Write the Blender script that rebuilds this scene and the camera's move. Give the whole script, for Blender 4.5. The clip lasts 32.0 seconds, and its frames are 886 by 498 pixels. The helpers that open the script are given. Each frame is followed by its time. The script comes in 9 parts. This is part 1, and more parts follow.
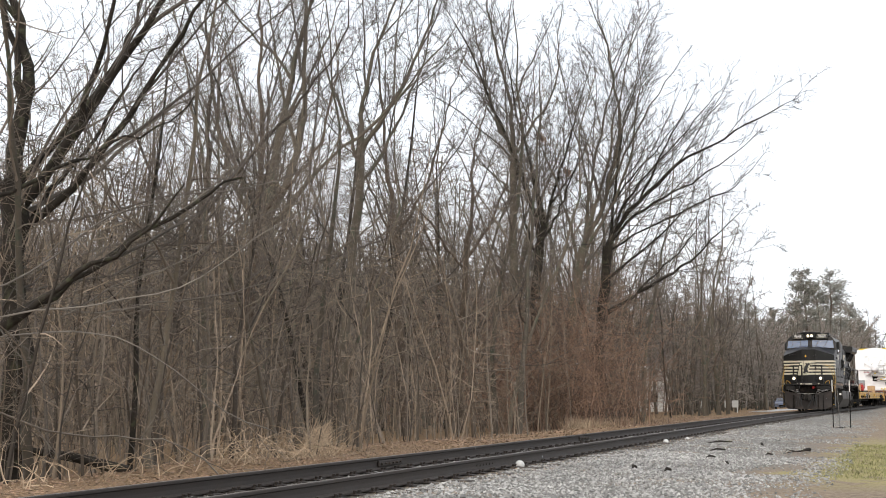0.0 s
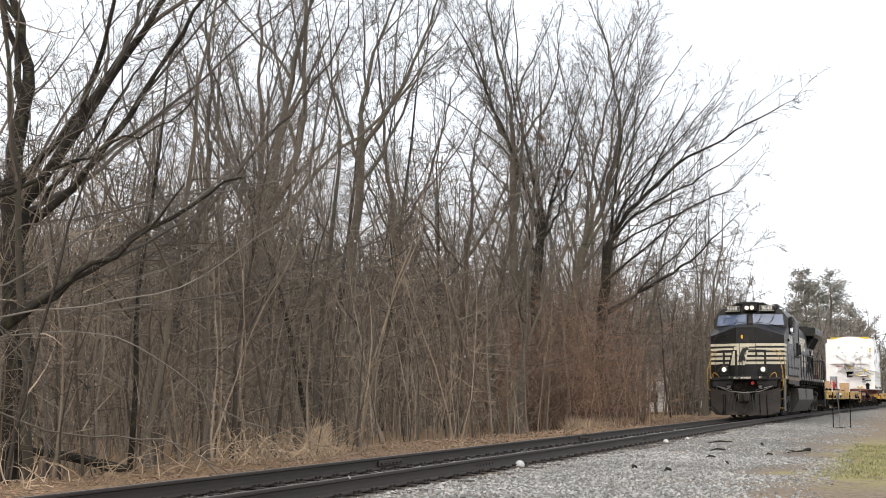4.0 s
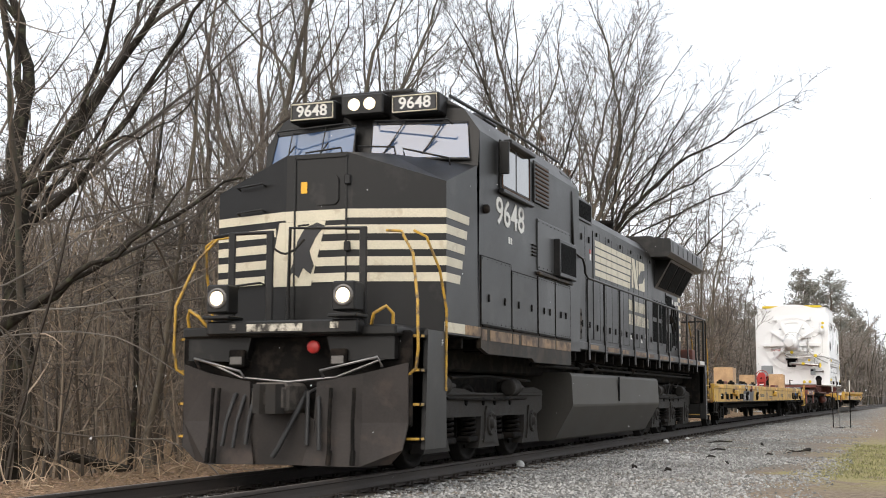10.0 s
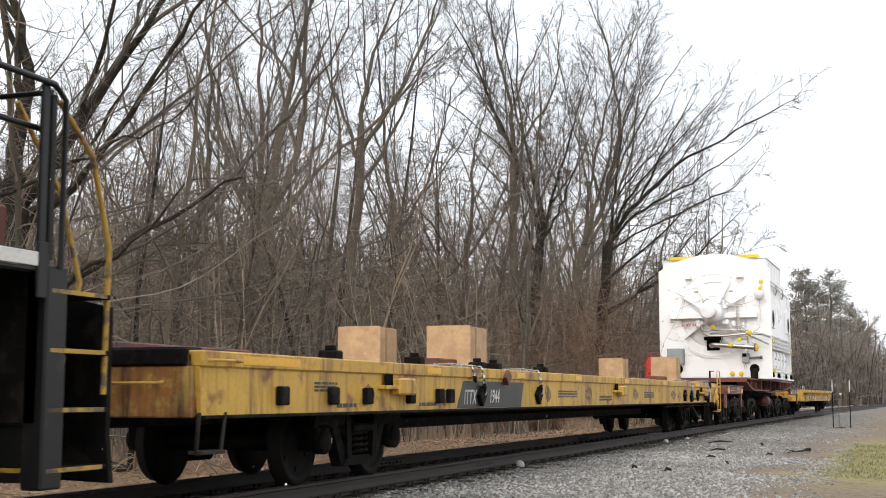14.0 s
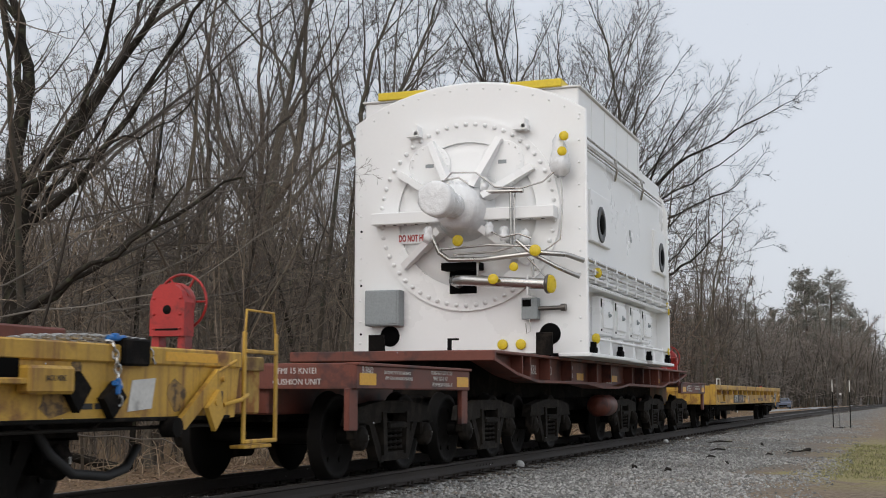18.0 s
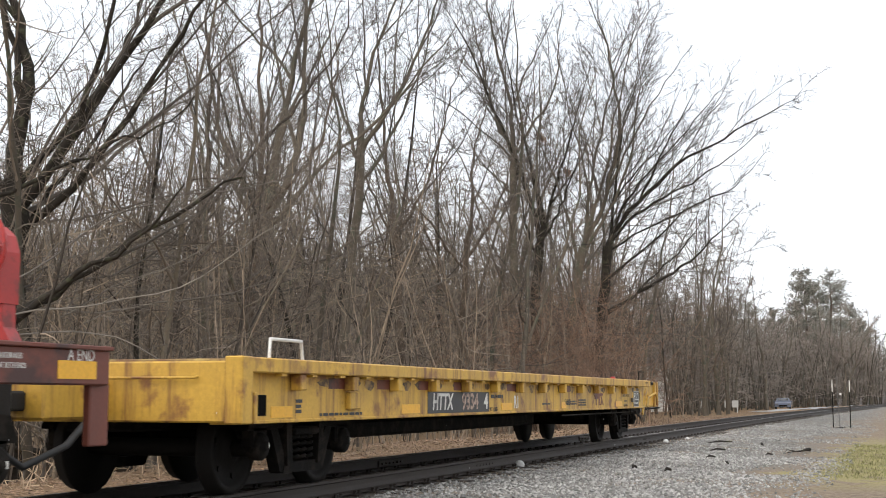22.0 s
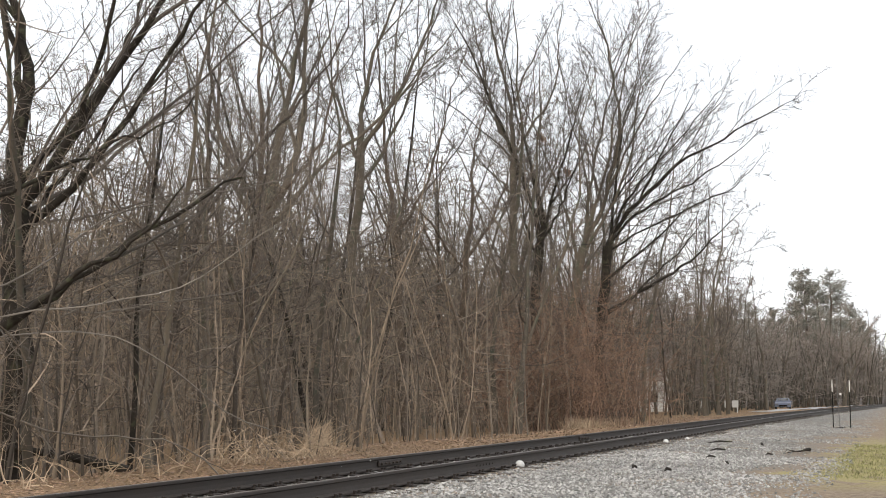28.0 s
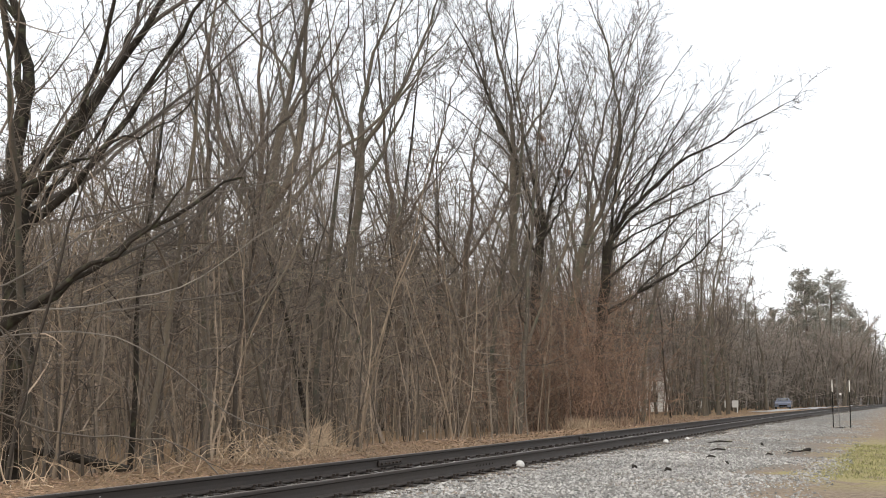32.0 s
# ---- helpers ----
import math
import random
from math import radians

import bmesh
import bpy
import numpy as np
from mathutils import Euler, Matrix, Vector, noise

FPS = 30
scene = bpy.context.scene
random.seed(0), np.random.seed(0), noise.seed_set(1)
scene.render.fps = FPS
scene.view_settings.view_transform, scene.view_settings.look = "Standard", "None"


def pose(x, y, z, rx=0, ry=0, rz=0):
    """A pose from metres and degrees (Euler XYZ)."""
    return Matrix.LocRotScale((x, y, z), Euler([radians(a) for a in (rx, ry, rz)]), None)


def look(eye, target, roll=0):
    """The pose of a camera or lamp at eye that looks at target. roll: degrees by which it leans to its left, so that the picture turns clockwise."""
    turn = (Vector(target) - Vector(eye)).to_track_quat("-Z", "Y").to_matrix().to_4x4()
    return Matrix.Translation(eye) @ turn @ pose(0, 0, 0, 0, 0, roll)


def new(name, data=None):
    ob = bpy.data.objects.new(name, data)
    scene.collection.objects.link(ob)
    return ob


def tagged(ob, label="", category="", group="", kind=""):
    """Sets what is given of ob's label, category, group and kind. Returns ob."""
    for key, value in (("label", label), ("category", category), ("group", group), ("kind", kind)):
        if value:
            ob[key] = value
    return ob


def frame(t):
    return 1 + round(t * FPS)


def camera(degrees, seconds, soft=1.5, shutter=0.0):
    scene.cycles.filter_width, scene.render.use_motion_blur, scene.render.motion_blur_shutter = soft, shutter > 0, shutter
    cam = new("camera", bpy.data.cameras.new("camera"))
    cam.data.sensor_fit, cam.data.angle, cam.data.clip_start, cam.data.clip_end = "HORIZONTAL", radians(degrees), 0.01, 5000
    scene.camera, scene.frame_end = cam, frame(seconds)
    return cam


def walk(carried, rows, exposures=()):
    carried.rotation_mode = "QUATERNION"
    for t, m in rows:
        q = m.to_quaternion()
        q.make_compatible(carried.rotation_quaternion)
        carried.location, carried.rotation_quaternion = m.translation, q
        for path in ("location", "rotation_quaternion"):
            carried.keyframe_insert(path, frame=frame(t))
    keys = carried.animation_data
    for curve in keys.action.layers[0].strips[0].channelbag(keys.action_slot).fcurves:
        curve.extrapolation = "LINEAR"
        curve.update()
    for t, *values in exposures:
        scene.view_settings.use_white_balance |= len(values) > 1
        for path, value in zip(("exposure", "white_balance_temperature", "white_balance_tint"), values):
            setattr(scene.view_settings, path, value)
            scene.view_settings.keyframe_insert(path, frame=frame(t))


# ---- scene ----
# ---- camera: a tripod beside a single track; rails run along +X, away to the right ----
EYE_Z = 0.89          # above the rail heads
TRACK_Y = 6.68        # from the tripod to the track's centre line
YAW, TILT, LEAN = 19.94, 6.50, 0.05

cam = camera(37.85, 32.0, soft=0.95, shutter=0.12)
_d = (math.cos(radians(YAW)) * math.cos(radians(TILT)), math.sin(radians(YAW)) * math.cos(radians(TILT)), math.sin(radians(TILT)))
VIEW = look((0, 0, EYE_Z), (_d[0], _d[1], EYE_Z + _d[2]), LEAN)
walk(cam, [(0.0, VIEW), (32.0, VIEW)],
     exposures=[(0.0, 0.0, 6500, 10), (13.3, 0.0, 6500, 10), (14.5, -0.14, 6480, 10), (15.5, -0.28, 6430, 10), (16.5, -0.44, 6400, 10), (17.5, -0.76, 6300, 10), (18.3, -0.80, 6250, 10), (19.2, -0.74, 6220, 10), (20.2, -0.52, 6350, 10),
                (21.0, -0.10, 6500, 10), (22.0, 0.0, 6500, 10), (26.0, 0.0, 6650, 10), (32.0, 0.0, 6650, 10)])

# ---- world: an even overcast sky, a faint wide sun behind the cloud ----
world = bpy.data.worlds.new("overcast")
scene.world = world
world.use_nodes = True
_n, _l = world.node_tree.nodes, world.node_tree.links
_sky = _n.new("ShaderNodeTexSky")
_sky.sky_type, _sky.sun_disc = "NISHITA", False
_sky.sun_elevation, _sky.sun_rotation = radians(38), radians(-83)
_sky.dust_density, _sky.air_density, _sky.ozone_density = 8.0, 1.0, 1.0
_mix = _n.new("ShaderNodeMix")
_mix.data_type = "RGBA"
_mix.inputs[0].default_value = 0.70
_mix.inputs[7].default_value = (11.3, 11.6, 12.1, 1)
_l.new(_sky.outputs[0], _mix.inputs[6])
_l.new(_mix.outputs[2], _n["Background"].inputs[0])
_n["Background"].inputs[1].default_value = 0.145
_sun = new("sun", bpy.data.lights.new("sun", "SUN"))
_sun.data.energy, _sun.data.angle, _sun.data.color = 1.5, radians(75), (1.0, 0.97, 0.92)
_sun.matrix_world = look((0, 0, 20), (25, -3, 0))
# ---- materials ----
def material(name, color, rough=0.6, metal=0.0, vary=0.25, grain=30.0, patch=1.2, bump=0.15, second=None, amount=0.0, streak=0.0,
             streak_color=(0.16, 0.07, 0.03), island=0.0, spec=0.5, bump_scale=None, per_object=0.0, speck=0.78):
    """Two scales of variation, an optional second colour in patches, vertical streaks, fine relief."""
    m = bpy.data.materials.new(name)
    m.use_nodes = True
    n, l = m.node_tree.nodes, m.node_tree.links
    p = n["Principled BSDF"]
    p.inputs["Roughness"].default_value, p.inputs["Metallic"].default_value = rough, metal
    p.inputs["Specular IOR Level"].default_value = spec
    co = n.new("ShaderNodeTexCoord").outputs["Object"]

    def noise_at(scale, detail=4.0, vec=None, rgh=0.6):
        t = n.new("ShaderNodeTexNoise")
        t.inputs["Scale"].default_value, t.inputs["Detail"].default_value, t.inputs["Roughness"].default_value = scale, detail, rgh
        l.new(vec or co, t.inputs["Vector"])
        return t.outputs[0]

    def ramp(sock, a, b):
        r = n.new("ShaderNodeMapRange")
        r.inputs[1].default_value, r.inputs[2].default_value = a, b
        l.new(sock, r.inputs[0])
        return r.outputs[0]

    def blend(fac, a, b, mode="MIX"):
        x = n.new("ShaderNodeMix")
        x.data_type, x.blend_type = "RGBA", mode
        for k, val in ((0, fac), (6, a), (7, b)):
            if isinstance(val, (int, float)):
                x.inputs[k].default_value = val
            elif isinstance(val, tuple):
                x.inputs[k].default_value = (*val, 1)
            else:
                l.new(val, x.inputs[k])
        return x.outputs[2]

    fine, broad = noise_at(grain), noise_at(patch, 5.0)
    lo, hi = tuple(c * (1 - vary) for c in color), tuple(min(1, c * (1 + vary)) for c in color)
    col = blend(ramp(broad, 0.3, 0.7), lo, hi)
    col = blend(ramp(fine, 0.25, 0.75), col, blend(1.0, col, (speck,) * 3, "MULTIPLY"))
    if second:
        col = blend(ramp(noise_at(patch * 2.3, 8.0), 0.62 - amount * 0.4, 0.70 - amount * 0.3), col, second)
    if streak:
        mp = n.new("ShaderNodeMapping")
        mp.inputs["Scale"].default_value = (5.0, 5.0, 0.35)
        l.new(co, mp.inputs["Vector"])
        col = blend(ramp(noise_at(1.6, 6.0, mp.outputs[0], 0.7), 0.74 - 0.3 * streak, 0.86 - 0.2 * streak), col, streak_color)
    if island:
        g = n.new("ShaderNodeNewGeometry").outputs["Random Per Island"]
        col = blend(1.0, col, blend(g, (1 - island,) * 3, (1 + island * 0.8,) * 3), "MULTIPLY")
    if per_object:
        g = n.new("ShaderNodeObjectInfo").outputs["Random"]
        col = blend(1.0, col, blend(g, (1 - per_object,) * 3, (1 + per_object * 0.8,) * 3), "MULTIPLY")
    l.new(col, p.inputs["Base Color"])
    rr = n.new("ShaderNodeMapRange")
    rr.inputs[3].default_value, rr.inputs[4].default_value = max(0.03, rough - 0.12), min(1, rough + 0.12)
    l.new(broad, rr.inputs[0])
    l.new(rr.outputs[0], p.inputs["Roughness"])
    if bump:
        b = n.new("ShaderNodeBump")
        b.inputs["Strength"].default_value, b.inputs["Distance"].default_value = bump, 0.02
        l.new(noise_at(bump_scale or grain, 6.0), b.inputs["Height"])
        l.new(b.outputs[0], p.inputs["Normal"])
    return m


def glow(name, color, power):
    m = bpy.data.materials.new(name)
    m.use_nodes = True
    p = m.node_tree.nodes["Principled BSDF"]
    p.inputs["Base Color"].default_value = (*color, 1)
    p.inputs["Emission Color"].default_value = (*color, 1)
    p.inputs["Emission Strength"].default_value = power
    return m


def glass(name, color, rough=0.03):
    """Dark glazing: a smooth coat that mirrors the sky over a dim cab."""
    m = bpy.data.materials.new(name)
    m.use_nodes = True
    p = m.node_tree.nodes["Principled BSDF"]
    p.inputs["Base Color"].default_value = (*color, 1)
    p.inputs["Roughness"].default_value = rough
    p.inputs["IOR"].default_value = 1.5
    p.inputs["Coat Weight"].default_value = 1.0
    p.inputs["Coat Roughness"].default_value = 0.02
    return m


BLACK = material("weathered_black_paint", (0.0090, 0.0087, 0.0084), 0.42, vary=0.3, grain=60, patch=0.9, bump=0.05, second=(0.020, 0.0185, 0.017), amount=0.15, streak=0.45, streak_color=(0.030, 0.026, 0.022), spec=0.31)
BLACKD = material("road_dusted_black_paint", (0.017, 0.0135, 0.0105), 0.6, vary=0.4, grain=60, patch=1.1, bump=0.05, second=(0.042, 0.031, 0.021), amount=0.35, streak=0.6, streak_color=(0.050, 0.034, 0.021), spec=0.22)
PANELG = material("grey_filter_panel", (0.050, 0.052, 0.053), 0.45, vary=0.2, grain=50, patch=1.5, bump=0.04, streak=0.3, streak_color=(0.075, 0.075, 0.072), spec=0.4)
SLATB = material("rust_brown_slat", (0.075, 0.042, 0.025), 0.7, vary=0.35, grain=40, patch=3, bump=0.1, spec=0.2)
FADED = material("faded_white_digits", (0.46, 0.34, 0.27), 0.6, vary=0.3, grain=40, patch=6, bump=0.0, second=(0.10, 0.06, 0.05), amount=0.35)
# Oily black, deepened further so the colour holds shade under the train.
GRIME = material("oily_black_deepened_for_shade", (0.007, 0.0063, 0.0056), 0.8, vary=0.4, grain=40, patch=2.0, bump=0.25, second=(0.020, 0.016, 0.013), amount=0.3, spec=0.1)
TRUCKG = material("dusty_truck_frame_grey", (0.024, 0.0205, 0.017), 0.8, vary=0.4, grain=40, patch=2.0, bump=0.25, second=(0.022, 0.02, 0.018), amount=0.4, spec=0.3)
DUSTC = material("dusty_cast_iron", (0.085, 0.072, 0.060), 0.8, vary=0.35, grain=40, patch=3.0, bump=0.25, second=(0.035, 0.030, 0.025), amount=0.35)
TANKG = material("dusty_tank_grey", (0.042, 0.038, 0.031), 0.6, vary=0.25, grain=50, patch=0.8, bump=0.05, streak=0.3, streak_color=(0.05, 0.045, 0.04))
PLOWM = material("scuffed_plow_steel", (0.029, 0.0245, 0.022), 0.62, vary=0.5, grain=35, patch=0.9, bump=0.08, second=(0.050, 0.038, 0.032), amount=0.12, streak=0.35, streak_color=(0.055, 0.043, 0.037), spec=0.25)
FLAKE = material("flaking_white_paint", (0.55, 0.51, 0.42), 0.6, vary=0.2, grain=60, patch=4.0, bump=0.1, second=(0.025, 0.02, 0.016), amount=0.5)
CREAM = material("off_white_paint", (0.64, 0.585, 0.445), 0.5, vary=0.10, grain=60, patch=2.0, bump=0.03, second=(0.46, 0.40, 0.29), amount=0.08, streak=0.25, streak_color=(0.42, 0.34, 0.22))
SILLW = material("worn_reflective_stripe", (0.26, 0.165, 0.085), 0.6, vary=0.4, grain=40, patch=1.6, bump=0.03, second=(0.075, 0.042, 0.022), amount=0.5)
WHITEL = material("white_lettering", (0.70, 0.69, 0.65), 0.5, vary=0.1, bump=0.0, grain=40, second=(0.35, 0.34, 0.32), amount=0.05)
YELLOWH = material("yellow_handrail_paint", (0.46, 0.27, 0.03), 0.5, vary=0.25, grain=50, patch=3, bump=0.05, second=(0.12, 0.08, 0.04), amount=0.3)
# Blue base colour holds part of the sky's reflection, under the mirroring coat.
GLASSF = glass("sky_tinted_windscreen_glass", (0.06, 0.10, 0.19))
GLASSD = glass("dark_side_glass", (0.02, 0.022, 0.025))
LAMPG = glow("lit_headlight", (1.0, 0.84, 0.58), 2.0)
CHROME = material("dull_lamp_housing", (0.16, 0.15, 0.14), 0.35, 0.6, vary=0.2, bump=0.02)
MESHB = material("black_grille_mesh", (0.005, 0.005, 0.005), 0.85, vary=0.3, grain=160, bump=0.5, spec=0.06)
RUBBER = material("black_rubber_hose", (0.018, 0.018, 0.018), 0.65, vary=0.2, bump=0.05)
STEEL = material("worn_bright_steel", (0.32, 0.31, 0.30), 0.35, 0.85, vary=0.2, grain=60, bump=0.05)
# Wheel brown taken to near-black; the under-train shade is in it.
WHEELM = material("shade_darkened_wheel_brown", (0.009, 0.0078, 0.0068), 0.7, 0.0, vary=0.3, bump=0.15, spec=0.15)
YCAR = material("weathered_yellow_car_paint", (0.57, 0.34, 0.048), 0.55, vary=0.22, grain=30, patch=0.9, bump=0.06, second=(0.20, 0.085, 0.028), amount=0.16, streak=0.8, streak_color=(0.17, 0.072, 0.024))
YCARD = material("dirty_yellow_deck", (0.42, 0.30, 0.10), 0.7, vary=0.25, grain=25, patch=1.2, bump=0.15, second=(0.16, 0.085, 0.04), amount=0.45)
# Grease brown; under the rear flatcar's lip it also stands for shade.
SMEAR = material("old_grease_and_shade", (0.085, 0.050, 0.024), 0.6, vary=0.4, grain=30, patch=6, bump=0.1, second=(0.30, 0.18, 0.05), amount=0.45)
YRUST = material("rust_eaten_yellow_paint", (0.36, 0.15, 0.035), 0.75, vary=0.4, grain=25, patch=2.0, bump=0.15, second=(0.45, 0.29, 0.07), amount=0.3, streak=1.0, streak_color=(0.065, 0.030, 0.015))
# Cast steel darkened so the shade under the heavy car is in its colour.
TRUCKD = material("shade_darkened_truck_steel", (0.015, 0.0125, 0.010), 0.8, vary=0.4, grain=40, patch=2.0, bump=0.25, second=(0.030, 0.025, 0.020), amount=0.3, spec=0.15)
YDECAL = material("yellow_reflector", (0.80, 0.42, 0.02), 0.4, vary=0.06, bump=0.0)
OXIDE = material("oxide_red_car_paint", (0.150, 0.040, 0.024), 0.55, vary=0.25, grain=30, patch=1.0, bump=0.06, second=(0.05, 0.018, 0.015), amount=0.3, streak=0.3, streak_color=(0.05, 0.02, 0.016))
REDP = material("bright_red_paint", (0.40, 0.022, 0.018), 0.45, vary=0.2, grain=40, patch=2, bump=0.05, second=(0.16, 0.015, 0.012), amount=0.2)
DECALK = material("black_stencil_panel", (0.02, 0.02, 0.022), 0.5, vary=0.2, bump=0.0)
GENW = material("white_machine_enamel", (0.86, 0.865, 0.865), 0.3, vary=0.012, grain=18, patch=0.6, bump=0.0, speck=0.985)
WRAPW = material("white_plastic_wrap", (0.80, 0.81, 0.82), 0.25, vary=0.05, grain=14, patch=5, bump=1.0, bump_scale=11, speck=0.95)
GENY = material("yellow_blanking_cap", (0.80, 0.60, 0.02), 0.45, vary=0.08, bump=0.02)
GREYBX = material("grey_enclosure", (0.30, 0.33, 0.34), 0.5, vary=0.06, bump=0.02)
PIPEM = material("stainless_pipe", (0.52, 0.51, 0.49), 0.28, 0.9, vary=0.12, bump=0.02)
HOLEM = material("dark_recess", (0.005, 0.005, 0.005), 0.95, vary=0.1, bump=0.0, spec=0.05)
PLY = material("new_plywood", (0.50, 0.33, 0.18), 0.65, vary=0.16, grain=22, patch=2.5, bump=0.06, second=(0.38, 0.24, 0.13), amount=0.35)
TIMBER = material("rough_timber", (0.34, 0.23, 0.13), 0.75, vary=0.25, grain=25, patch=2, bump=0.15)
TARP = material("blue_tarpaulin", (0.02, 0.14, 0.42), 0.4, vary=0.15, grain=12, bump=0.5, bump_scale=12)
RAILM = material("brown_rail_steel", (0.030, 0.022, 0.017), 0.7, 0.0, vary=0.25, grain=40, patch=2, bump=0.1)
RAILT = material("polished_rail_head", (0.13, 0.112, 0.10), 0.4, 0.5, vary=0.2, grain=60, bump=0.05)
TIEM = material("creosoted_tie", (0.045, 0.036, 0.029), 0.85, vary=0.35, grain=30, patch=3, bump=0.4, second=(0.11, 0.09, 0.07), amount=0.3, per_object=0.3)
HILL = material("bare_hillside_woods", (0.13, 0.115, 0.106), 0.95, vary=0.3, grain=0.5, patch=0.03, bump=0.6, bump_scale=0.4, spec=0.1)
BARKS = [material("grey_bark", (0.115, 0.095, 0.070), 0.85, vary=0.3, grain=22, patch=1.0, bump=0.6, second=(0.07, 0.075, 0.05), amount=0.25, per_object=0.4),
         material("brown_bark", (0.085, 0.064, 0.046), 0.85, vary=0.3, grain=22, patch=1.0, bump=0.6, per_object=0.4),
         material("dark_bark", (0.030, 0.025, 0.020), 0.9, vary=0.5, grain=16, patch=2.2, bump=1.0, second=(0.055, 0.055, 0.034), amount=0.2, spec=0.2),
         material("pale_bark", (0.175, 0.145, 0.105), 0.85, vary=0.25, grain=22, patch=1.0, bump=0.5, per_object=0.35)]
TWIG = material("brown_twigs", (0.178, 0.146, 0.115), 0.85, vary=0.25, grain=9, patch=0.4, bump=0.0, island=0.85)
DEEPTWIG = material("shaded_wood_twigs", (0.175, 0.143, 0.116), 0.9, vary=0.2, grain=9, patch=0.1, bump=0.0, island=0.6)
NEARTWIG = material("grey_drooping_twigs", (0.140, 0.121, 0.101), 0.85, vary=0.3, grain=9, patch=0.4, bump=0.0, island=0.4)
HEROTWIG = material("grey_brown_boughs", (0.100, 0.087, 0.073), 0.85, vary=0.3, grain=9, patch=0.4, bump=0.0, island=0.45)
# Twig brown paled and greyed: distance haze is put into the colour.
FARTWIG = material("haze_paled_twigs", (0.25, 0.215, 0.185), 0.9, vary=0.2, grain=9, patch=0.1, bump=0.0, island=0.5)
BRUSH = material("pale_brown_brush", (0.215, 0.168, 0.122), 0.85, vary=0.25, grain=9, patch=0.4, bump=0.0, island=0.85)
TWIGR = material("russet_twigs", (0.225, 0.140, 0.094), 0.85, vary=0.25, grain=9, patch=0.4, bump=0.0, island=0.75)
STRAW = material("dry_straw_grass", (0.40, 0.30, 0.20), 0.85, vary=0.25, grain=9, patch=0.8, bump=0.0, island=0.45)
LEAVES = material("dead_leaves", (0.29, 0.18, 0.11), 0.8, vary=0.3, grain=9, patch=0.8, bump=0.0, island=0.5)
# Needle green paled towards grey; the haze of distance is in the colour.
PINE = material("haze_paled_pine_needles", (0.24, 0.235, 0.20), 0.8, vary=0.3, grain=6, patch=0.5, bump=0.0, island=0.4)
STONES = material("crushed_limestone", (0.315, 0.31, 0.295), 0.9, vary=0.25, grain=60, patch=0.35, bump=0.2, island=0.6)
GREEN = material("early_green_grass", (0.24, 0.235, 0.085), 0.8, vary=0.3, grain=9, patch=0.8, bump=0.0, island=0.4)
CLAY = material("concrete_white", (0.62, 0.62, 0.60), 0.7, vary=0.08, bump=0.05)
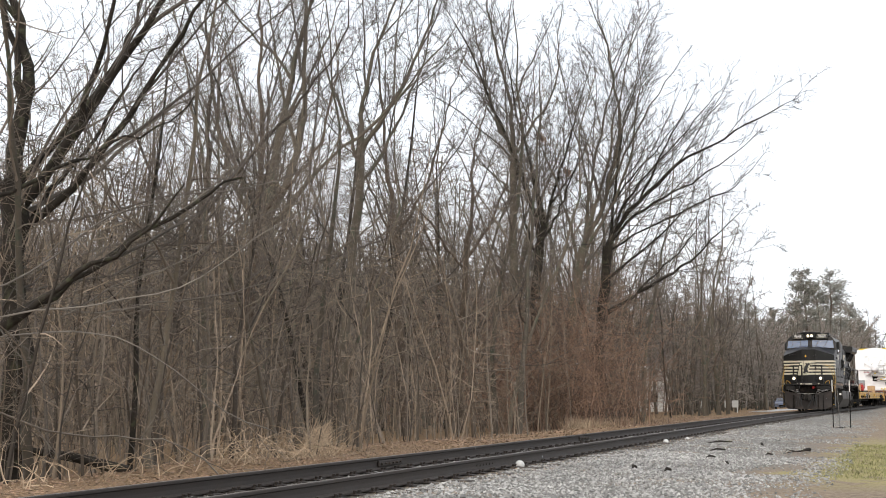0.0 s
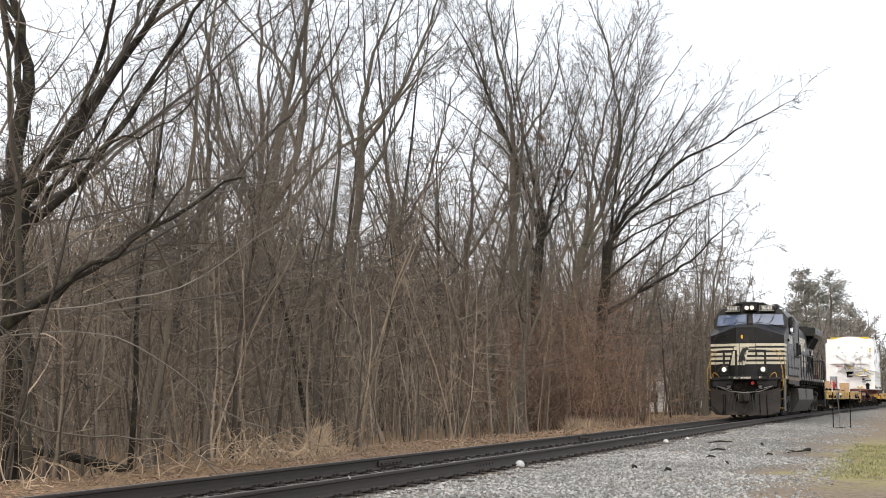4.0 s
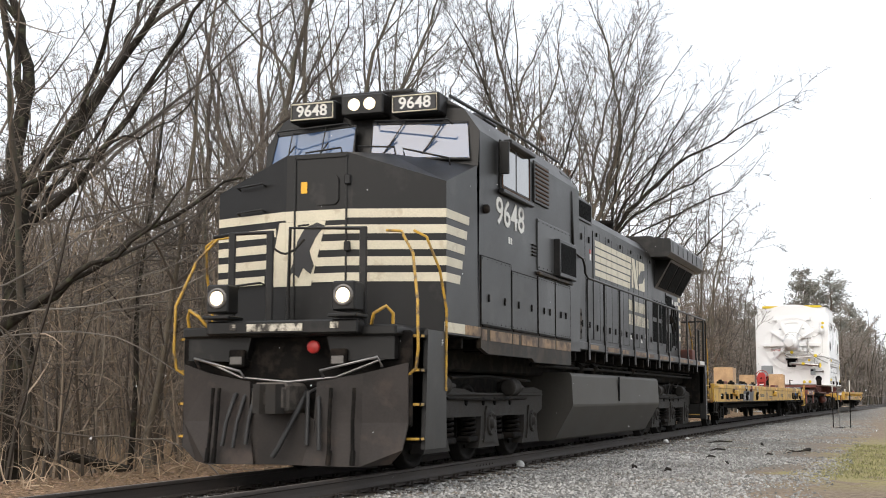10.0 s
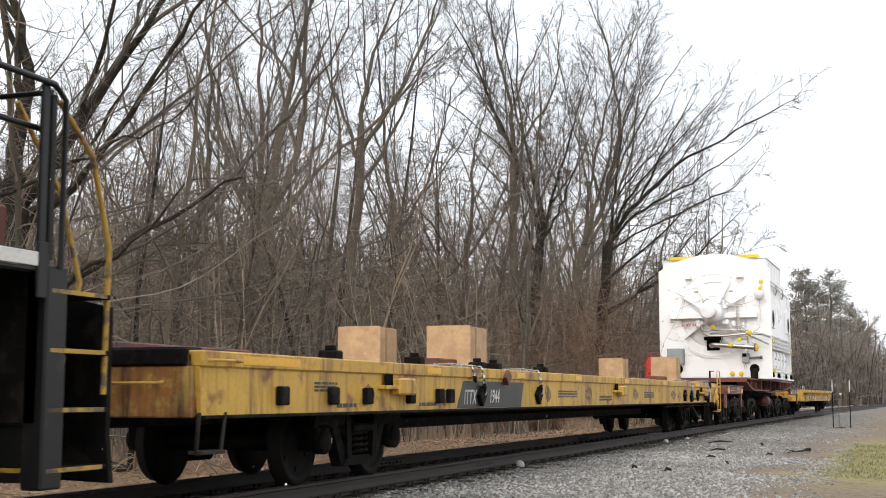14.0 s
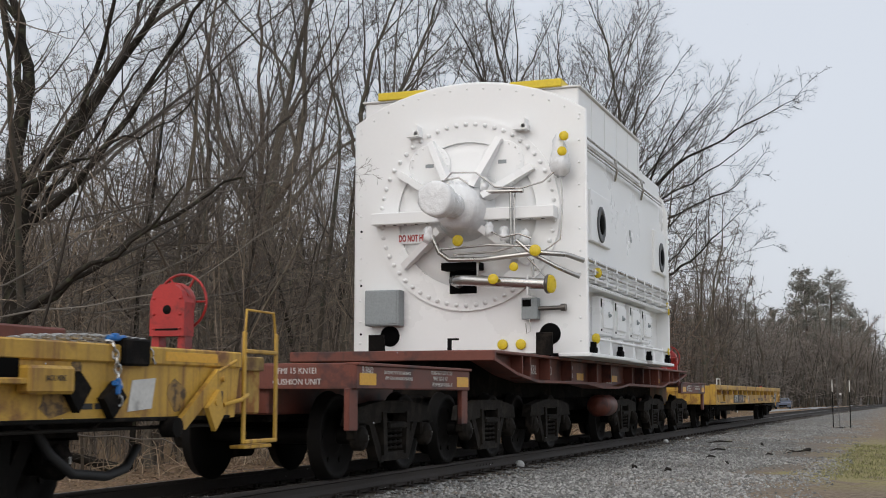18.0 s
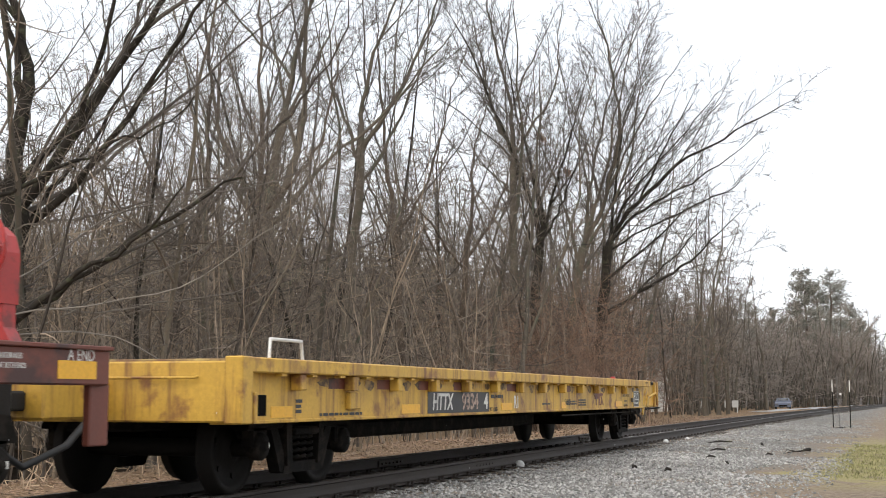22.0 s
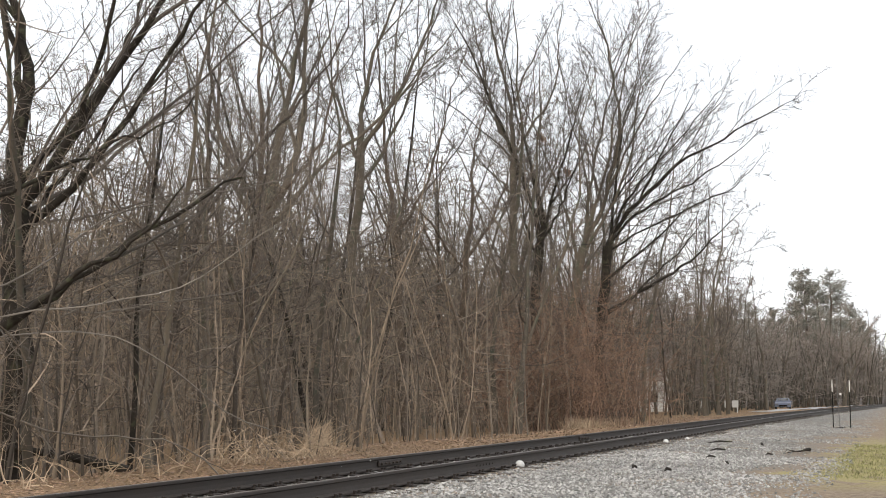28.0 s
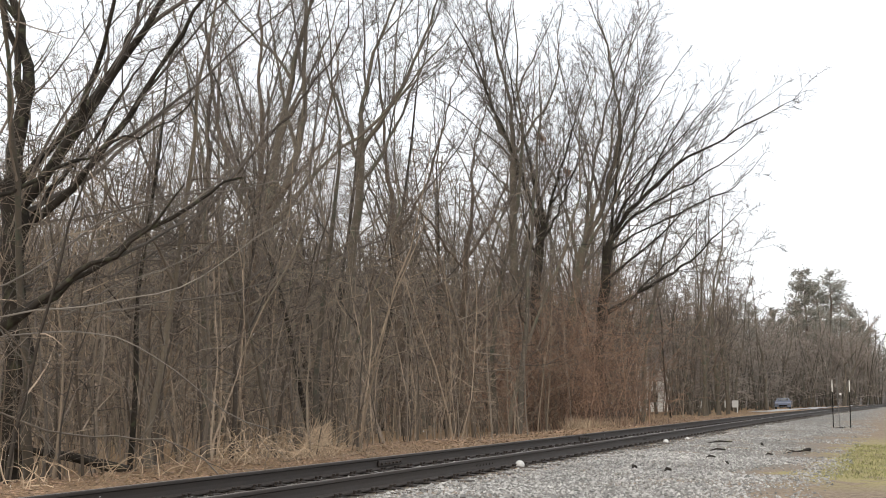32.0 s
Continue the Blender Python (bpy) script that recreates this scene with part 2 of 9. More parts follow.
# ---- mesh tools ----
class Build:
    """Collects faces of one mesh: boxes with chamfered edges, tubes, lathes and prisms."""

    def __init__(self):
        self.v, self.f, self.s = [], [], []

    def add(self, verts, faces, smooth=False):
        k = len(self.v)
        self.v += [tuple(q) for q in verts]
        self.f += [tuple(i + k for i in face) for face in faces]
        self.s += [smooth] * len(faces)
        return self

    def box(self, x0, y0, z0, x1, y1, z1, c=0.012, m=None):
        x0, x1, y0, y1, z0, z1 = min(x0, x1), max(x0, x1), min(y0, y1), max(y0, y1), min(z0, z1), max(z0, z1)
        c = min(c, (x1 - x0) * 0.3, (y1 - y0) * 0.3, (z1 - z0) * 0.3)
        v, idx = [], {}
        for sx in (0, 1):
            for sy in (0, 1):
                for sz in (0, 1):
                    p = ((x0, x1)[sx], (y0, y1)[sy], (z0, z1)[sz])
                    d = (c if sx == 0 else -c, c if sy == 0 else -c, c if sz == 0 else -c)
                    for ax in range(3):
                        idx[sx, sy, sz, ax] = len(v)
                        v.append(tuple(p[i] + (0 if i == ax else d[i]) for i in range(3)))
        f = []
        for ax in range(3):
            b, e = [i for i in range(3) if i != ax]
            for sgn in (0, 1):
                ring = []
                for q, r in ((0, 0), (1, 0), (1, 1), (0, 1)):
                    key = [0, 0, 0]
                    key[ax], key[b], key[e] = sgn, q, r
                    ring.append(idx[(*key, ax)])
                flip = (sgn == 0) != (ax == 1)
                f.append(tuple(ring[::-1]) if flip else tuple(ring))
            for q in (0, 1):
                for r in (0, 1):
                    k0, k1 = [0, 0, 0], [0, 0, 0]
                    k0[ax], k1[ax] = 0, 1
                    k0[b] = k1[b] = q
                    k0[e] = k1[e] = r
                    face = (idx[(*k0, b)], idx[(*k1, b)], idx[(*k1, e)], idx[(*k0, e)])
                    f.append(face)
        for sx in (0, 1):
            for sy in (0, 1):
                for sz in (0, 1):
                    f.append((idx[sx, sy, sz, 0], idx[sx, sy, sz, 1], idx[sx, sy, sz, 2]))
        if m:
            v = [tuple(m @ Vector(q)) for q in v]
        return self.add(v, f)

    def tube(self, pts, r, n=8, cap=True):
        """A round bar along points; r is one radius or one for each point."""
        pts = [Vector(q) for q in pts]
        rs = r if isinstance(r, (list, tuple)) else [r] * len(pts)
        v, f, side = [], [], None
        for i, q in enumerate(pts):
            t = (pts[min(i + 1, len(pts) - 1)] - pts[max(i - 1, 0)]).normalized()
            if side is None:
                side = t.orthogonal().normalized()
            side = (side - t * side.dot(t))
            side = side.normalized() if side.length > 1e-6 else t.orthogonal().normalized()
            up = t.cross(side)
            for k in range(n):
                a = 2 * math.pi * k / n
                v.append(q + (side * math.cos(a) + up * math.sin(a)) * rs[i])
        for i in range(len(pts) - 1):
            for k in range(n):
                f.append((i * n + k, i * n + (k + 1) % n, (i + 1) * n + (k + 1) % n, (i + 1) * n + k))
        self.add(v, f, n > 4)
        if cap:
            self.add(v[:n], [tuple(range(n))[::-1]])
            self.add(v[-n:], [tuple(range(n))])
        return self

    def cyl(self, a, b, r, n=16, r2=None):
        return self.tube([a, b], [r, r if r2 is None else r2], n)

    def lathe(self, origin, axis, profile, n=20):
        """profile: (distance along the axis, radius) pairs."""
        o, ax = Vector(origin), Vector(axis).normalized()
        s = ax.orthogonal().normalized()
        u = ax.cross(s)
        v, f = [], []
        for d, r in profile:
            for k in range(n):
                a = 2 * math.pi * k / n
                v.append(o + ax * d + (s * math.cos(a) + u * math.sin(a)) * max(r, 0.0005))
        for i in range(len(profile) - 1):
            for k in range(n):
                f.append((i * n + k, i * n + (k + 1) % n, (i + 1) * n + (k + 1) % n, (i + 1) * n + k))
        self.add(v, f, True)
        self.add(v[:n], [tuple(range(n))[::-1]])
        return self.add(v[-n:], [tuple(range(n))])

    def prism(self, poly, axis, a, b):
        """A polygon in the plane across the axis, drawn out from a to b. Axis 0: (y, z), 1: (x, z), 2: (x, y)."""
        n = len(poly)

        def at(q, d):
            return {0: (d, q[0], q[1]), 1: (q[0], d, q[1]), 2: (q[0], q[1], d)}[axis]
        v = [at(q, a) for q in poly] + [at(q, b) for q in poly]
        f = [(i, (i + 1) % n, n + (i + 1) % n, n + i) for i in range(n)]
        return self.add(v, f + [tuple(range(n))[::-1], tuple(range(n, 2 * n))])

    def quad(self, a, b, c, d, thick=0.004):
        """A thin plate."""
        a, b, c, d = Vector(a), Vector(b), Vector(c), Vector(d)
        nn = (b - a).cross(d - a).normalized() * thick
        return self.add([a, b, c, d, a + nn, b + nn, c + nn, d + nn], [(3, 2, 1, 0), (4, 5, 6, 7), (0, 1, 5, 4), (1, 2, 6, 5), (2, 3, 7, 6), (3, 0, 4, 7)])

    def mesh(self, name, *mats):
        me = bpy.data.meshes.new(name)
        me.from_pydata(self.v, [], self.f)
        me.polygons.foreach_set("use_smooth", self.s)
        for mm in mats:
            me.materials.append(mm)
        bm = bmesh.new()
        bm.from_mesh(me)
        bmesh.ops.recalc_face_normals(bm, faces=bm.faces)
        bm.to_mesh(me)
        bm.free()
        return me


APART = {"grab_iron", "latch", "door_latch", "ring_bolt", "cap_bolt", "hatch_slot", "hatch_bolt", "rim_bolt", "cover_bolt", "ledge_bolt", "lip_tab", "rust_stain", "rail_post", "hinge", "brace", "seam", "sill_stripe",
         "small_notice", "hood_stripe", "stripe", "air_hose", "filler_neck", "hanging_chain", "beam_hole", "bolt_hole", "frame_hole", "round_hole", "end_stripe", "lettering_bar", "roof_hatch", "outrigger", "company_mark",
         "step_edge", "worn_white_edge", "rivet", "batten", "small_mark"}


def pieces(b):
    """The separate pieces of a collected mesh, one list of faces for each."""
    seat, root = {}, []
    for q in b.v:
        k = (round(q[0], 4), round(q[1], 4), round(q[2], 4))
        if k not in seat:
            seat[k] = len(root)
            root.append(len(root))

    def top(i):
        while root[i] != i:
            root[i] = root[root[i]]
            i = root[i]
        return i
    at = [seat[round(q[0], 4), round(q[1], 4), round(q[2], 4)] for q in b.v]
    for face in b.f:
        for i in face[1:]:
            root[top(at[i])] = top(at[face[0]])
    out = {}
    for face, smooth in zip(b.f, b.s):
        out.setdefault(top(at[face[0]]), []).append((face, smooth))
    return list(out.values())


def part(name, b, mat, parent, label=""):
    """One mesh object under a thing or under a part; the names in APART get one object for each piece."""
    if name in APART and isinstance(b, Build):
        groups = pieces(b)
        if len(groups) > 1:
            for faces in groups:
                used = {i: k for k, i in enumerate(sorted({i for face, _ in faces for i in face}))}
                one = Build()
                one.v = [b.v[i] for i in used]
                one.f = [tuple(used[i] for i in face) for face, _ in faces]
                one.s = [smooth for _, smooth in faces]
                ob = tagged(new(name, one.mesh(name, mat)), label)
                ob.parent = parent
            return ob
    ob = new(name, b if isinstance(b, bpy.types.Mesh) else b.mesh(name, mat))
    ob.parent = parent
    return tagged(ob, label)


def thing(name, label, category, group="", at=None):
    ob = tagged(new(name), label, category, group)
    if at is not None:
        ob.matrix_basis = at
    return ob


def words(name, text, size, m, mat, parent, squeeze=1.0, depth=0.003, label="", shear=0.0, bold=0.0):
    """Raised lettering, built from the built-in font, drawn on a surface whose pose is m."""
    cu = bpy.data.curves.new(name, "FONT")
    cu.body, cu.size, cu.extrude, cu.resolution_u, cu.shear, cu.offset = text, size, depth, 3, shear, bold
    cu.align_x, cu.align_y = "CENTER", "CENTER"
    tmp = bpy.data.objects.new(name, cu)
    me = bpy.data.meshes.new_from_object(tmp)
    bpy.data.objects.remove(tmp)
    bpy.data.curves.remove(cu)
    me.transform(m @ Matrix.Diagonal((squeeze, 1, 1, 1)))
    me.materials.clear()
    me.materials.append(mat)
    return part(name, me, mat, parent, label)


def side_at(x, z, y):
    """Pose of writing on a near side wall at y."""
    return pose(x, y, z, 90, 0, 0)


def track_y(x):
    return TRACK_Y - max(0.0, x - 35.0) ** 2 / 4120.0


def track_angle(x):
    return math.atan(-2 * max(0.0, x - 35.0) / 4120.0)
# ---- the ground, the track bed and the track ----
def ground_z(x, y):
    """Height of the soil: a gravel shoulder on the near side, a low bank and hollow under the woods."""
    d = y - track_y(x)
    if d < -2.0:
        z = -0.215 - 0.024 * min(6, -2.0 - d)
    elif d < 2.0:
        z = -0.208
    else:
        t = min(1.0, (d - 2.0) / 6.0)
        z = -0.22 + 0.06 * math.sin(math.pi * min(1, t * 1.2)) - 0.30 * t - 0.012 * min(60, max(0, d - 8))
        z += 0.16 * noise.noise(Vector((x * 0.16, y * 0.22, 0.0))) * min(1, (d - 2) / 2)
    return z + 0.02 * noise.noise(Vector((x * 0.7, y * 0.7, 3.0)))


def grid_lines(stops):
    out = []
    for a, b, step in stops:
        k = max(1, round((b - a) / step))
        out += [a + (b - a) * i / k for i in range(k)]
    return out + [stops[-1][1]]


def ground_material():
    m = bpy.data.materials.new("ground_gravel_litter_and_grass")
    m.use_nodes = True
    n, l = m.node_tree.nodes, m.node_tree.links
    p = n["Principled BSDF"]
    p.inputs["Roughness"].default_value = 0.92
    p.inputs["Specular IOR Level"].default_value = 0.2
    co = n.new("ShaderNodeTexCoord").outputs["Object"]
    sx = n.new("ShaderNodeSeparateXYZ")
    l.new(co, sx.inputs[0])

    def tex(kind, scale, detail=4):
        t = n.new(kind)
        t.inputs["Scale"].default_value = scale
        if "Detail" in t.inputs:
            t.inputs["Detail"].default_value = detail
        l.new(co, t.inputs["Vector"])
        return t

    def rng(s, a, b, c=0.0, d=1.0):
        r = n.new("ShaderNodeMapRange")
        for i, q in enumerate((a, b, c, d)):
            r.inputs[i + 1].default_value = q
        l.new(s, r.inputs[0])
        return r.outputs[0]

    def mixc(fac, a, b, mode="MIX"):
        x = n.new("ShaderNodeMix")
        x.data_type, x.blend_type = "RGBA", mode
        for k, val in ((0, fac), (6, a), (7, b)):
            if isinstance(val, tuple):
                x.inputs[k].default_value = (*val, 1)
            elif isinstance(val, float):
                x.inputs[k].default_value = val
            else:
                l.new(val, x.inputs[k])
        return x.outputs[2]

    def arith(op, a, b):
        x = n.new("ShaderNodeMath")
        x.operation = op
        for k, val in ((0, a), (1, b)):
            if isinstance(val, float):
                x.inputs[k].default_value = val
            else:
                l.new(val, x.inputs[k])
        return x.outputs[0]

    vor = tex("ShaderNodeTexVoronoi", 26)
    grey = mixc(vor.outputs["Distance"], (0.49, 0.48, 0.46), (0.21, 0.205, 0.19))
    grey = mixc(rng(tex("ShaderNodeTexNoise", 9, 6).outputs[0], 0.3, 0.7), grey, mixc(1.0, grey, (0.66, 0.64, 0.62), "MULTIPLY"))
    dirt = mixc(rng(tex("ShaderNodeTexNoise", 14, 8).outputs[0], 0.3, 0.7), (0.16, 0.12, 0.085), (0.33, 0.265, 0.195))
    litter = mixc(rng(tex("ShaderNodeTexNoise", 22, 8).outputs[0], 0.35, 0.65), (0.11, 0.07, 0.042), (0.34, 0.23, 0.13))
    broad = tex("ShaderNodeTexNoise", 0.55, 5).outputs[0]
    y_w = arith("ADD", sx.outputs[1], rng(broad, 0.0, 1.0, -1.6, 1.6))
    near = mixc(rng(y_w, 1.4, 3.2), dirt, grey)
    near = mixc(rng(tex("ShaderNodeTexNoise", 0.8, 6).outputs[0], 0.54, 0.68), near, dirt)
    lawn = mixc(rng(tex("ShaderNodeTexNoise", 30, 6).outputs[0], 0.3, 0.7), (0.23, 0.21, 0.085), (0.40, 0.34, 0.17))
    x_in = arith("MULTIPLY", rng(sx.outputs[0], 17.0, 20.0), rng(sx.outputs[0], 42.0, 34.0))
    patchy = arith("MULTIPLY", x_in, arith("MULTIPLY", rng(y_w, 1.75, 1.25), rng(tex("ShaderNodeTexNoise", 2.5, 6).outputs[0], 0.36, 0.5)))
    near = mixc(patchy, near, lawn)
    # the litter starts behind the far rail, whose line bends away with distance
    bend = arith("MAXIMUM", arith("SUBTRACT", sx.outputs[0], 35.0), 0.0)
    off = arith("ADD", sx.outputs[1], arith("DIVIDE", arith("MULTIPLY", bend, bend), 4120.0))
    col = mixc(rng(arith("ADD", off, rng(broad, 0.0, 1.0, -0.3, 0.3)), 7.8, 8.2), near, litter)
    l.new(col, p.inputs["Base Color"])
    b = n.new("ShaderNodeBump")
    b.inputs["Strength"].default_value, b.inputs["Distance"].default_value = 0.9, 0.03
    l.new(tex("ShaderNodeTexVoronoi", 26).outputs["Distance"], b.inputs["Height"])
    l.new(b.outputs[0], p.inputs["Normal"])
    return m


def build_ground():
    xs = grid_lines([(-2500, -300, 300), (-300, -40, 20), (-40, 8, 4), (8, 60, 0.5), (60, 120, 2), (120, 260, 5), (260, 800, 40), (800, 3000, 300)])
    ys = grid_lines([(-2500, -300, 300), (-300, -20, 20), (-20, 0, 2), (0, 30, 0.5), (30, 80, 2), (80, 240, 10), (240, 600, 40), (600, 2500, 300)])
    v = [(x, y, ground_z(x, y)) for x in xs for y in ys]
    ny = len(ys)
    f = [(i * ny + j, (i + 1) * ny + j, (i + 1) * ny + j + 1, i * ny + j + 1) for i in range(len(xs) - 1) for j in range(ny - 1)]
    me = bpy.data.meshes.new("ground")
    me.from_pydata(v, [], f)
    me.polygons.foreach_set("use_smooth", [True] * len(f))
    me.materials.append(ground_material())
    tagged(new("ground", me), "grey gravel shoulder, leaf litter and bare soil beside the track", "ground", kind="structure")


def rail_profile():
    """Half the section of a heavy rail: (across, height under the running surface)."""
    half = [(0.0, 0.0), (0.028, 0.0), (0.036, -0.008), (0.036, -0.032), (0.012, -0.045), (0.009, -0.10), (0.014, -0.145), (0.07, -0.165), (0.07, -0.18)]
    return half + [(-a, z) for a, z in half[:0:-1]]


def build_track():
    bed = tagged(new("track"), "single railway track of worn steel rails on wooden ties", "railway track", kind="structure")
    xs = [-160 + 10 * i for i in range(17)] + [4 + 2 * i for i in range(60)] + [125 + 5 * i for i in range(36)] + [310 + 30 * i for i in range(12)]
    prof = rail_profile()
    k = len(prof)
    for sgn in (-1, 1):
        v, f = [], []
        for x in xs:
            a = track_angle(x)
            for c, z in prof:
                o = sgn * 0.7535 + c
                v.append((x - o * math.sin(a), track_y(x) + o * math.cos(a), z))
        for i in range(len(xs) - 1):
            for j in range(k):
                f.append((i * k + j, i * k + (j + 1) % k, (i + 1) * k + (j + 1) % k, (i + 1) * k + j))
        me = bpy.data.meshes.new("rail")
        me.from_pydata(v, [], f)
        me.materials.append(RAILM)
        me.materials.append(RAILT)
        me.polygons.foreach_set("material_index", [1 if (i % k) in (0, k - 1) else 0 for i in range(len(f))])
        ob = new("rail", me)
        ob.parent = bed
        # bars that join two lengths of rail
        for xj in (6.2, 18.1, 30.2):
            b = Build()
            y0 = TRACK_Y + sgn * (0.7535 - 0.026)
            b.box(xj - 0.45, y0 - 0.018, -0.135, xj + 0.45, y0 + 0.012, -0.05, 0.008)
            for i in range(6):
                xb = xj - 0.36 + 0.145 * i
                b.cyl((xb, y0 - 0.045, -0.095), (xb, y0 - 0.015, -0.095), 0.018, 6)
            part("joint_bar", b, RAILM, ob)
    rnd = random.Random(5)
    base = Build().box(-0.115, -1.3, -0.17, 0.115, 1.3, 0.0, 0.014).mesh("tie", TIEM)
    plate = Build()
    for sgn in (-1, 1):
        o = sgn * 0.7535
        plate.box(-0.1, o - 0.17, 0.0, 0.1, o + 0.17, 0.012, 0.004)
        for dx in (-0.06, 0.06):
            for dy in (-0.095, 0.095):
                plate.box(dx - 0.012, o + dy - 0.014, 0.0, dx + 0.012, o + dy + 0.014, 0.05, 0.004)
                plate.box(dx - 0.02, o + dy - 0.03, 0.036, dx + 0.02, o + dy + 0.014, 0.055, 0.006)
    plate = plate.mesh("tie_plate", RAILM)
    x = 3.0
    while x < 130:
        a = track_angle(x)
        t = new("tie", base)
        t.parent = bed
        t.matrix_basis = pose(x + rnd.uniform(-0.04, 0.04), track_y(x), -0.192 + rnd.uniform(-0.012, 0.0), rnd.uniform(-0.6, 0.6), 0, math.degrees(a) + rnd.uniform(-1.5, 1.5))
        if x < 75:
            q = new("tie_plate", plate)
            q.parent = bed
            q.matrix_basis = pose(x, track_y(x), -0.195, 0, 0, math.degrees(a))
        x += rnd.uniform(0.50, 0.58)


def build_stones():
    """Loose crushed stone on the shoulder and between the ties."""
    rng = np.random.default_rng(4)
    oct_v = np.array([(1, 0, 0), (-1, 0, 0), (0, 1, 0), (0, -1, 0), (0, 0, 1), (0, 0, -1)], float)
    oct_f = np.array([(0, 2, 4), (2, 1, 4), (1, 3, 4), (3, 0, 4), (2, 0, 5), (1, 2, 5), (3, 1, 5), (0, 3, 5)])
    pts = []
    for n_, x0, x1, d0, d1 in ((34000, 9.5, 26, -5.6, -1.0), (15000, 26, 55, -5.4, -1.0), (7000, 8.5, 45, -0.66, 0.66), (3500, 8, 40, 0.85, 1.7), (3500, 55, 100, -5, -0.9)):
        x = rng.uniform(x0, x1, n_)
        d = rng.uniform(d0, d1, n_)
        if d0 < -4:
            bare = np.array([noise.noise(Vector((a * 0.45, b * 0.8, 2.0))) for a, b in zip(x, d)])
            keep = rng.random(n_) < np.clip((d + 5.9) / 1.6 - np.clip(bare * 3.0, 0, 1) * np.clip(-3.0 - d, 0, 1), 0.06, 1)
            x, d = x[keep], d[keep]
        pts.append(np.stack([x, d], 1))
    pts = np.concatenate(pts)
    k = len(pts)
    size = np.clip(rng.lognormal(-4.22, 0.40, k), 0.007, 0.042)
    v = oct_v[None] * rng.uniform(0.55, 1.25, (k, 6, 1)) + rng.normal(0, 0.14, (k, 6, 3))
    ang = rng.uniform(0, 6.28, k)
    c, s = np.cos(ang), np.sin(ang)
    v = np.stack([v[..., 0] * c[:, None] - v[..., 1] * s[:, None], v[..., 0] * s[:, None] + v[..., 1] * c[:, None], v[..., 2] * 0.75], -1) * size[:, None, None]
    place = np.array([(x, track_y(x) + d, ground_z(x, track_y(x) + d) + 0.0) for x, d in pts])
    place[:, 2] += size * 0.25
    v = (v + place[:, None]).reshape(-1, 3)
    f = (oct_f[None] + 6 * np.arange(k)[:, None, None]).reshape(-1, 3)
    me = bpy.data.meshes.new("loose_gravel")
    me.from_pydata(v.tolist(), [], f.tolist())
    me.materials.append(STONES)
    tagged(new("loose_gravel", me), "loose grey crushed stone spread along the track", "gravel", kind="stuff")


build_ground()
build_track()
build_stones()
# ---- bare trees, brush and dry grass ----
def spot(azimuth, dist):
    """A place by its bearing from the track's direction, in degrees, and its distance from the tripod."""
    a = radians(azimuth)
    x, y = dist * math.cos(a), dist * math.sin(a)
    return Vector((x, y, ground_z(x, y) - 0.05))


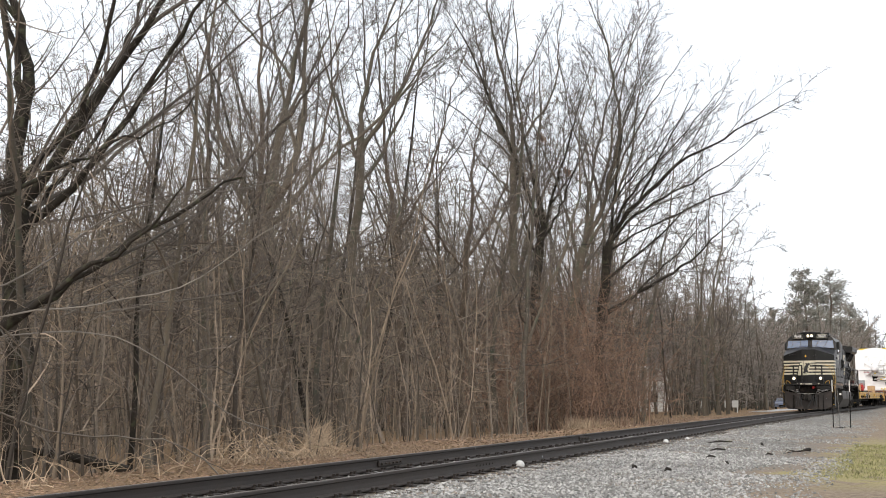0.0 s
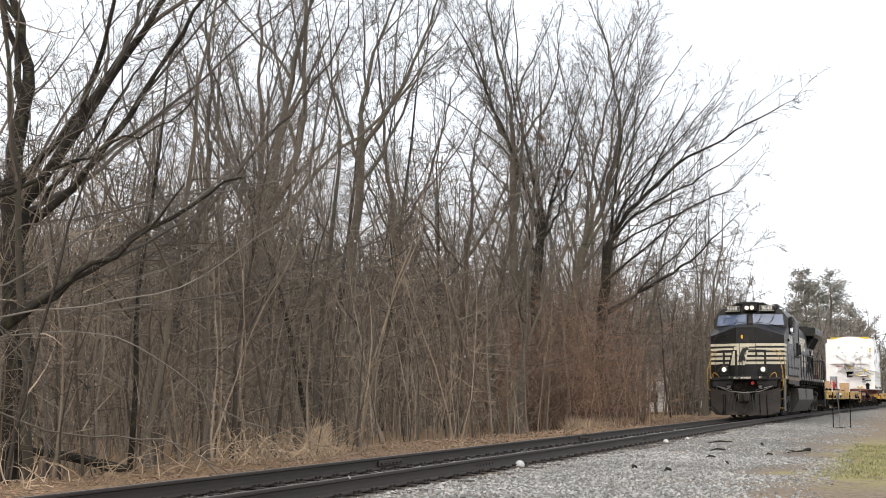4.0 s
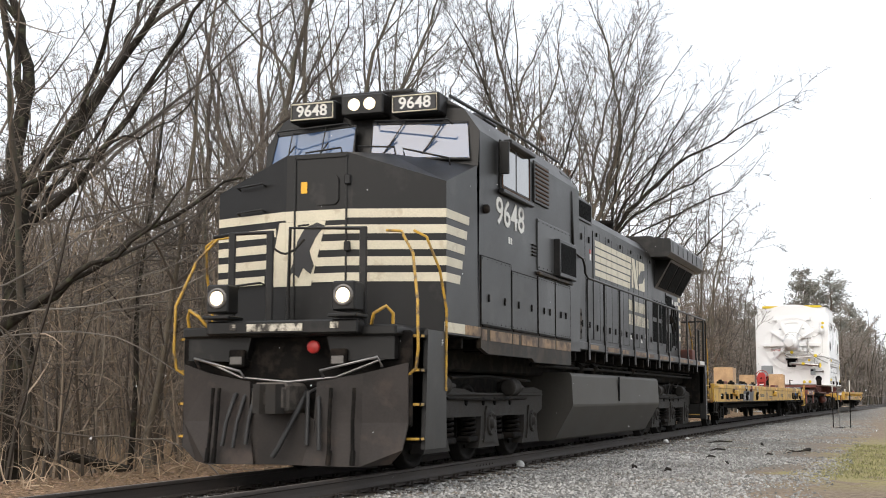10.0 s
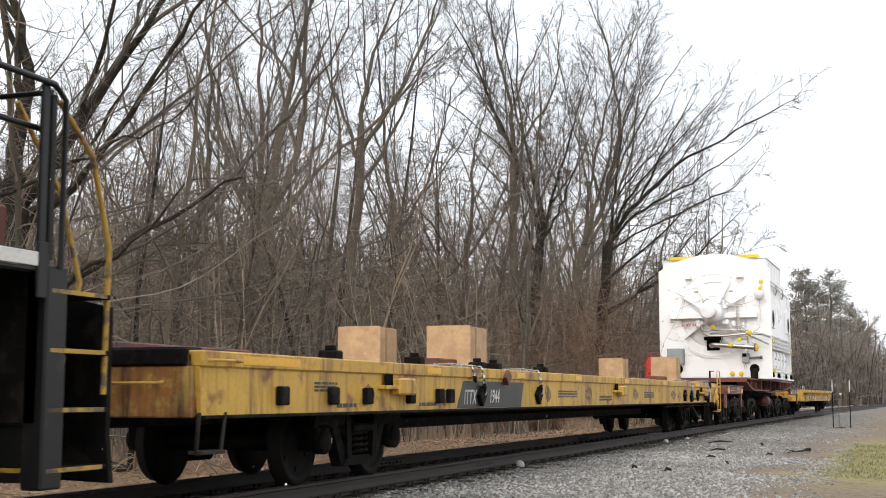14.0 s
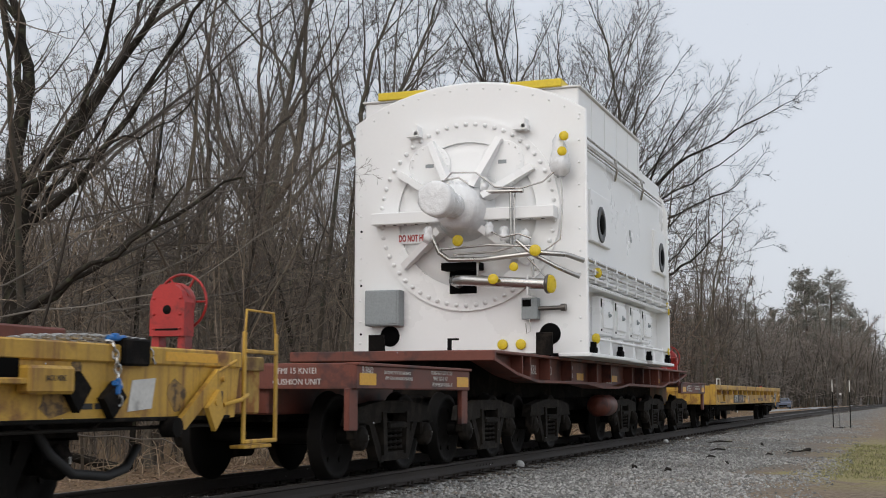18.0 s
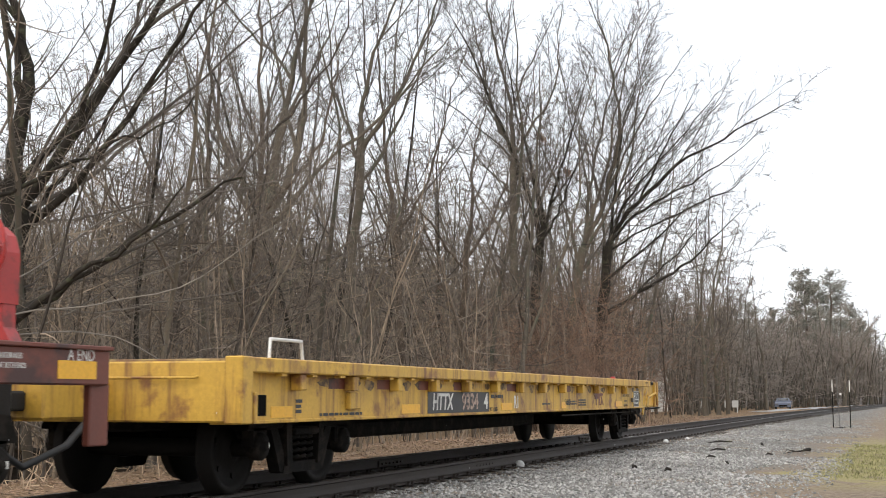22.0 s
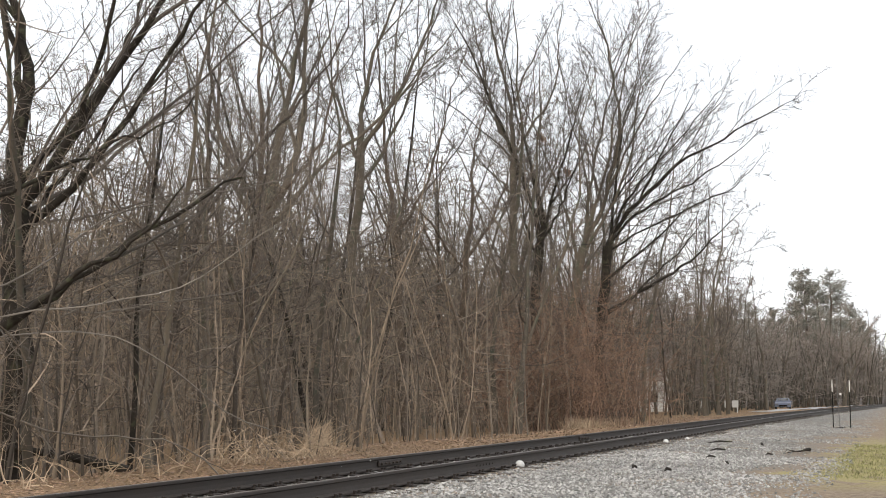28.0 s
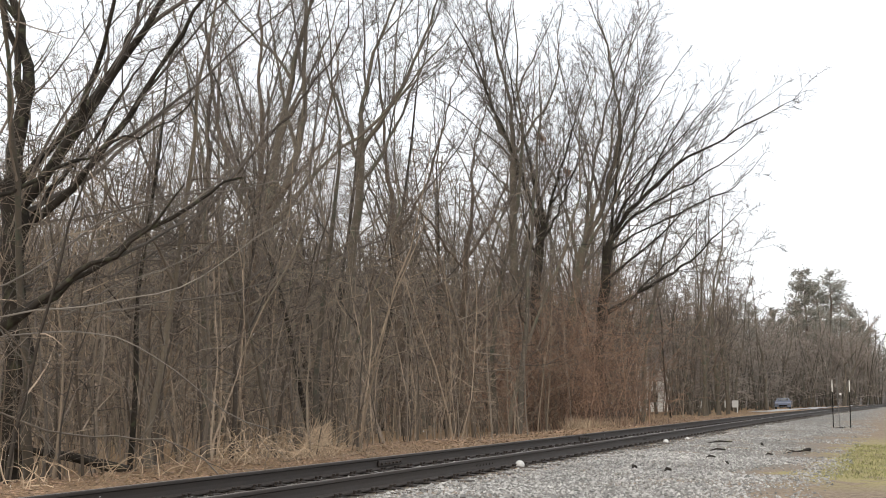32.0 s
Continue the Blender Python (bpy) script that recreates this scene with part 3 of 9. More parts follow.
class Wood:
    """Tapered branches, gathered into two meshes: the heavy limbs and the fine twigs."""

    def __init__(self, seed, gauge=0.004, tips=2):
        self.r, self.gauge, self.tips = random.Random(seed), gauge, tips
        self.thick, self.thin = ([], []), ([], [])

    def skin(self, pts, radii):
        big = radii[0] > 0.05
        n = 9 if radii[0] > 0.14 else 6 if big else 4 if radii[0] > 0.03 else 3
        v, f = self.thick if big else self.thin
        base, side = len(v), None
        if big:
            radii = [q * self.r.uniform(0.86, 1.14) for q in radii]
        last = len(pts) - 1
        for i, q in enumerate(pts):
            if n == 3 and i == last:
                v.append(q)
                break
            t = pts[min(i + 1, last)] - pts[max(i - 1, 0)]
            t.normalize()
            if side is None:
                side = t.orthogonal().normalized()
            else:
                side = (side - t * side.dot(t)).normalized()
            up = t.cross(side)
            for k in range(n):
                a = 6.2832 * k / n
                v.append(q + side * (math.cos(a) * radii[i]) + up * (math.sin(a) * radii[i]))
        for i in range(last):
            for k in range(n):
                k2 = (k + 1) % n
                if n == 3 and i == last - 1:
                    f.append((base + i * n + k, base + i * n + k2, base + last * n))
                else:
                    f.append((base + i * n + k, base + i * n + k2, base + (i + 1) * n + k2, base + (i + 1) * n + k))

    def spikes(self, pts, count, ln, rad):
        """Straight pointed twiglets along a twig."""
        r, (v, f), m = self.r, self.thin, len(pts) - 1
        for j in range(count):
            u = r.uniform(0.15, 1.0) * m
            i = min(int(u), m - 1)
            q = pts[i].lerp(pts[i + 1], u - i)
            d = (pts[i + 1] - pts[i]).normalized() + Vector((r.gauss(0, 0.34), r.gauss(0, 0.34), r.gauss(0.06, 0.3)))
            tip = q + d.normalized() * ln * r.uniform(0.5, 1.3)
            k = len(v)
            v += [q + Vector((rad, 0, -rad * 0.6)), q + Vector((-rad, rad * 0.5, 0)), q + Vector((0, -rad * 0.5, rad)), tip]
            f += [(k, k + 1, k + 3), (k + 1, k + 2, k + 3), (k + 2, k, k + 3)]

    def limb(self, start, way, length, r0, r1, steps, wander=0.10, lift=0.0, bend=None):
        """A crooked limb; lift turns it up (or down) on its way, bend adds a steady sideways turn."""
        r, pts, d = self.r, [start.copy()], way.normalized()
        for i in range(steps):
            d = d + Vector((r.gauss(0, wander), r.gauss(0, wander), r.gauss(0, wander) + lift))
            if bend is not None:
                d = d + bend
            d.normalize()
            pts.append(pts[-1] + d * (length / steps))
        if r0 > 0.05:
            pts = pts[:1] + [q + Vector((r.gauss(0, 0.035), r.gauss(0, 0.035), r.gauss(0, 0.035))) for q in pts[1:]]
        radii = [r0 + (r1 - r0) * (i / steps) ** 0.8 for i in range(steps + 1)]
        self.skin(pts, radii)
        return pts, radii

    def sprout(self, pts, radii, level, count, reach, lo=0.25, spread=0.9, lift=0.06, droop=0.0, fine=1.0):
        """Side branches set spirally along a limb, and theirs in turn."""
        r, m = self.r, len(pts) - 1
        turn = r.uniform(0, 6.283)
        for j in range(count):
            u = (lo + (1 - lo) * (j + r.random()) / count) * m
            i = min(int(u), m - 1)
            q = pts[i].lerp(pts[i + 1], u - i)
            d = (pts[i + 1] - pts[i]).normalized()
            turn += 2.4 + r.uniform(-0.7, 0.7)
            s = d.orthogonal().normalized()
            s = s * math.cos(turn) + d.cross(s) * math.sin(turn)
            a = radians(r.uniform(26, 62)) * spread
            w = (d * math.cos(a) + s * math.sin(a) + Vector((0, 0, lift * 3 - droop))).normalized()
            ln = reach * r.uniform(0.5, 1.15) * (1.2 - 0.65 * u / m)
            rad = max(self.gauge * (1 + 0.3 * level), min(radii[i] * 0.6, 0.003 + 0.0085 * ln))
            st = 6 if level > 1 else 4 if level == 1 else 2
            p2, r2 = self.limb(q, w, ln, rad, max(self.gauge * 0.6, rad * 0.3), st, 0.10 if level > 1 else 0.14, lift * 0.7 - droop * 0.4)
            if level == 0:
                self.spikes(p2, self.tips, ln * 0.6, self.gauge * 0.75)
            else:
                self.sprout(p2, r2, level - 1, max(2, int((6.5 if level > 1 else 5.0) * fine * r.uniform(0.7, 1.3))), ln * 0.56, 0.15, spread, lift, droop, fine)

    def meshes(self, bark, twig):
        out = []
        for (v, f), mm in ((self.thick, bark), (self.thin, twig)):
            me = bpy.data.meshes.new("wood")
            me.from_pydata(v, [], f)
            me.polygons.foreach_set("use_smooth", [True] * len(f))
            me.materials.append(mm)
            out.append(me)
        return out

    def tree(self, bark, twig, label, at, group=""):
        a, b = self.meshes(bark, twig)
        ob = thing("tree", label, "tree", group, at)
        part("trunk", a, bark, ob)
        part("crown", b, twig, ob)
        return ob


def frame_of(azimuth, lean, depth):
    """A direction that leans right (degrees from upright) as seen from the tripod, and away by depth."""
    a = radians(azimuth)
    right, away = Vector((math.sin(a), -math.cos(a), 0)), Vector((math.cos(a), math.sin(a), 0))
    ln, dp = radians(lean), radians(depth)
    return (right * math.sin(ln) + Vector((0, 0, 1)) * math.cos(ln)) * math.cos(dp) + away * math.sin(dp)


def right_of(azimuth):
    a = radians(azimuth)
    return Vector((math.sin(a), -math.cos(a), 0))


def hero(seed, azimuth, dist, trunk, limbs, bark, twig, label, fine=1.0, droop=0.0):
    """trunk: lean, length, radius at the foot and at the fork. limbs: share of the trunk, lean, depth, length, radius, turn to the right."""
    w = Wood(seed, dist * 0.00014, 3)
    foot = spot(azimuth, dist)
    lean, ln, r0, r1 = trunk
    tp, tr = w.limb(Vector((0, 0, 0)), frame_of(azimuth, lean, 0), ln, r0, r1, 9, 0.045, 0.012)
    w.skin([Vector((0, 0, -0.3)), Vector((0, 0, 0.12)), tp[1] * 0.6], [r0 * 1.4, r0 * 1.15, r0 * 0.98])
    if len(limbs) < 1:
        w.sprout(tp, tr, 2, int(ln * 1.1), ln * 0.22, 0.35, 0.9, 0.05, droop, fine)
    for share, le, dp, length, rad, turn in limbs:
        i = min(int(share * 9), 8)
        q = tp[i].lerp(tp[i + 1], share * 9 - i) if share < 1 else tp[9]
        p2, r2 = w.limb(q, frame_of(azimuth, le, dp), length, rad, max(0.010, rad * 0.13), 18, 0.06 if rad > 0.07 else 0.085 if rad > 0.035 else 0.14, 0.012, right_of(azimuth) * turn)
        if rad > 0.062 and trunk[2] > 0.135:
            # stout forks, each with boughs of its own
            for k in range(3 if rad > 0.09 else 2):
                j = r2.index(r2[4 + 4 * k])
                side = right_of(azimuth) * (w.r.choice((-1, 1)) * w.r.uniform(0.25, 0.6)) + Vector((0, 0, w.r.uniform(0.0, 0.3)))
                p3, r3 = w.limb(p2[j], (p2[j + 1] - p2[j]).normalized() + side, length * (0.62 - 0.13 * k), r2[j] * 0.68, 0.010, 12, 0.07, 0.015)
                w.sprout(p3, r3, 1, int(length * 1.3), max(0.9, length * 0.15), 0.10, 0.9, 0.04, droop, fine)
        w.sprout(p2, r2, 2, int(length * 1.2), max(1.2, length * 0.30), 0.12, 0.9, 0.045, droop, fine * 0.8)
    return w.tree(bark, twig, label, Matrix.Translation(foot))


def plain_tree(seed, height, radius, low, gauge=0.006, dense=1.0):
    """A crooked forest tree that stands at the origin, its boughs spread to all sides."""
    w = Wood(seed, gauge, 4)
    r = w.r
    stems = [w.limb(Vector((0, 0, -0.2)), Vector((r.gauss(0, 0.05), r.gauss(0, 0.05), 1)), height, radius, 0.012, 12, 0.075, 0.03)]
    p, q = stems[0]
    for k in range(2 + seed % 2):
        a, i = r.uniform(0, 6.28), r.randrange(4, 8)
        stems.append(w.limb(p[i], Vector((math.cos(a) * 0.8, math.sin(a) * 0.8, 1)), height * r.uniform(0.3, 0.5), q[i] * 0.6, 0.010, 12, 0.10, 0.03))
    for n, (tp, tr) in enumerate(stems):
        count = int(height * 1.25 * dense * (0.6 if n == 0 else 0.4 / (len(stems) - 1)))
        for j in range(count):
            u = ((low if n == 0 else 0.1) + (0.98 - low) * (j + r.random()) / count) * 12
            i = min(int(u), 11)
            q = tp[i].lerp(tp[i + 1], min(1.0, u - i))
            a = r.uniform(0, 6.28)
            ln = r.uniform(0.8, 3.0) * (1.2 - u / 18)
            p2, r2 = w.limb(q, Vector((math.cos(a), math.sin(a), r.uniform(-0.35, 0.9))), ln, max(gauge * 1.3, min(tr[i] * 0.5, 0.006 + 0.008 * ln)), gauge * 0.8, 6, 0.22, 0.03)
            w.sprout(p2, r2, 0, 8, ln * 0.45, 0.10, 1.25, 0.01, 0.03)
    return w


def build_heroes():
    # the broad old tree by the bank
    hero(11, 38.5, 21.5, (6, 4.7, 0.24, 0.19),
         [(0.99, 1, 0, 6.5, 0.15, 0.0), (1.0, 28, 10, 5.5, 0.075, -0.03), (0.92, 42, -6, 8.0, 0.105, 0.004), (0.84, 56, -10, 7.0, 0.075, -0.022),
          (0.95, -40, 10, 5.0, 0.10, 0.05), (0.86, 78, -14, 5.6, 0.03, 0.0), (0.66, 92, 0, 5.6, 0.028, 0.0), (0.75, 20, 25, 5.0, 0.06, 0.02), (0.6, 100, -12, 4.6, 0.025, 0.0),
          (0.9, 66, 14, 6.4, 0.05, -0.02), (0.8, -10, -14, 3.2, 0.045, 0.03), (0.5, 84, -16, 5.2, 0.02, 0.01), (0.7, 70, -20, 5.0, 0.022, 0.0)],
         BARKS[2], NEARTWIG, "broad old bare tree with heavy crooked limbs and drooping twigs", 1.55, 0.08)
    # a drooping limb that reaches in over the bank
    hero(12, 41.2, 19.0, (-3, 3.4, 0.22, 0.17),
         [(0.42, 48, 0, 5.4, 0.13, 0.045), (0.75, 72, -15, 6.2, 0.025, 0.03), (0.6, 80, 10, 6.0, 0.022, 0.02), (0.95, 40, 0, 5.0, 0.055, 0.02), (0.5, 76, -22, 5.5, 0.018, 0.02), (0.3, 84, 5, 6.0, 0.022, 0.0)],
         BARKS[2], NEARTWIG, "dark bare tree with low drooping limbs at the wood's edge", 1.2, 0.14)
    # the tall double-stemmed tree
    hero(13, 26.45, 38, (2.0, 6.6, 0.24, 0.19),
         [(0.98, 3, 0, 10, 0.14, 0.0), (1.0, 30, 0, 10, 0.13, -0.06), (0.80, -24, 10, 7.0, 0.08, 0.03), (0.97, 42, -8, 8.5, 0.085, -0.02), (0.9, -42, 0, 8.5, 0.085, 0.05), (0.9, -10, 20, 8, 0.08, 0.0), (0.7, 64, 0, 5, 0.06, -0.02), (0.75, -70, 0, 5.5, 0.06, 0.03)],
         BARKS[0], HEROTWIG, "tall grey bare tree that forks into two stems", 1.6)
    hero(14, 24.3, 42, (1, 10.0, 0.19, 0.13),
         [(1.0, -4, 0, 7.5, 0.09, 0.0), (0.95, 32, 0, 9.0, 0.085, -0.02), (0.85, 44, 10, 8.5, 0.07, -0.03), (0.9, -25, 0, 6.5, 0.07, 0.02), (0.6, -60, 0, 5, 0.05, 0.02), (0.62, 66, 0, 5, 0.05, 0.0)],
         BARKS[0], HEROTWIG, "tall grey bare tree with long rising limbs", 1.6)
    hero(19, 29.0, 33, (-2, 7.0, 0.15, 0.11),
         [(1.0, 8, 0, 7, 0.08, 0.0), (0.9, -40, 0, 6, 0.06, 0.04), (0.85, 45, 0, 6, 0.06, -0.02), (0.6, 60, 5, 4.5, 0.05, 0.0), (0.55, -65, 0, 4.5, 0.05, 0.0)],
         BARKS[1], HEROTWIG, "bare tree with spreading crooked branches", 1.5)
    hero(20, 32.6, 29, (3, 6.0, 0.13, 0.10),
         [(1.0, 12, 0, 6.5, 0.07, 0.0), (0.9, 48, 0, 6.5, 0.06, -0.03), (0.8, -35, 0, 5, 0.05, 0.02), (0.6, 75, 5, 4.5, 0.045, 0.0)],
         BARKS[1], HEROTWIG, "bare tree with spreading crooked branches", 1.5)
    hero(21, 21.6, 46, (0, 8.0, 0.15, 0.12),
         [(1.0, -8, 0, 8, 0.08, 0.0), (0.9, 36, 0, 8, 0.07, -0.02), (0.85, -36, 0, 7, 0.06, 0.02), (0.6, 62, 5, 5, 0.05, 0.0), (0.6, -66, 5, 5, 0.05, 0.0)],
         BARKS[1], HEROTWIG, "bare tree with spreading crooked branches", 1.5)
    hero(22, 19.2, 50, (1, 7.5, 0.15, 0.12),
         [(1.0, 10, 0, 7, 0.08, 0.0), (0.9, 40, 0, 7, 0.07, -0.02), (0.85, -40, 0, 7, 0.06, 0.02), (0.5, 66, 5, 5, 0.05, 0.0), (0.6, -60, 5, 5, 0.05, 0.0)],
         BARKS[1], HEROTWIG, "bare tree with spreading crooked branches", 1.5)
    # the row in front of the open sky
    hero(15, 16.85, 60, (0, 12.8, 0.22, 0.16),
         [(1.0, 3, 0, 9.5, 0.11, 0.0), (0.99, -27, 0, 7.5, 0.075, 0.01), (0.97, 33, 5, 8.0, 0.07, -0.02), (0.98, -12, -8, 8.5, 0.07, 0.0), (0.85, -45, 0, 6.5, 0.055, 0.03), (0.75, 50, 0, 4.5, 0.045, -0.03)],
         BARKS[0], HEROTWIG, "tall straight bare tree with upswept limbs", 1.25)
    hero(16, 15.9, 60, (2, 8.6, 0.25, 0.21),
         [(1.0, 10, 0, 4.6, 0.13, -0.03), (0.98, -8, 0, 12, 0.12, 0.0), (1.0, 40, 0, 5.8, 0.075, -0.04), (0.95, 16, 10, 11, 0.10, -0.01), (0.9, -24, 5, 9, 0.07, 0.02), (0.95, 4, -10, 11.5, 0.09, 0.0)],
         BARKS[2], HEROTWIG, "dark many-stemmed bare tree", 1.2)
    hero(17, 14.5, 61, (4, 8.4, 0.25, 0.19),
         [(1.0, 24, 0, 12.5, 0.13, -0.035), (0.98, 8, 6, 12.5, 0.10, 0.0), (0.95, 30, -6, 11, 0.09, -0.03), (0.9, -14, 0, 11, 0.08, 0.01), (0.96, 16, -10, 12, 0.09, -0.01), (0.85, 36, 6, 9, 0.06, -0.04)],
         BARKS[0], HEROTWIG, "bare tree with a fan of slim upright stems", 1.25)
    hero(18, 13.1, 61, (2, 8.4, 0.30, 0.23),
         [(1.0, 20, 0, 11.4, 0.125, 0.085), (0.98, 4, 4, 10.0, 0.10, 0.014), (0.62, 57, 0, 9.0, 0.11, 0.006), (0.95, 18, -6, 10.0, 0.085, 0.02), (0.97, 62, 0, 8.6, 0.06, 0.03), (0.8, 50, 6, 9.5, 0.07, 0.03),
          (1.0, 34, -8, 9.0, 0.08, 0.03), (0.5, 70, -6, 7.5, 0.05, 0.02), (0.7, 66, 8, 8.5, 0.05, 0.01)],
         BARKS[2], HEROTWIG, "leaning bare tree whose long limbs reach out over the track", 1.25)


def build_woods():
    rnd = random.Random(77)
    kinds = []
    for i in range(9):
        w = plain_tree(100 + i, (13, 10, 15, 9, 12, 8, 14, 9.5, 11)[i], (0.10, 0.06, 0.12, 0.05, 0.085, 0.045, 0.09, 0.055, 0.07)[i], (0.22, 0.15, 0.25, 0.12, 0.2, 0.1, 0.22, 0.12, 0.15)[i], dense=1.9)
        bark = BARKS[(0, 1, 0, 1, 3, 1, 2, 2, 0)[i]]
        kinds.append((w.meshes(bark, TWIG), bark))
    for i in range(6):
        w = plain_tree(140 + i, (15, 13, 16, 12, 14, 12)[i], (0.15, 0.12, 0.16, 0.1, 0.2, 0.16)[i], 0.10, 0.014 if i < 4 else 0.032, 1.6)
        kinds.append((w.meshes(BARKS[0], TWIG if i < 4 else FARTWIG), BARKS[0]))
    count = 0
    while count < 287:
        far = count >= 175
        if far:
            az, dist = (rnd.uniform(1.2, 5), rnd.uniform(135, 230)) if count < 200 else (rnd.uniform(4.8, 12.5), rnd.uniform(82, 175)) if count < 258 else (rnd.uniform(11.5, 21), rnd.uniform(66, 112))
        else:
            az, dist = rnd.uniform(9.0, 41.5), 19 + 80 * rnd.random() ** 1.25
        x, y = dist * math.cos(radians(az)), dist * math.sin(radians(az))
        edge = (5.0 if x > 175 else 10.5 if x > 125 else 6.0) if far else 5.6 + 1.6 * noise.noise(Vector((x * 0.07, 0, 0)))
        if y < track_y(x) + edge or (az < 7 and dist < 135) or (az < 17 and dist < 40) or (9.9 < az < 11.1 and 50 < dist < 126 and rnd.random() < 0.75):
            continue
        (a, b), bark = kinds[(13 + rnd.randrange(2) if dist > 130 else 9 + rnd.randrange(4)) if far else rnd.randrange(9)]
        s = rnd.uniform(0.8, 1.12) * (1.1 if az < 13 else 1.3 if dist > 46 and az < 31 else 0.84 if dist < 40 and az > 25 else 0.92 if dist < 36 else 1.0)
        m = Matrix.Translation(spot(az, dist)) @ pose(0, 0, 0, rnd.gauss(0, 3), rnd.gauss(0, 3), rnd.uniform(0, 360)) @ Matrix.Diagonal((s, s, s, 1))
        ob = tagged(new("tree"), "bare broad-crowned tree at the far end of the wood" if far else "slender crooked bare forest tree among the brush", "tree", "bare broad-crowned trees" if far else "bare trees of the wood")
        ob.matrix_basis = m
        part("trunk", a, bark, ob)
        part("crown", b, b.materials[0], ob)
        count += 1


def build_far_woods():
    """The wood beyond, seen only as a grey-brown tangle, along the track and up a low hill."""
    near_end, behind = Wood(55, 0.022, 3), Wood(56, 0.022, 3)
    r = near_end.r
    for i in range(1700):
        if i >= 1330:
            az, dist = r.uniform(4.8, 13.5), r.uniform(85, 185)
        elif i < 490:
            az, dist = r.uniform(0.3, 14) if i % 2 else r.uniform(0.3, 6.5), r.uniform(120, 320)
        else:
            az, dist = (r.uniform(12, 42), r.uniform(85, 200)) if i < 860 else (r.uniform(10, 41), r.uniform(50, 120))
        p = spot(az, dist)
        if p.y < track_y(p.x) + (12 if p.x < 175 else 5) or (9.9 < az < 11.1 and dist < 126):
            continue
        h = r.uniform(8, 15) * (0.9 if az < 6 else 0.8 if i >= 1330 else 1.0)
        w = near_end if az < 12.5 else behind
        tp, tr = w.limb(p, Vector((r.gauss(0, 0.1), r.gauss(0, 0.1), 1)), h, r.uniform(0.05, 0.12), 0.03, 4, 0.10)
        for j in range(9):
            u = r.uniform(0.3, 3.9)
            k = int(u)
            q = tp[k].lerp(tp[k + 1], u - k)
            a = r.uniform(0, 6.28)
            p2, r2 = w.limb(q, Vector((math.cos(a), math.sin(a), r.uniform(-0.1, 1.1))), r.uniform(1.5, 4.4), dist * 0.00022, dist * 0.0001, 2, 0.2)
            w.spikes(p2, 7, 1.5, dist * 0.00017)
    # Twigs at the track's end carry painted haze; the wood behind is darker.
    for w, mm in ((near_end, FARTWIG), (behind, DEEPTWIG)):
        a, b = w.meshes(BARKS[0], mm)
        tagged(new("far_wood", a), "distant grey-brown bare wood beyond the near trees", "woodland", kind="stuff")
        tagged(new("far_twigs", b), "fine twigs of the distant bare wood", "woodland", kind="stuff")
    # a wooded hillside closes the view, its ridge ragged with trees
    def slope(azd, j, rows):
        az, d = radians(azd), 215 + 11 * j
        x, y = d * math.cos(az), d * math.sin(az)
        rise = min(1.0, max(0.0, (azd - 4.0) / 20))
        u = j / (rows - 1)
        z = -1.2 + (7 + 44 * rise * (1 + 0.25 * noise.noise(Vector((azd * 0.22, 3, 0))))) * u ** 0.8
        z += (4.5 * noise.noise(Vector((x * 0.03, y * 0.03, 1))) + 1.8 * noise.noise(Vector((x * 0.31, y * 0.31, 4)))) * min(1, j / 4)
        return (x, y, z)
    v, f = [], []
    rows = 26
    for i in range(121):
        for j in range(rows):
            v.append(slope(-12 + 70 * i / 120, j, rows))
    for i in range(120):
        for j in range(rows - 1):
            k = i * rows + j
            f.append((k, k + 1, k + rows + 1, k + rows))
    me = bpy.data.meshes.new("hillside")
    me.from_pydata(v, [], f)
    me.materials.append(HILL)
    tagged(new("hillside", me), "low hillside covered with bare grey-brown woods", "hill", kind="structure")
    w = Wood(57, 0.05, 0)
    r = w.r
    for i in range(1500):
        q = Vector(slope(r.uniform(0, 42), r.choice((25, 25, 24, 22, 20, 17, 14, 10)), rows))
        h = r.uniform(6, 13)
        tp = [q, q + Vector((r.gauss(0, 0.5), r.gauss(0, 0.5), h * 0.5)), q + Vector((r.gauss(0, 1), r.gauss(0, 1), h))]
        w.skin(tp, [0.049, 0.04, 0.02])
        w.spikes(tp, 15, 4.0, 0.04)
    vv, ff = w.thin
    me = bpy.data.meshes.new("hill_wood")
    me.from_pydata(vv, [], ff)
    me.materials.append(HILL)
    tagged(new("hill_wood", me), "bare grey woods on the far ridge", "woodland", kind="stuff")


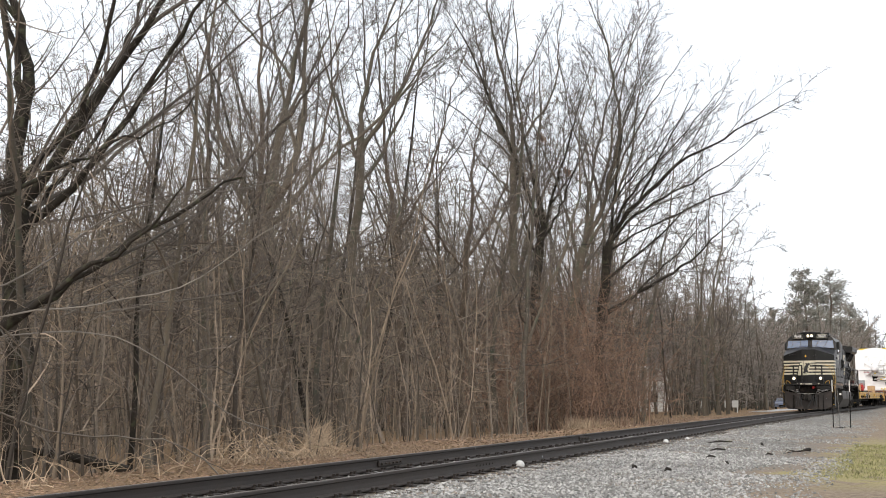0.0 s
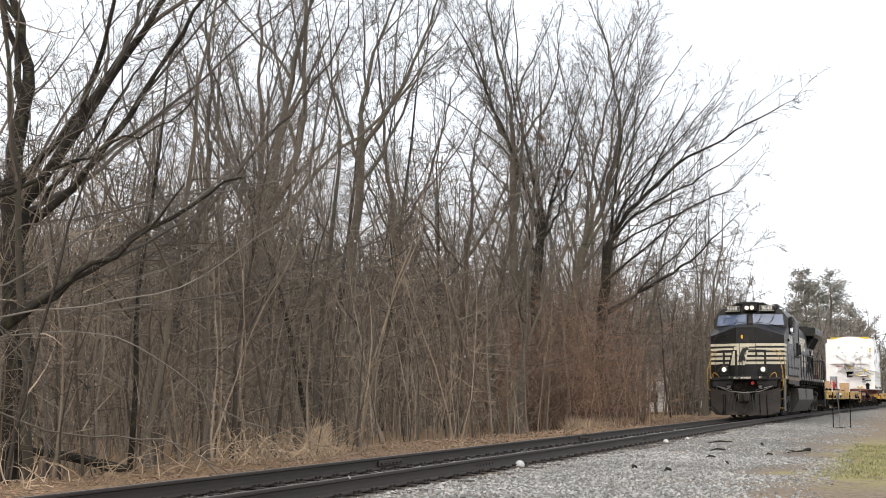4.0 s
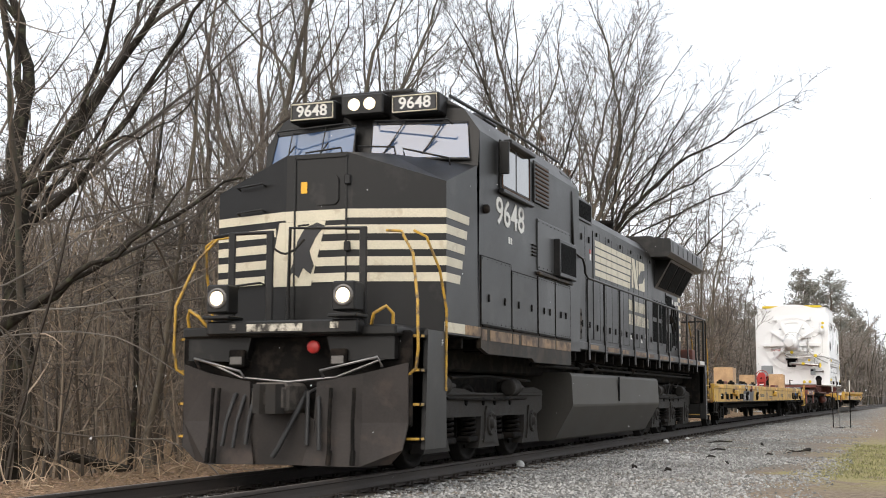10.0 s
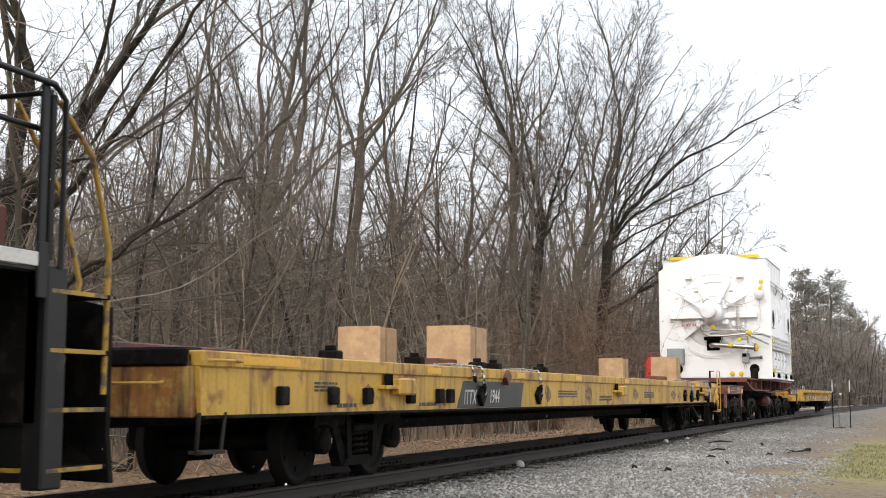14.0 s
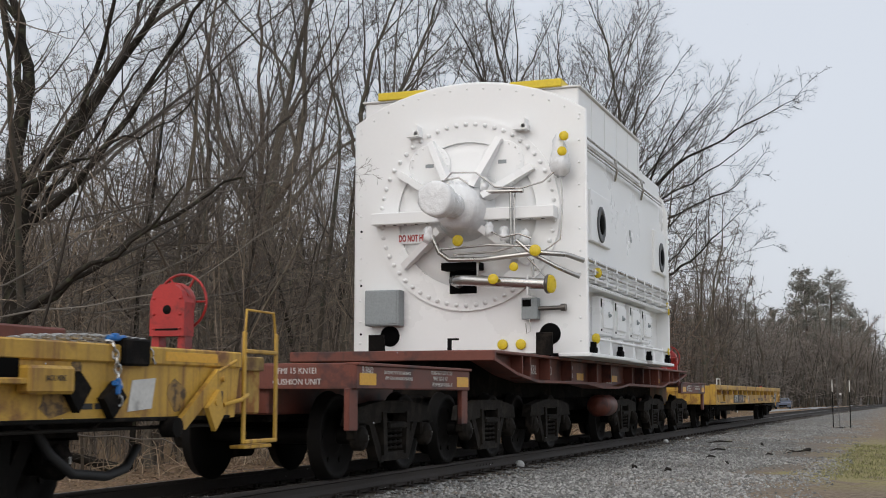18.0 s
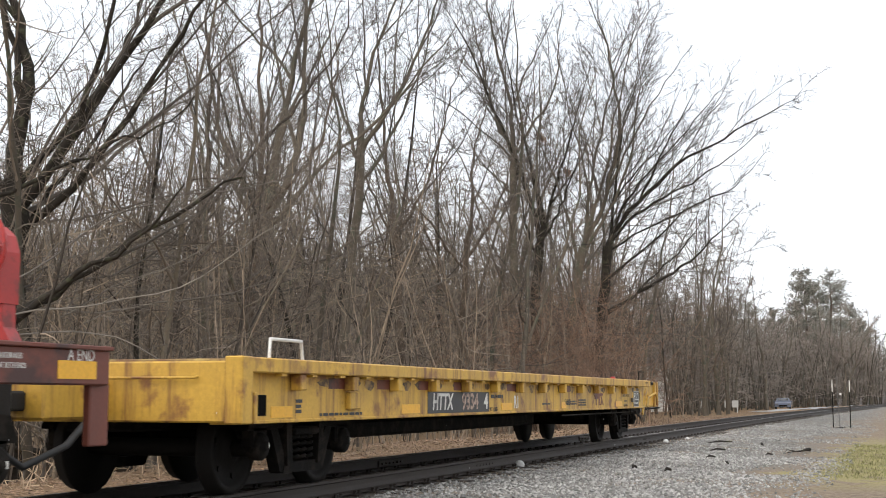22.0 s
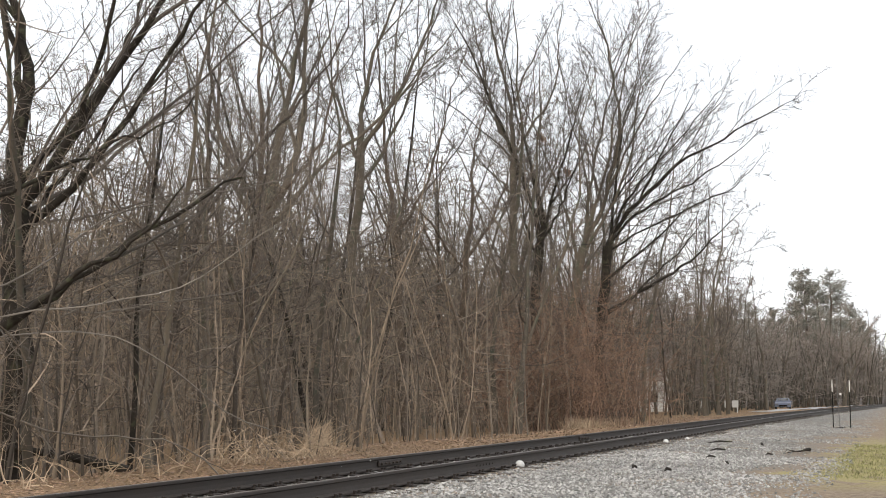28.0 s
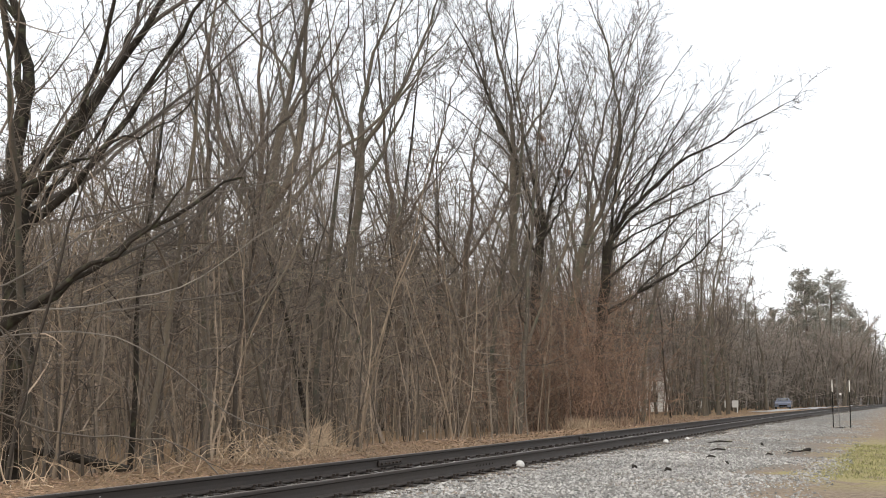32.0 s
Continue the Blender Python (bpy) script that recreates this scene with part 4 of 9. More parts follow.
def pine(seed, h):
    """An evergreen with ragged whorls of needle sprays."""
    r = random.Random(seed)
    w = Wood(seed)
    tp, tr = w.limb(Vector((0, 0, -0.3)), Vector((0, 0, 1)), h, 0.30, 0.04, 8, 0.02)
    vs, fs = [], []
    for k in range(int(h * 8)):
        u = 1.0 - 0.78 * r.random() ** 0.8
        c = tp[min(int(u * 8), 7)].lerp(tp[min(int(u * 8) + 1, 8)], u * 8 % 1)
        a = r.uniform(0, 6.283)
        reach = ((1.0 - u) ** 0.5 * h * 0.24 + 0.8) * r.uniform(0.35, 1.2)
        d = Vector((math.cos(a), math.sin(a), r.uniform(0.0, 0.45))).normalized()
        w.limb(c, d, reach, 0.045, 0.015, 2, 0.05)
        for m in range(int(18 + reach * 12)):
            t = r.uniform(0.25, 1.05)
            q = c + d * reach * t + Vector((r.gauss(0, 0.30 * t), r.gauss(0, 0.30 * t), r.gauss(0.05, 0.30)))
            e1 = Vector((d.x * 0.5 + r.gauss(0, 0.7), d.y * 0.5 + r.gauss(0, 0.7), r.gauss(0.35, 0.4))).normalized() * r.uniform(0.15, 0.38)
            e2 = e1.orthogonal().normalized() * r.uniform(0.04, 0.10)
            i0 = len(vs)
            vs += [q - e1, q + e2, q + e1, q - e2]
            fs.append((i0, i0 + 1, i0 + 2, i0 + 3))
    me = bpy.data.meshes.new("needles")
    me.from_pydata(vs, [], fs)
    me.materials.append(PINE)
    a, b = w.meshes(BARKS[1], TWIG)
    return a, b, me


def build_pines():
    kinds = [pine(300 + i, h) for i, h in enumerate((21, 17, 14))]
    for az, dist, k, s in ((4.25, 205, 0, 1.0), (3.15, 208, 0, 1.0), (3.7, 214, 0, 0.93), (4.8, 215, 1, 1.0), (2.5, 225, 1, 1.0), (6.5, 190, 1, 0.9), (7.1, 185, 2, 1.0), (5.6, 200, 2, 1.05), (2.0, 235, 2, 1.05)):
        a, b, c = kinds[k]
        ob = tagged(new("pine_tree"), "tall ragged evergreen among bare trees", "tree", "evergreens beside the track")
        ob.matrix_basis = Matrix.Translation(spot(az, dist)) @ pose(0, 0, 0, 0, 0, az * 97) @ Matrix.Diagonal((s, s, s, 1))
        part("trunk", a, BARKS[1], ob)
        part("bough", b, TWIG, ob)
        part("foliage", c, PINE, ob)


def build_brush():
    """Slim saplings, whips and briars under the trees."""
    w, wr, wd = Wood(91, 0.0045, 2), Wood(92, 0.005, 2), Wood(93, 0.0045, 2)
    r = w.r
    for i in range(2700):
        az, dist = r.uniform(7, 41.5), 16 + 58 * r.random() ** 1.25
        x, y = dist * math.cos(radians(az)), dist * math.sin(radians(az))
        back = y - track_y(x) - 4.6 - 1.2 * noise.noise(Vector((x * 0.1, 5, 0)))
        if back < 0 or (9.9 < az < 11.0 and dist > 45):
            continue
        p = spot(az, dist)
        red = dist > 26 and noise.noise(Vector((x * 0.09, y * 0.09, 7))) > 0.28
        ww = wr if red else wd if r.random() < 0.4 else w
        ww.gauge = 0.00013 * max(dist, 24)
        if i % 5 < 2:
            # a sapling: straight slim stem, side shoots that rise
            h = r.uniform(2.5, 7.5)
            tp, tr = ww.limb(p, Vector((r.gauss(0, 0.07), r.gauss(0, 0.07), 1)), h, r.uniform(0.014, 0.034), 0.006, 8, 0.09, 0.02)
            ww.sprout(tp, tr, 1, int(h * 2.2), 0.5 + h * 0.16, 0.12, 1.35, 0.0, 0.03, 0.9)
        else:
            h = r.uniform(0.6, 2.6) if back < 3 else r.uniform(0.8, 4.2)
            tp, tr = ww.limb(p, Vector((r.gauss(0, 0.22), r.gauss(0, 0.22), 1)), h, r.uniform(0.006, 0.014), 0.004, 6, 0.13, -0.03)
            ww.sprout(tp, tr, 0, 8, h * 0.32, 0.15, 1.25, 0.0)
    # a tall vine-hung thicket
    wr.gauge = 0.0065
    for i in range(480):
        p = spot(15.2 + r.gauss(0, 2.0), 53 + r.gauss(0, 2.4))
        h = r.uniform(2.0, 7.8)
        tp, tr = wr.limb(p, Vector((r.gauss(0, 0.25), r.gauss(0, 0.25), 1)), h, r.uniform(0.006, 0.015), 0.004, 7, 0.17)
        wr.sprout(tp, tr, 0, 12, 1.3, 0.15, 1.4, -0.02, 0.12)
    for ww, mm, lab in ((wd, TWIG, "dark brown saplings and whips under the trees"), (w, BRUSH, "tangle of thin bare saplings under the trees"), (wr, TWIGR, "russet thicket of briars and vines at the wood's edge")):
        v, f = ww.thin
        me = bpy.data.meshes.new("undergrowth")
        me.from_pydata(v, [], f)
        me.materials.append(mm)
        tagged(new("undergrowth", me), lab, "undergrowth", kind="stuff")


def blades(name, label, mat, rows, seed, kind="grass"):
    """rows: count, x range, offset range behind the track's centre, blade length, width, stiffness."""
    rng = np.random.default_rng(seed)
    vs, fs, k = [], [], 0
    for n_, x0, x1, d0, d1, ln, wd, up in rows:
        for i in range(n_):
            x, d = rng.uniform(x0, x1), rng.uniform(d0, d1)
            y = track_y(x) + d
            z = ground_z(x, y)
            a, le = rng.uniform(0, 6.283), ln * rng.uniform(0.5, 1.3)
            dx, dy = math.cos(a), math.sin(a)
            e = up * rng.uniform(0.3, 1.2)
            hx = le * 0.5
            px, py = -dy * wd, dx * wd
            mx, my, mz = x + dx * hx * (1 - 0.5 * e), y + dy * hx * (1 - 0.5 * e), z + le * 0.6 * e
            tx, ty, tz = x + dx * le * (1 - 0.35 * e), y + dy * le * (1 - 0.35 * e), z + le * 0.75 * e * rng.uniform(0.3, 1.2)
            vs += [(x - px, y - py, z), (x + px, y + py, z), (mx + px * 0.7, my + py * 0.7, mz), (mx - px * 0.7, my - py * 0.7, mz), (tx, ty, tz)]
            fs += [(k, k + 1, k + 2, k + 3), (k + 3, k + 2, k + 4)]
            k += 5
    me = bpy.data.meshes.new(name)
    me.from_pydata(vs, [], fs)
    me.materials.append(mat)
    tagged(new(name, me), label, kind, kind="stuff")


def build_grass():
    blades("dry_grass", "matted dry straw grass on the bank", STRAW,
           [(3200, 12, 36, 1.9, 6.0, 0.24, 0.004, 0.22), (1800, 22, 60, 2.2, 7.5, 0.30, 0.006, 0.4), (1200, 10, 30, 1.0, 2.2, 0.16, 0.003, 0.4), (3200, 10, 48, -1.5, -0.86, 0.11, 0.003, 0.3), (900, 10, 40, -0.66, 0.66, 0.08, 0.003, 0.3)], 3)
    blades("leaf_litter", "brown fallen leaves along the bank", LEAVES,
           [(20000, 10, 32, 1.1, 7.0, 0.07, 0.024, 0.22), (9000, 28, 75, 1.4, 8.0, 0.11, 0.035, 0.3)], 6, "leaves")
    blades("green_grass", "thin early green grass on the soil", GREEN,
           [(5200, 20, 34, -6.35, -5.25, 0.07, 0.005, 0.7)], 8)
    w = Wood(31)
    r = w.r
    for i in range(260):
        d = r.uniform(3.4, 5.2)
        az = radians(r.uniform(24.4, 29.0) if i < 190 else r.uniform(29, 39))
        x = (TRACK_Y + d) / math.tan(az)
        p = Vector((x, track_y(x) + d, ground_z(x, track_y(x) + d)))
        a = r.uniform(0, 6.28)
        w.limb(p, Vector((math.cos(a) * 0.6, math.sin(a) * 0.6, 1)), r.uniform(0.4, 1.3), 0.008, 0.003, 6, 0.18, -0.24)
    v, f = w.thin
    me = bpy.data.meshes.new("bent_canes")
    me.from_pydata(v, [], f)
    me.materials.append(STRAW)
    tagged(new("bent_canes", me), "pale bent dead canes along the bank", "dead stalks", kind="stuff")


build_heroes()
build_woods()
build_far_woods()
build_pines()
build_brush()
build_grass()
# ---- small things beside the track ----
def build_posts():
    for x, y, h, sign in ((50.5, 2.88, 1.75, False), (50.8, 2.28, 1.75, True)):
        t = thing("marker_post", "slim dark steel post with a white tip", "post", "marker posts by the track", Matrix.Translation((x, y, ground_z(x, y))))
        part("post", Build().box(-0.010, -0.010, -0.2, 0.010, 0.010, h, 0.003).box(-0.005, -0.018, 0.0, 0.005, 0.018, h * 0.7, 0.002), GRIME, t)
        part("tip", Build().box(-0.015, -0.015, h - 0.42, 0.015, 0.015, h + 0.01, 0.004), WHITEL, t, "white painted tip")
    t = thing("leaning_pole", "pale thin leaning pole with a small box", "pole", at=Matrix.Translation((50.2, 2.62, ground_z(50.2, 2.62))))
    part("pole", Build().tube([(0, 0, -0.1), (0.05, 0.10, 1.9)], 0.016, 8), CHROME, t)
    part("tag", Build().box(0.0, -0.08, 1.22, 0.02, 0.0, 1.28, 0.006), WHITEL, t)
    t = thing("ground_rod", "dark rod lying by the posts", "rod", at=Matrix.Translation((50.0, 2.5, ground_z(50, 2.5))))
    part("rod", Build().tube([(-0.5, 0.3, 0.03), (0.2, -0.05, 0.04)], 0.012, 6), GRIME, t)


def build_litter():
    r = random.Random(8)
    b = Build()
    pts, rad = [], []
    for i in range(8):
        u = i / 7
        pts.append((-1.1 * (1 - u), 0.36 * (1 - u) + 0.03 * math.sin(9 * u), 0.03 + 0.03 * u))
        rad.append(0.010 + 0.030 * u ** 2.2)
    t = thing("broken_branch", "weathered dark branch lying on the gravel", "branch", at=Matrix.Translation((28.3, 2.1, ground_z(28.3, 2.1))))
    part("limb", b.tube(pts, rad, 9), BARKS[2], t)
    part("twig", Build().tube([(-0.75, 0.25, 0.05), (-0.95, 0.38, 0.09), (-1.1, 0.40, 0.06)], [0.012, 0.009, 0.005], 5), BARKS[2], t)
    for x, y, ln, w in ((31.5, 4.4, 0.8, 0.022), (31.0, 3.35, 0.35, 0.03), (27.2, 3.85, 0.4, 0.02), (20.0, 4.1, 0.14, 0.028), (19.5, 3.5, 0.12, 0.025), (24.5, 3.6, 0.22, 0.022), (22.4, 3.0, 0.15, 0.02), (26.0, 2.7, 0.2, 0.018)):
        t = thing("wood_scrap", "dark splintered scrap of wood on the gravel", "wood scrap", "scraps on the gravel", Matrix.Translation((x, y, ground_z(x, y))) @ pose(0, 0, 0, 0, 0, r.uniform(-50, 10)))
        part("piece", Build().tube([(-ln / 2, 0, 0.02), (0, 0.03, 0.05), (ln / 2, 0, 0.03)], [w * 0.5, w, w * 0.7], 6), BARKS[2], t)
    for x, y, s in ((19.55, 5.82, 0.075), (31.0, 5.6, 0.06), (33.5, 5.5, 0.05)):
        t = thing("white_stone", "pale rounded stone beside the rail", "stone", "pale stones by the rail", Matrix.Translation((x, y, ground_z(x, y) + s * 0.6)))
        st = Build().lathe((0, 0, -s * 0.8), (0, 0, 1), [(0, s * 0.5), (s * 0.3, s * 0.95), (s * 0.8, s * 1.05), (s * 1.3, s * 0.8), (s * 1.6, s * 0.35)], 9)
        part("stone", st, CLAY, t)
    # a fallen trunk on the bank, and bent sheaves of dry grass
    x, y = 17.2, 12.0
    t = thing("fallen_trunk", "dark fallen trunk among the leaves on the bank", "log", at=Matrix.Translation((x, y, ground_z(x, y))))
    part("log", Build().tube([(-0.9, 0.9, 0.42), (-0.2, 0.2, 0.26), (0.45, -0.35, 0.02)], [0.05, 0.075, 0.09], 9), BARKS[2], t)
    for x, y, h, lean in ((23.7, 11.5, 0.95, 0.75), (46.0, 11.6, 0.55, 0.1), (47.4, 11.4, 0.45, 0.0), (49.0, 11.2, 0.5, -0.1), (25.0, 12.1, 0.5, 0.4)):
        w = Wood(int(x * 10))
        for i in range(240):
            a = w.r.uniform(0, 6.28)
            wide = 0.16 if abs(lean) > 0.3 else 0.6
            q = Vector((math.cos(a) * wide * w.r.random(), math.sin(a) * wide * w.r.random(), 0))
            w.limb(q, Vector((lean + w.r.gauss(0, 0.14 + wide * 0.5), -0.3 * lean + w.r.gauss(0, 0.14 + wide * 0.5), 1)), h * w.r.uniform(0.6, 1.15), 0.006, 0.003, 4, 0.05, -0.06)
        vv, ff = w.thin
        me = bpy.data.meshes.new("dry_tussock")
        me.from_pydata(vv, [], ff)
        me.materials.append(STRAW)
        ob = tagged(new("dry_tussock", me), "bent sheaf of tall dry grass at the wood's edge", "grass tussock", "dry tussocks")
        ob.matrix_basis = Matrix.Translation((x, y, ground_z(x, y) - 0.02))


def build_nests():
    for az, dist, z, s in ((15.55, 59.5, 12.9, 0.5), (14.35, 60.5, 11.4, 0.32)):
        p = spot(az, dist)
        w = Wood(int(az * 100))
        for i in range(220):
            d = Vector((w.r.gauss(0, 1), w.r.gauss(0, 1), w.r.gauss(0, 0.6))).normalized()
            w.limb(d * s * 0.5 * w.r.random(), d.orthogonal() + d * 0.4, s * w.r.uniform(0.4, 0.9), 0.012, 0.006, 3, 0.25)
        vv, ff = w.thin
        me = bpy.data.meshes.new("nest")
        me.from_pydata(vv, [], ff)
        me.materials.append(TWIGR)
        ob = tagged(new("nest", me), "ragged dark nest of twigs high in a tree", "nest", "nests in the trees")
        ob.matrix_basis = Matrix.Translation((p.x, p.y, z))


def build_car():
    p = spot(5.3, 150)
    z = ground_z(p.x, p.y)
    t = thing("car", "dark silver hatchback parked on the road beyond the track", "car", at=Matrix.Translation((p.x, p.y, z)) @ pose(0, 0, 0, 0, 0, 4.5) @ Matrix.Diagonal((1, 1, 0.86, 1)))
    paint = material("silver_car_paint", (0.13, 0.15, 0.20), 0.35, 0.4, vary=0.05, bump=0.0)
    prof = [(0.0, 0.3), (0.0, 0.62), (0.18, 0.78), (0.95, 0.92), (1.65, 1.42), (2.1, 1.48), (3.2, 1.45), (3.85, 1.02), (4.15, 0.92), (4.2, 0.35)]
    v, f, n = [], [], len(prof)
    for yy, sc in ((-0.88, 0.0), (-0.80, 1.0), (0.80, 1.0), (0.88, 0.0)):
        for x, zz in prof:
            v.append((x, yy * (0.80 if zz > 1.1 and sc else 1.0), zz if sc or zz < 0.95 else 0.92))
    for i in range(3):
        for j in range(n):
            f.append((i * n + j, i * n + (j + 1) % n, (i + 1) * n + (j + 1) % n, (i + 1) * n + j))
    f += [tuple(range(n)), tuple(range(3 * n, 4 * n))]
    part("body", Build().add(v, f), paint, t)
    part("windscreen", Build().add([(1.0, -0.66, 0.95), (1.0, 0.66, 0.95), (1.62, 0.58, 1.41), (1.62, -0.58, 1.41), (1.02, -0.66, 0.93), (1.02, 0.66, 0.93), (1.66, 0.58, 1.40), (1.66, -0.58, 1.40)], [(0, 1, 2, 3), (4, 5, 6, 7), (0, 1, 5, 4), (1, 2, 6, 5), (2, 3, 7, 6), (3, 0, 4, 7)]), GLASSD, t)
    for s in (-1, 1):
        part("headlight", Build().box(-0.02, s * 0.5, 0.6, 0.06, s * 0.8, 0.72, 0.02), CHROME, t)
        part("mirror", Build().box(1.2, s * 0.86, 0.95, 1.35, s * 1.02, 1.08, 0.03), paint, t)
        for x in (0.75, 3.4):
            w = part("wheel", Build().lathe((x, s * 0.68, 0.31), (0, s, 0), [(0, 0.2), (0, 0.31), (0.18, 0.31), (0.2, 0.28)], 20), RUBBER, t)
            part("hub", Build().lathe((x, s * 0.87, 0.31), (0, s, 0), [(0, 0.2), (0.015, 0.18), (0.015, 0)], 14), CHROME, w)
    part("grille", Build().box(-0.025, -0.45, 0.36, 0.0, 0.45, 0.56, 0.01), GRIME, t)
    # the pale road that it stands on
    road = bpy.data.meshes.new("road")
    vs, fs = [], []
    for i in range(41):
        x = 120 + 4 * i
        y0 = track_y(x) + 4.3 + 1.2 * max(0, (x - 150) / 60)
        for o in (0.0, 2.6, 5.4):
            vs.append((x, y0 + o, ground_z(x, y0 + o) + 0.05))
    for i in range(40):
        for j in range(2):
            k = i * 3 + j
            fs.append((k, k + 1, k + 4, k + 3))
    road.from_pydata(vs, [], fs)
    road.materials.append(material("pale_road", (0.34, 0.34, 0.34), 0.8, vary=0.12, grain=30, patch=0.3, bump=0.1))
    tagged(new("road", road), "pale worn road beside the track", "road", kind="structure")


def build_house():
    x, y = 126.0, 21.9
    z = ground_z(x, y)
    t = thing("house", "white clapboard house seen through the bare trees", "house", at=Matrix.Translation((x, y, z)) @ pose(0, 0, 0, 0, 0, 14))
    part("wall", Build().box(0, 0, -0.6, 7, 11, 4.6, 0.03), material("white_clapboard_paint", (0.80, 0.80, 0.78), 0.6, vary=0.05, grain=20, bump=0.1), t)
    part("roof", Build().prism([(-0.5, 4.5), (7.5, 4.5), (3.5, 7.2)], 1, -0.4, 11.4), material("grey_shingles", (0.11, 0.11, 0.115), 0.9, vary=0.2, grain=20, bump=0.3), t)
    for yy in (1.5, 4.8, 8.2):
        for zz in (0.9, 3.0):
            w = part("window", Build().box(-0.06, yy, zz, 0.02, yy + 1.0, zz + 1.3, 0.01), CLAY, t)
            part("pane", Build().box(-0.07, yy + 0.1, zz + 0.1, -0.055, yy + 0.9, zz + 1.2, 0.004), GLASSD, w)
    for i, (az, dist, ln) in enumerate(((8.6, 118, 0.7), (7.55, 116, 0.6), (7.15, 116, 0.9))):
        p = spot(az, dist)
        t = thing("white_board", "small white board among the trees", "board", "white boards by the wood", Matrix.Translation(p))
        part("panel", Build().box(0, 0, 0.5, 0.08, ln * 0.6, 1.1, 0.01), CLAY, t)
        part("post", Build().box(0.02, 0.05, -0.2, 0.08, 0.12, 0.5, 0.01), CLAY, t)


def build_snow():
    """A light flurry: small flakes that drift down across the view."""
    rng = np.random.default_rng(12)
    k = 7000
    c = np.stack([rng.uniform(1.5, 42, k), rng.uniform(-1, 17, k), rng.uniform(0, 50, k)], 1)
    s = rng.uniform(0.003, 0.0068, k)
    o = np.array([(1, 0, 0), (-0.6, 0.8, 0), (-0.6, -0.8, 0), (0, 0, 0.8), (0, 0, -0.8)])
    v = (c[:, None] + o[None] * s[:, None, None]).reshape(-1, 3)
    f0 = np.array([(0, 1, 3), (1, 2, 3), (2, 0, 3), (1, 0, 4), (2, 1, 4), (0, 2, 4)])
    f = (f0[None] + 5 * np.arange(k)[:, None, None]).reshape(-1, 3)
    me = bpy.data.meshes.new("falling_snow")
    me.from_pydata(v.tolist(), [], f.tolist())
    me.materials.append(SNOWM)
    return tagged(new("falling_snow", me), "sparse white snowflakes drifting down", "snow", kind="stuff")


SNOWM = material("snowflake", (0.85, 0.86, 0.88), 0.6, vary=0.02, bump=0.0)
build_posts()
build_litter()
build_nests()
build_car()
build_house()
SNOW = build_snow()
# ---- rolling stock: x runs back from the front coupler, the near side is at -y, the rail heads are z = 0 ----
FRONT = Matrix(((0, 0, -1, 0), (-1, 0, 0, 0), (0, 1, 0, 0), (0, 0, 0, 1)))
WHEELS = []


def front_at(x, y, z):
    """Pose of writing on a face that looks forward, along -x."""
    return Matrix.Translation((x, y, z)) @ FRONT


def wheelset_mesh(r):
    b = Build()
    for s in (-1, 1):
        b.lathe((0, s * 0.69, 0), (0, s, 0), [(0.0, 0.09), (0.0, r + 0.028), (0.03, r + 0.028), (0.035, r), (0.135, r - 0.006), (0.135, r - 0.07), (0.10, r - 0.085), (0.085, r * 0.45), (0.13, r * 0.33), (0.15, 0.10)], 28)
        for k in range(6):
            a = k * math.pi / 3
            b.cyl((math.cos(a) * r * 0.62, s * 0.775, math.sin(a) * r * 0.62), (math.cos(a) * r * 0.62, s * 0.80, math.sin(a) * r * 0.62), 0.03, 8)
    b.cyl((0, -1.0, 0), (0, 1.0, 0), 0.085, 14)
    return b.mesh("wheelset", WHEELM)


def add_wheels(owner, x0, xs, r, me):
    for x in xs:
        ob = part("wheelset", me, WHEELM, owner, "worn steel wheels on one axle")
        ob.matrix_basis = pose(x - x0, 0, r)
        WHEELS.append((ob, x - x0, r))


def coil(b, x, y, z0, z1, r, turns=4, wire=0.018):
    pts = []
    for i in range(turns * 8 + 1):
        a = i * math.pi / 4
        pts.append((x + r * math.cos(a), y + r * math.sin(a), z0 + (z1 - z0) * i / (turns * 8)))
    b.tube(pts, wire, 5)


def coupler(owner, x, way, z=0.85):
    b = Build()
    b.box(x, -0.075, z - 0.08, x + way * 0.75, 0.075, z + 0.08, 0.02)
    b.prism([(x - way * 0.10, -0.17), (x + way * 0.08, -0.19), (x + way * 0.2, -0.1), (x + way * 0.2, 0.12), (x + way * 0.02, 0.17), (x - way * 0.03, 0.06), (x + way * 0.05, -0.02), (x - way * 0.12, -0.06)], 2, z - 0.16, z + 0.16)
    return part("coupler", b, TRUCKG, owner, "dusty cast steel knuckle coupler")


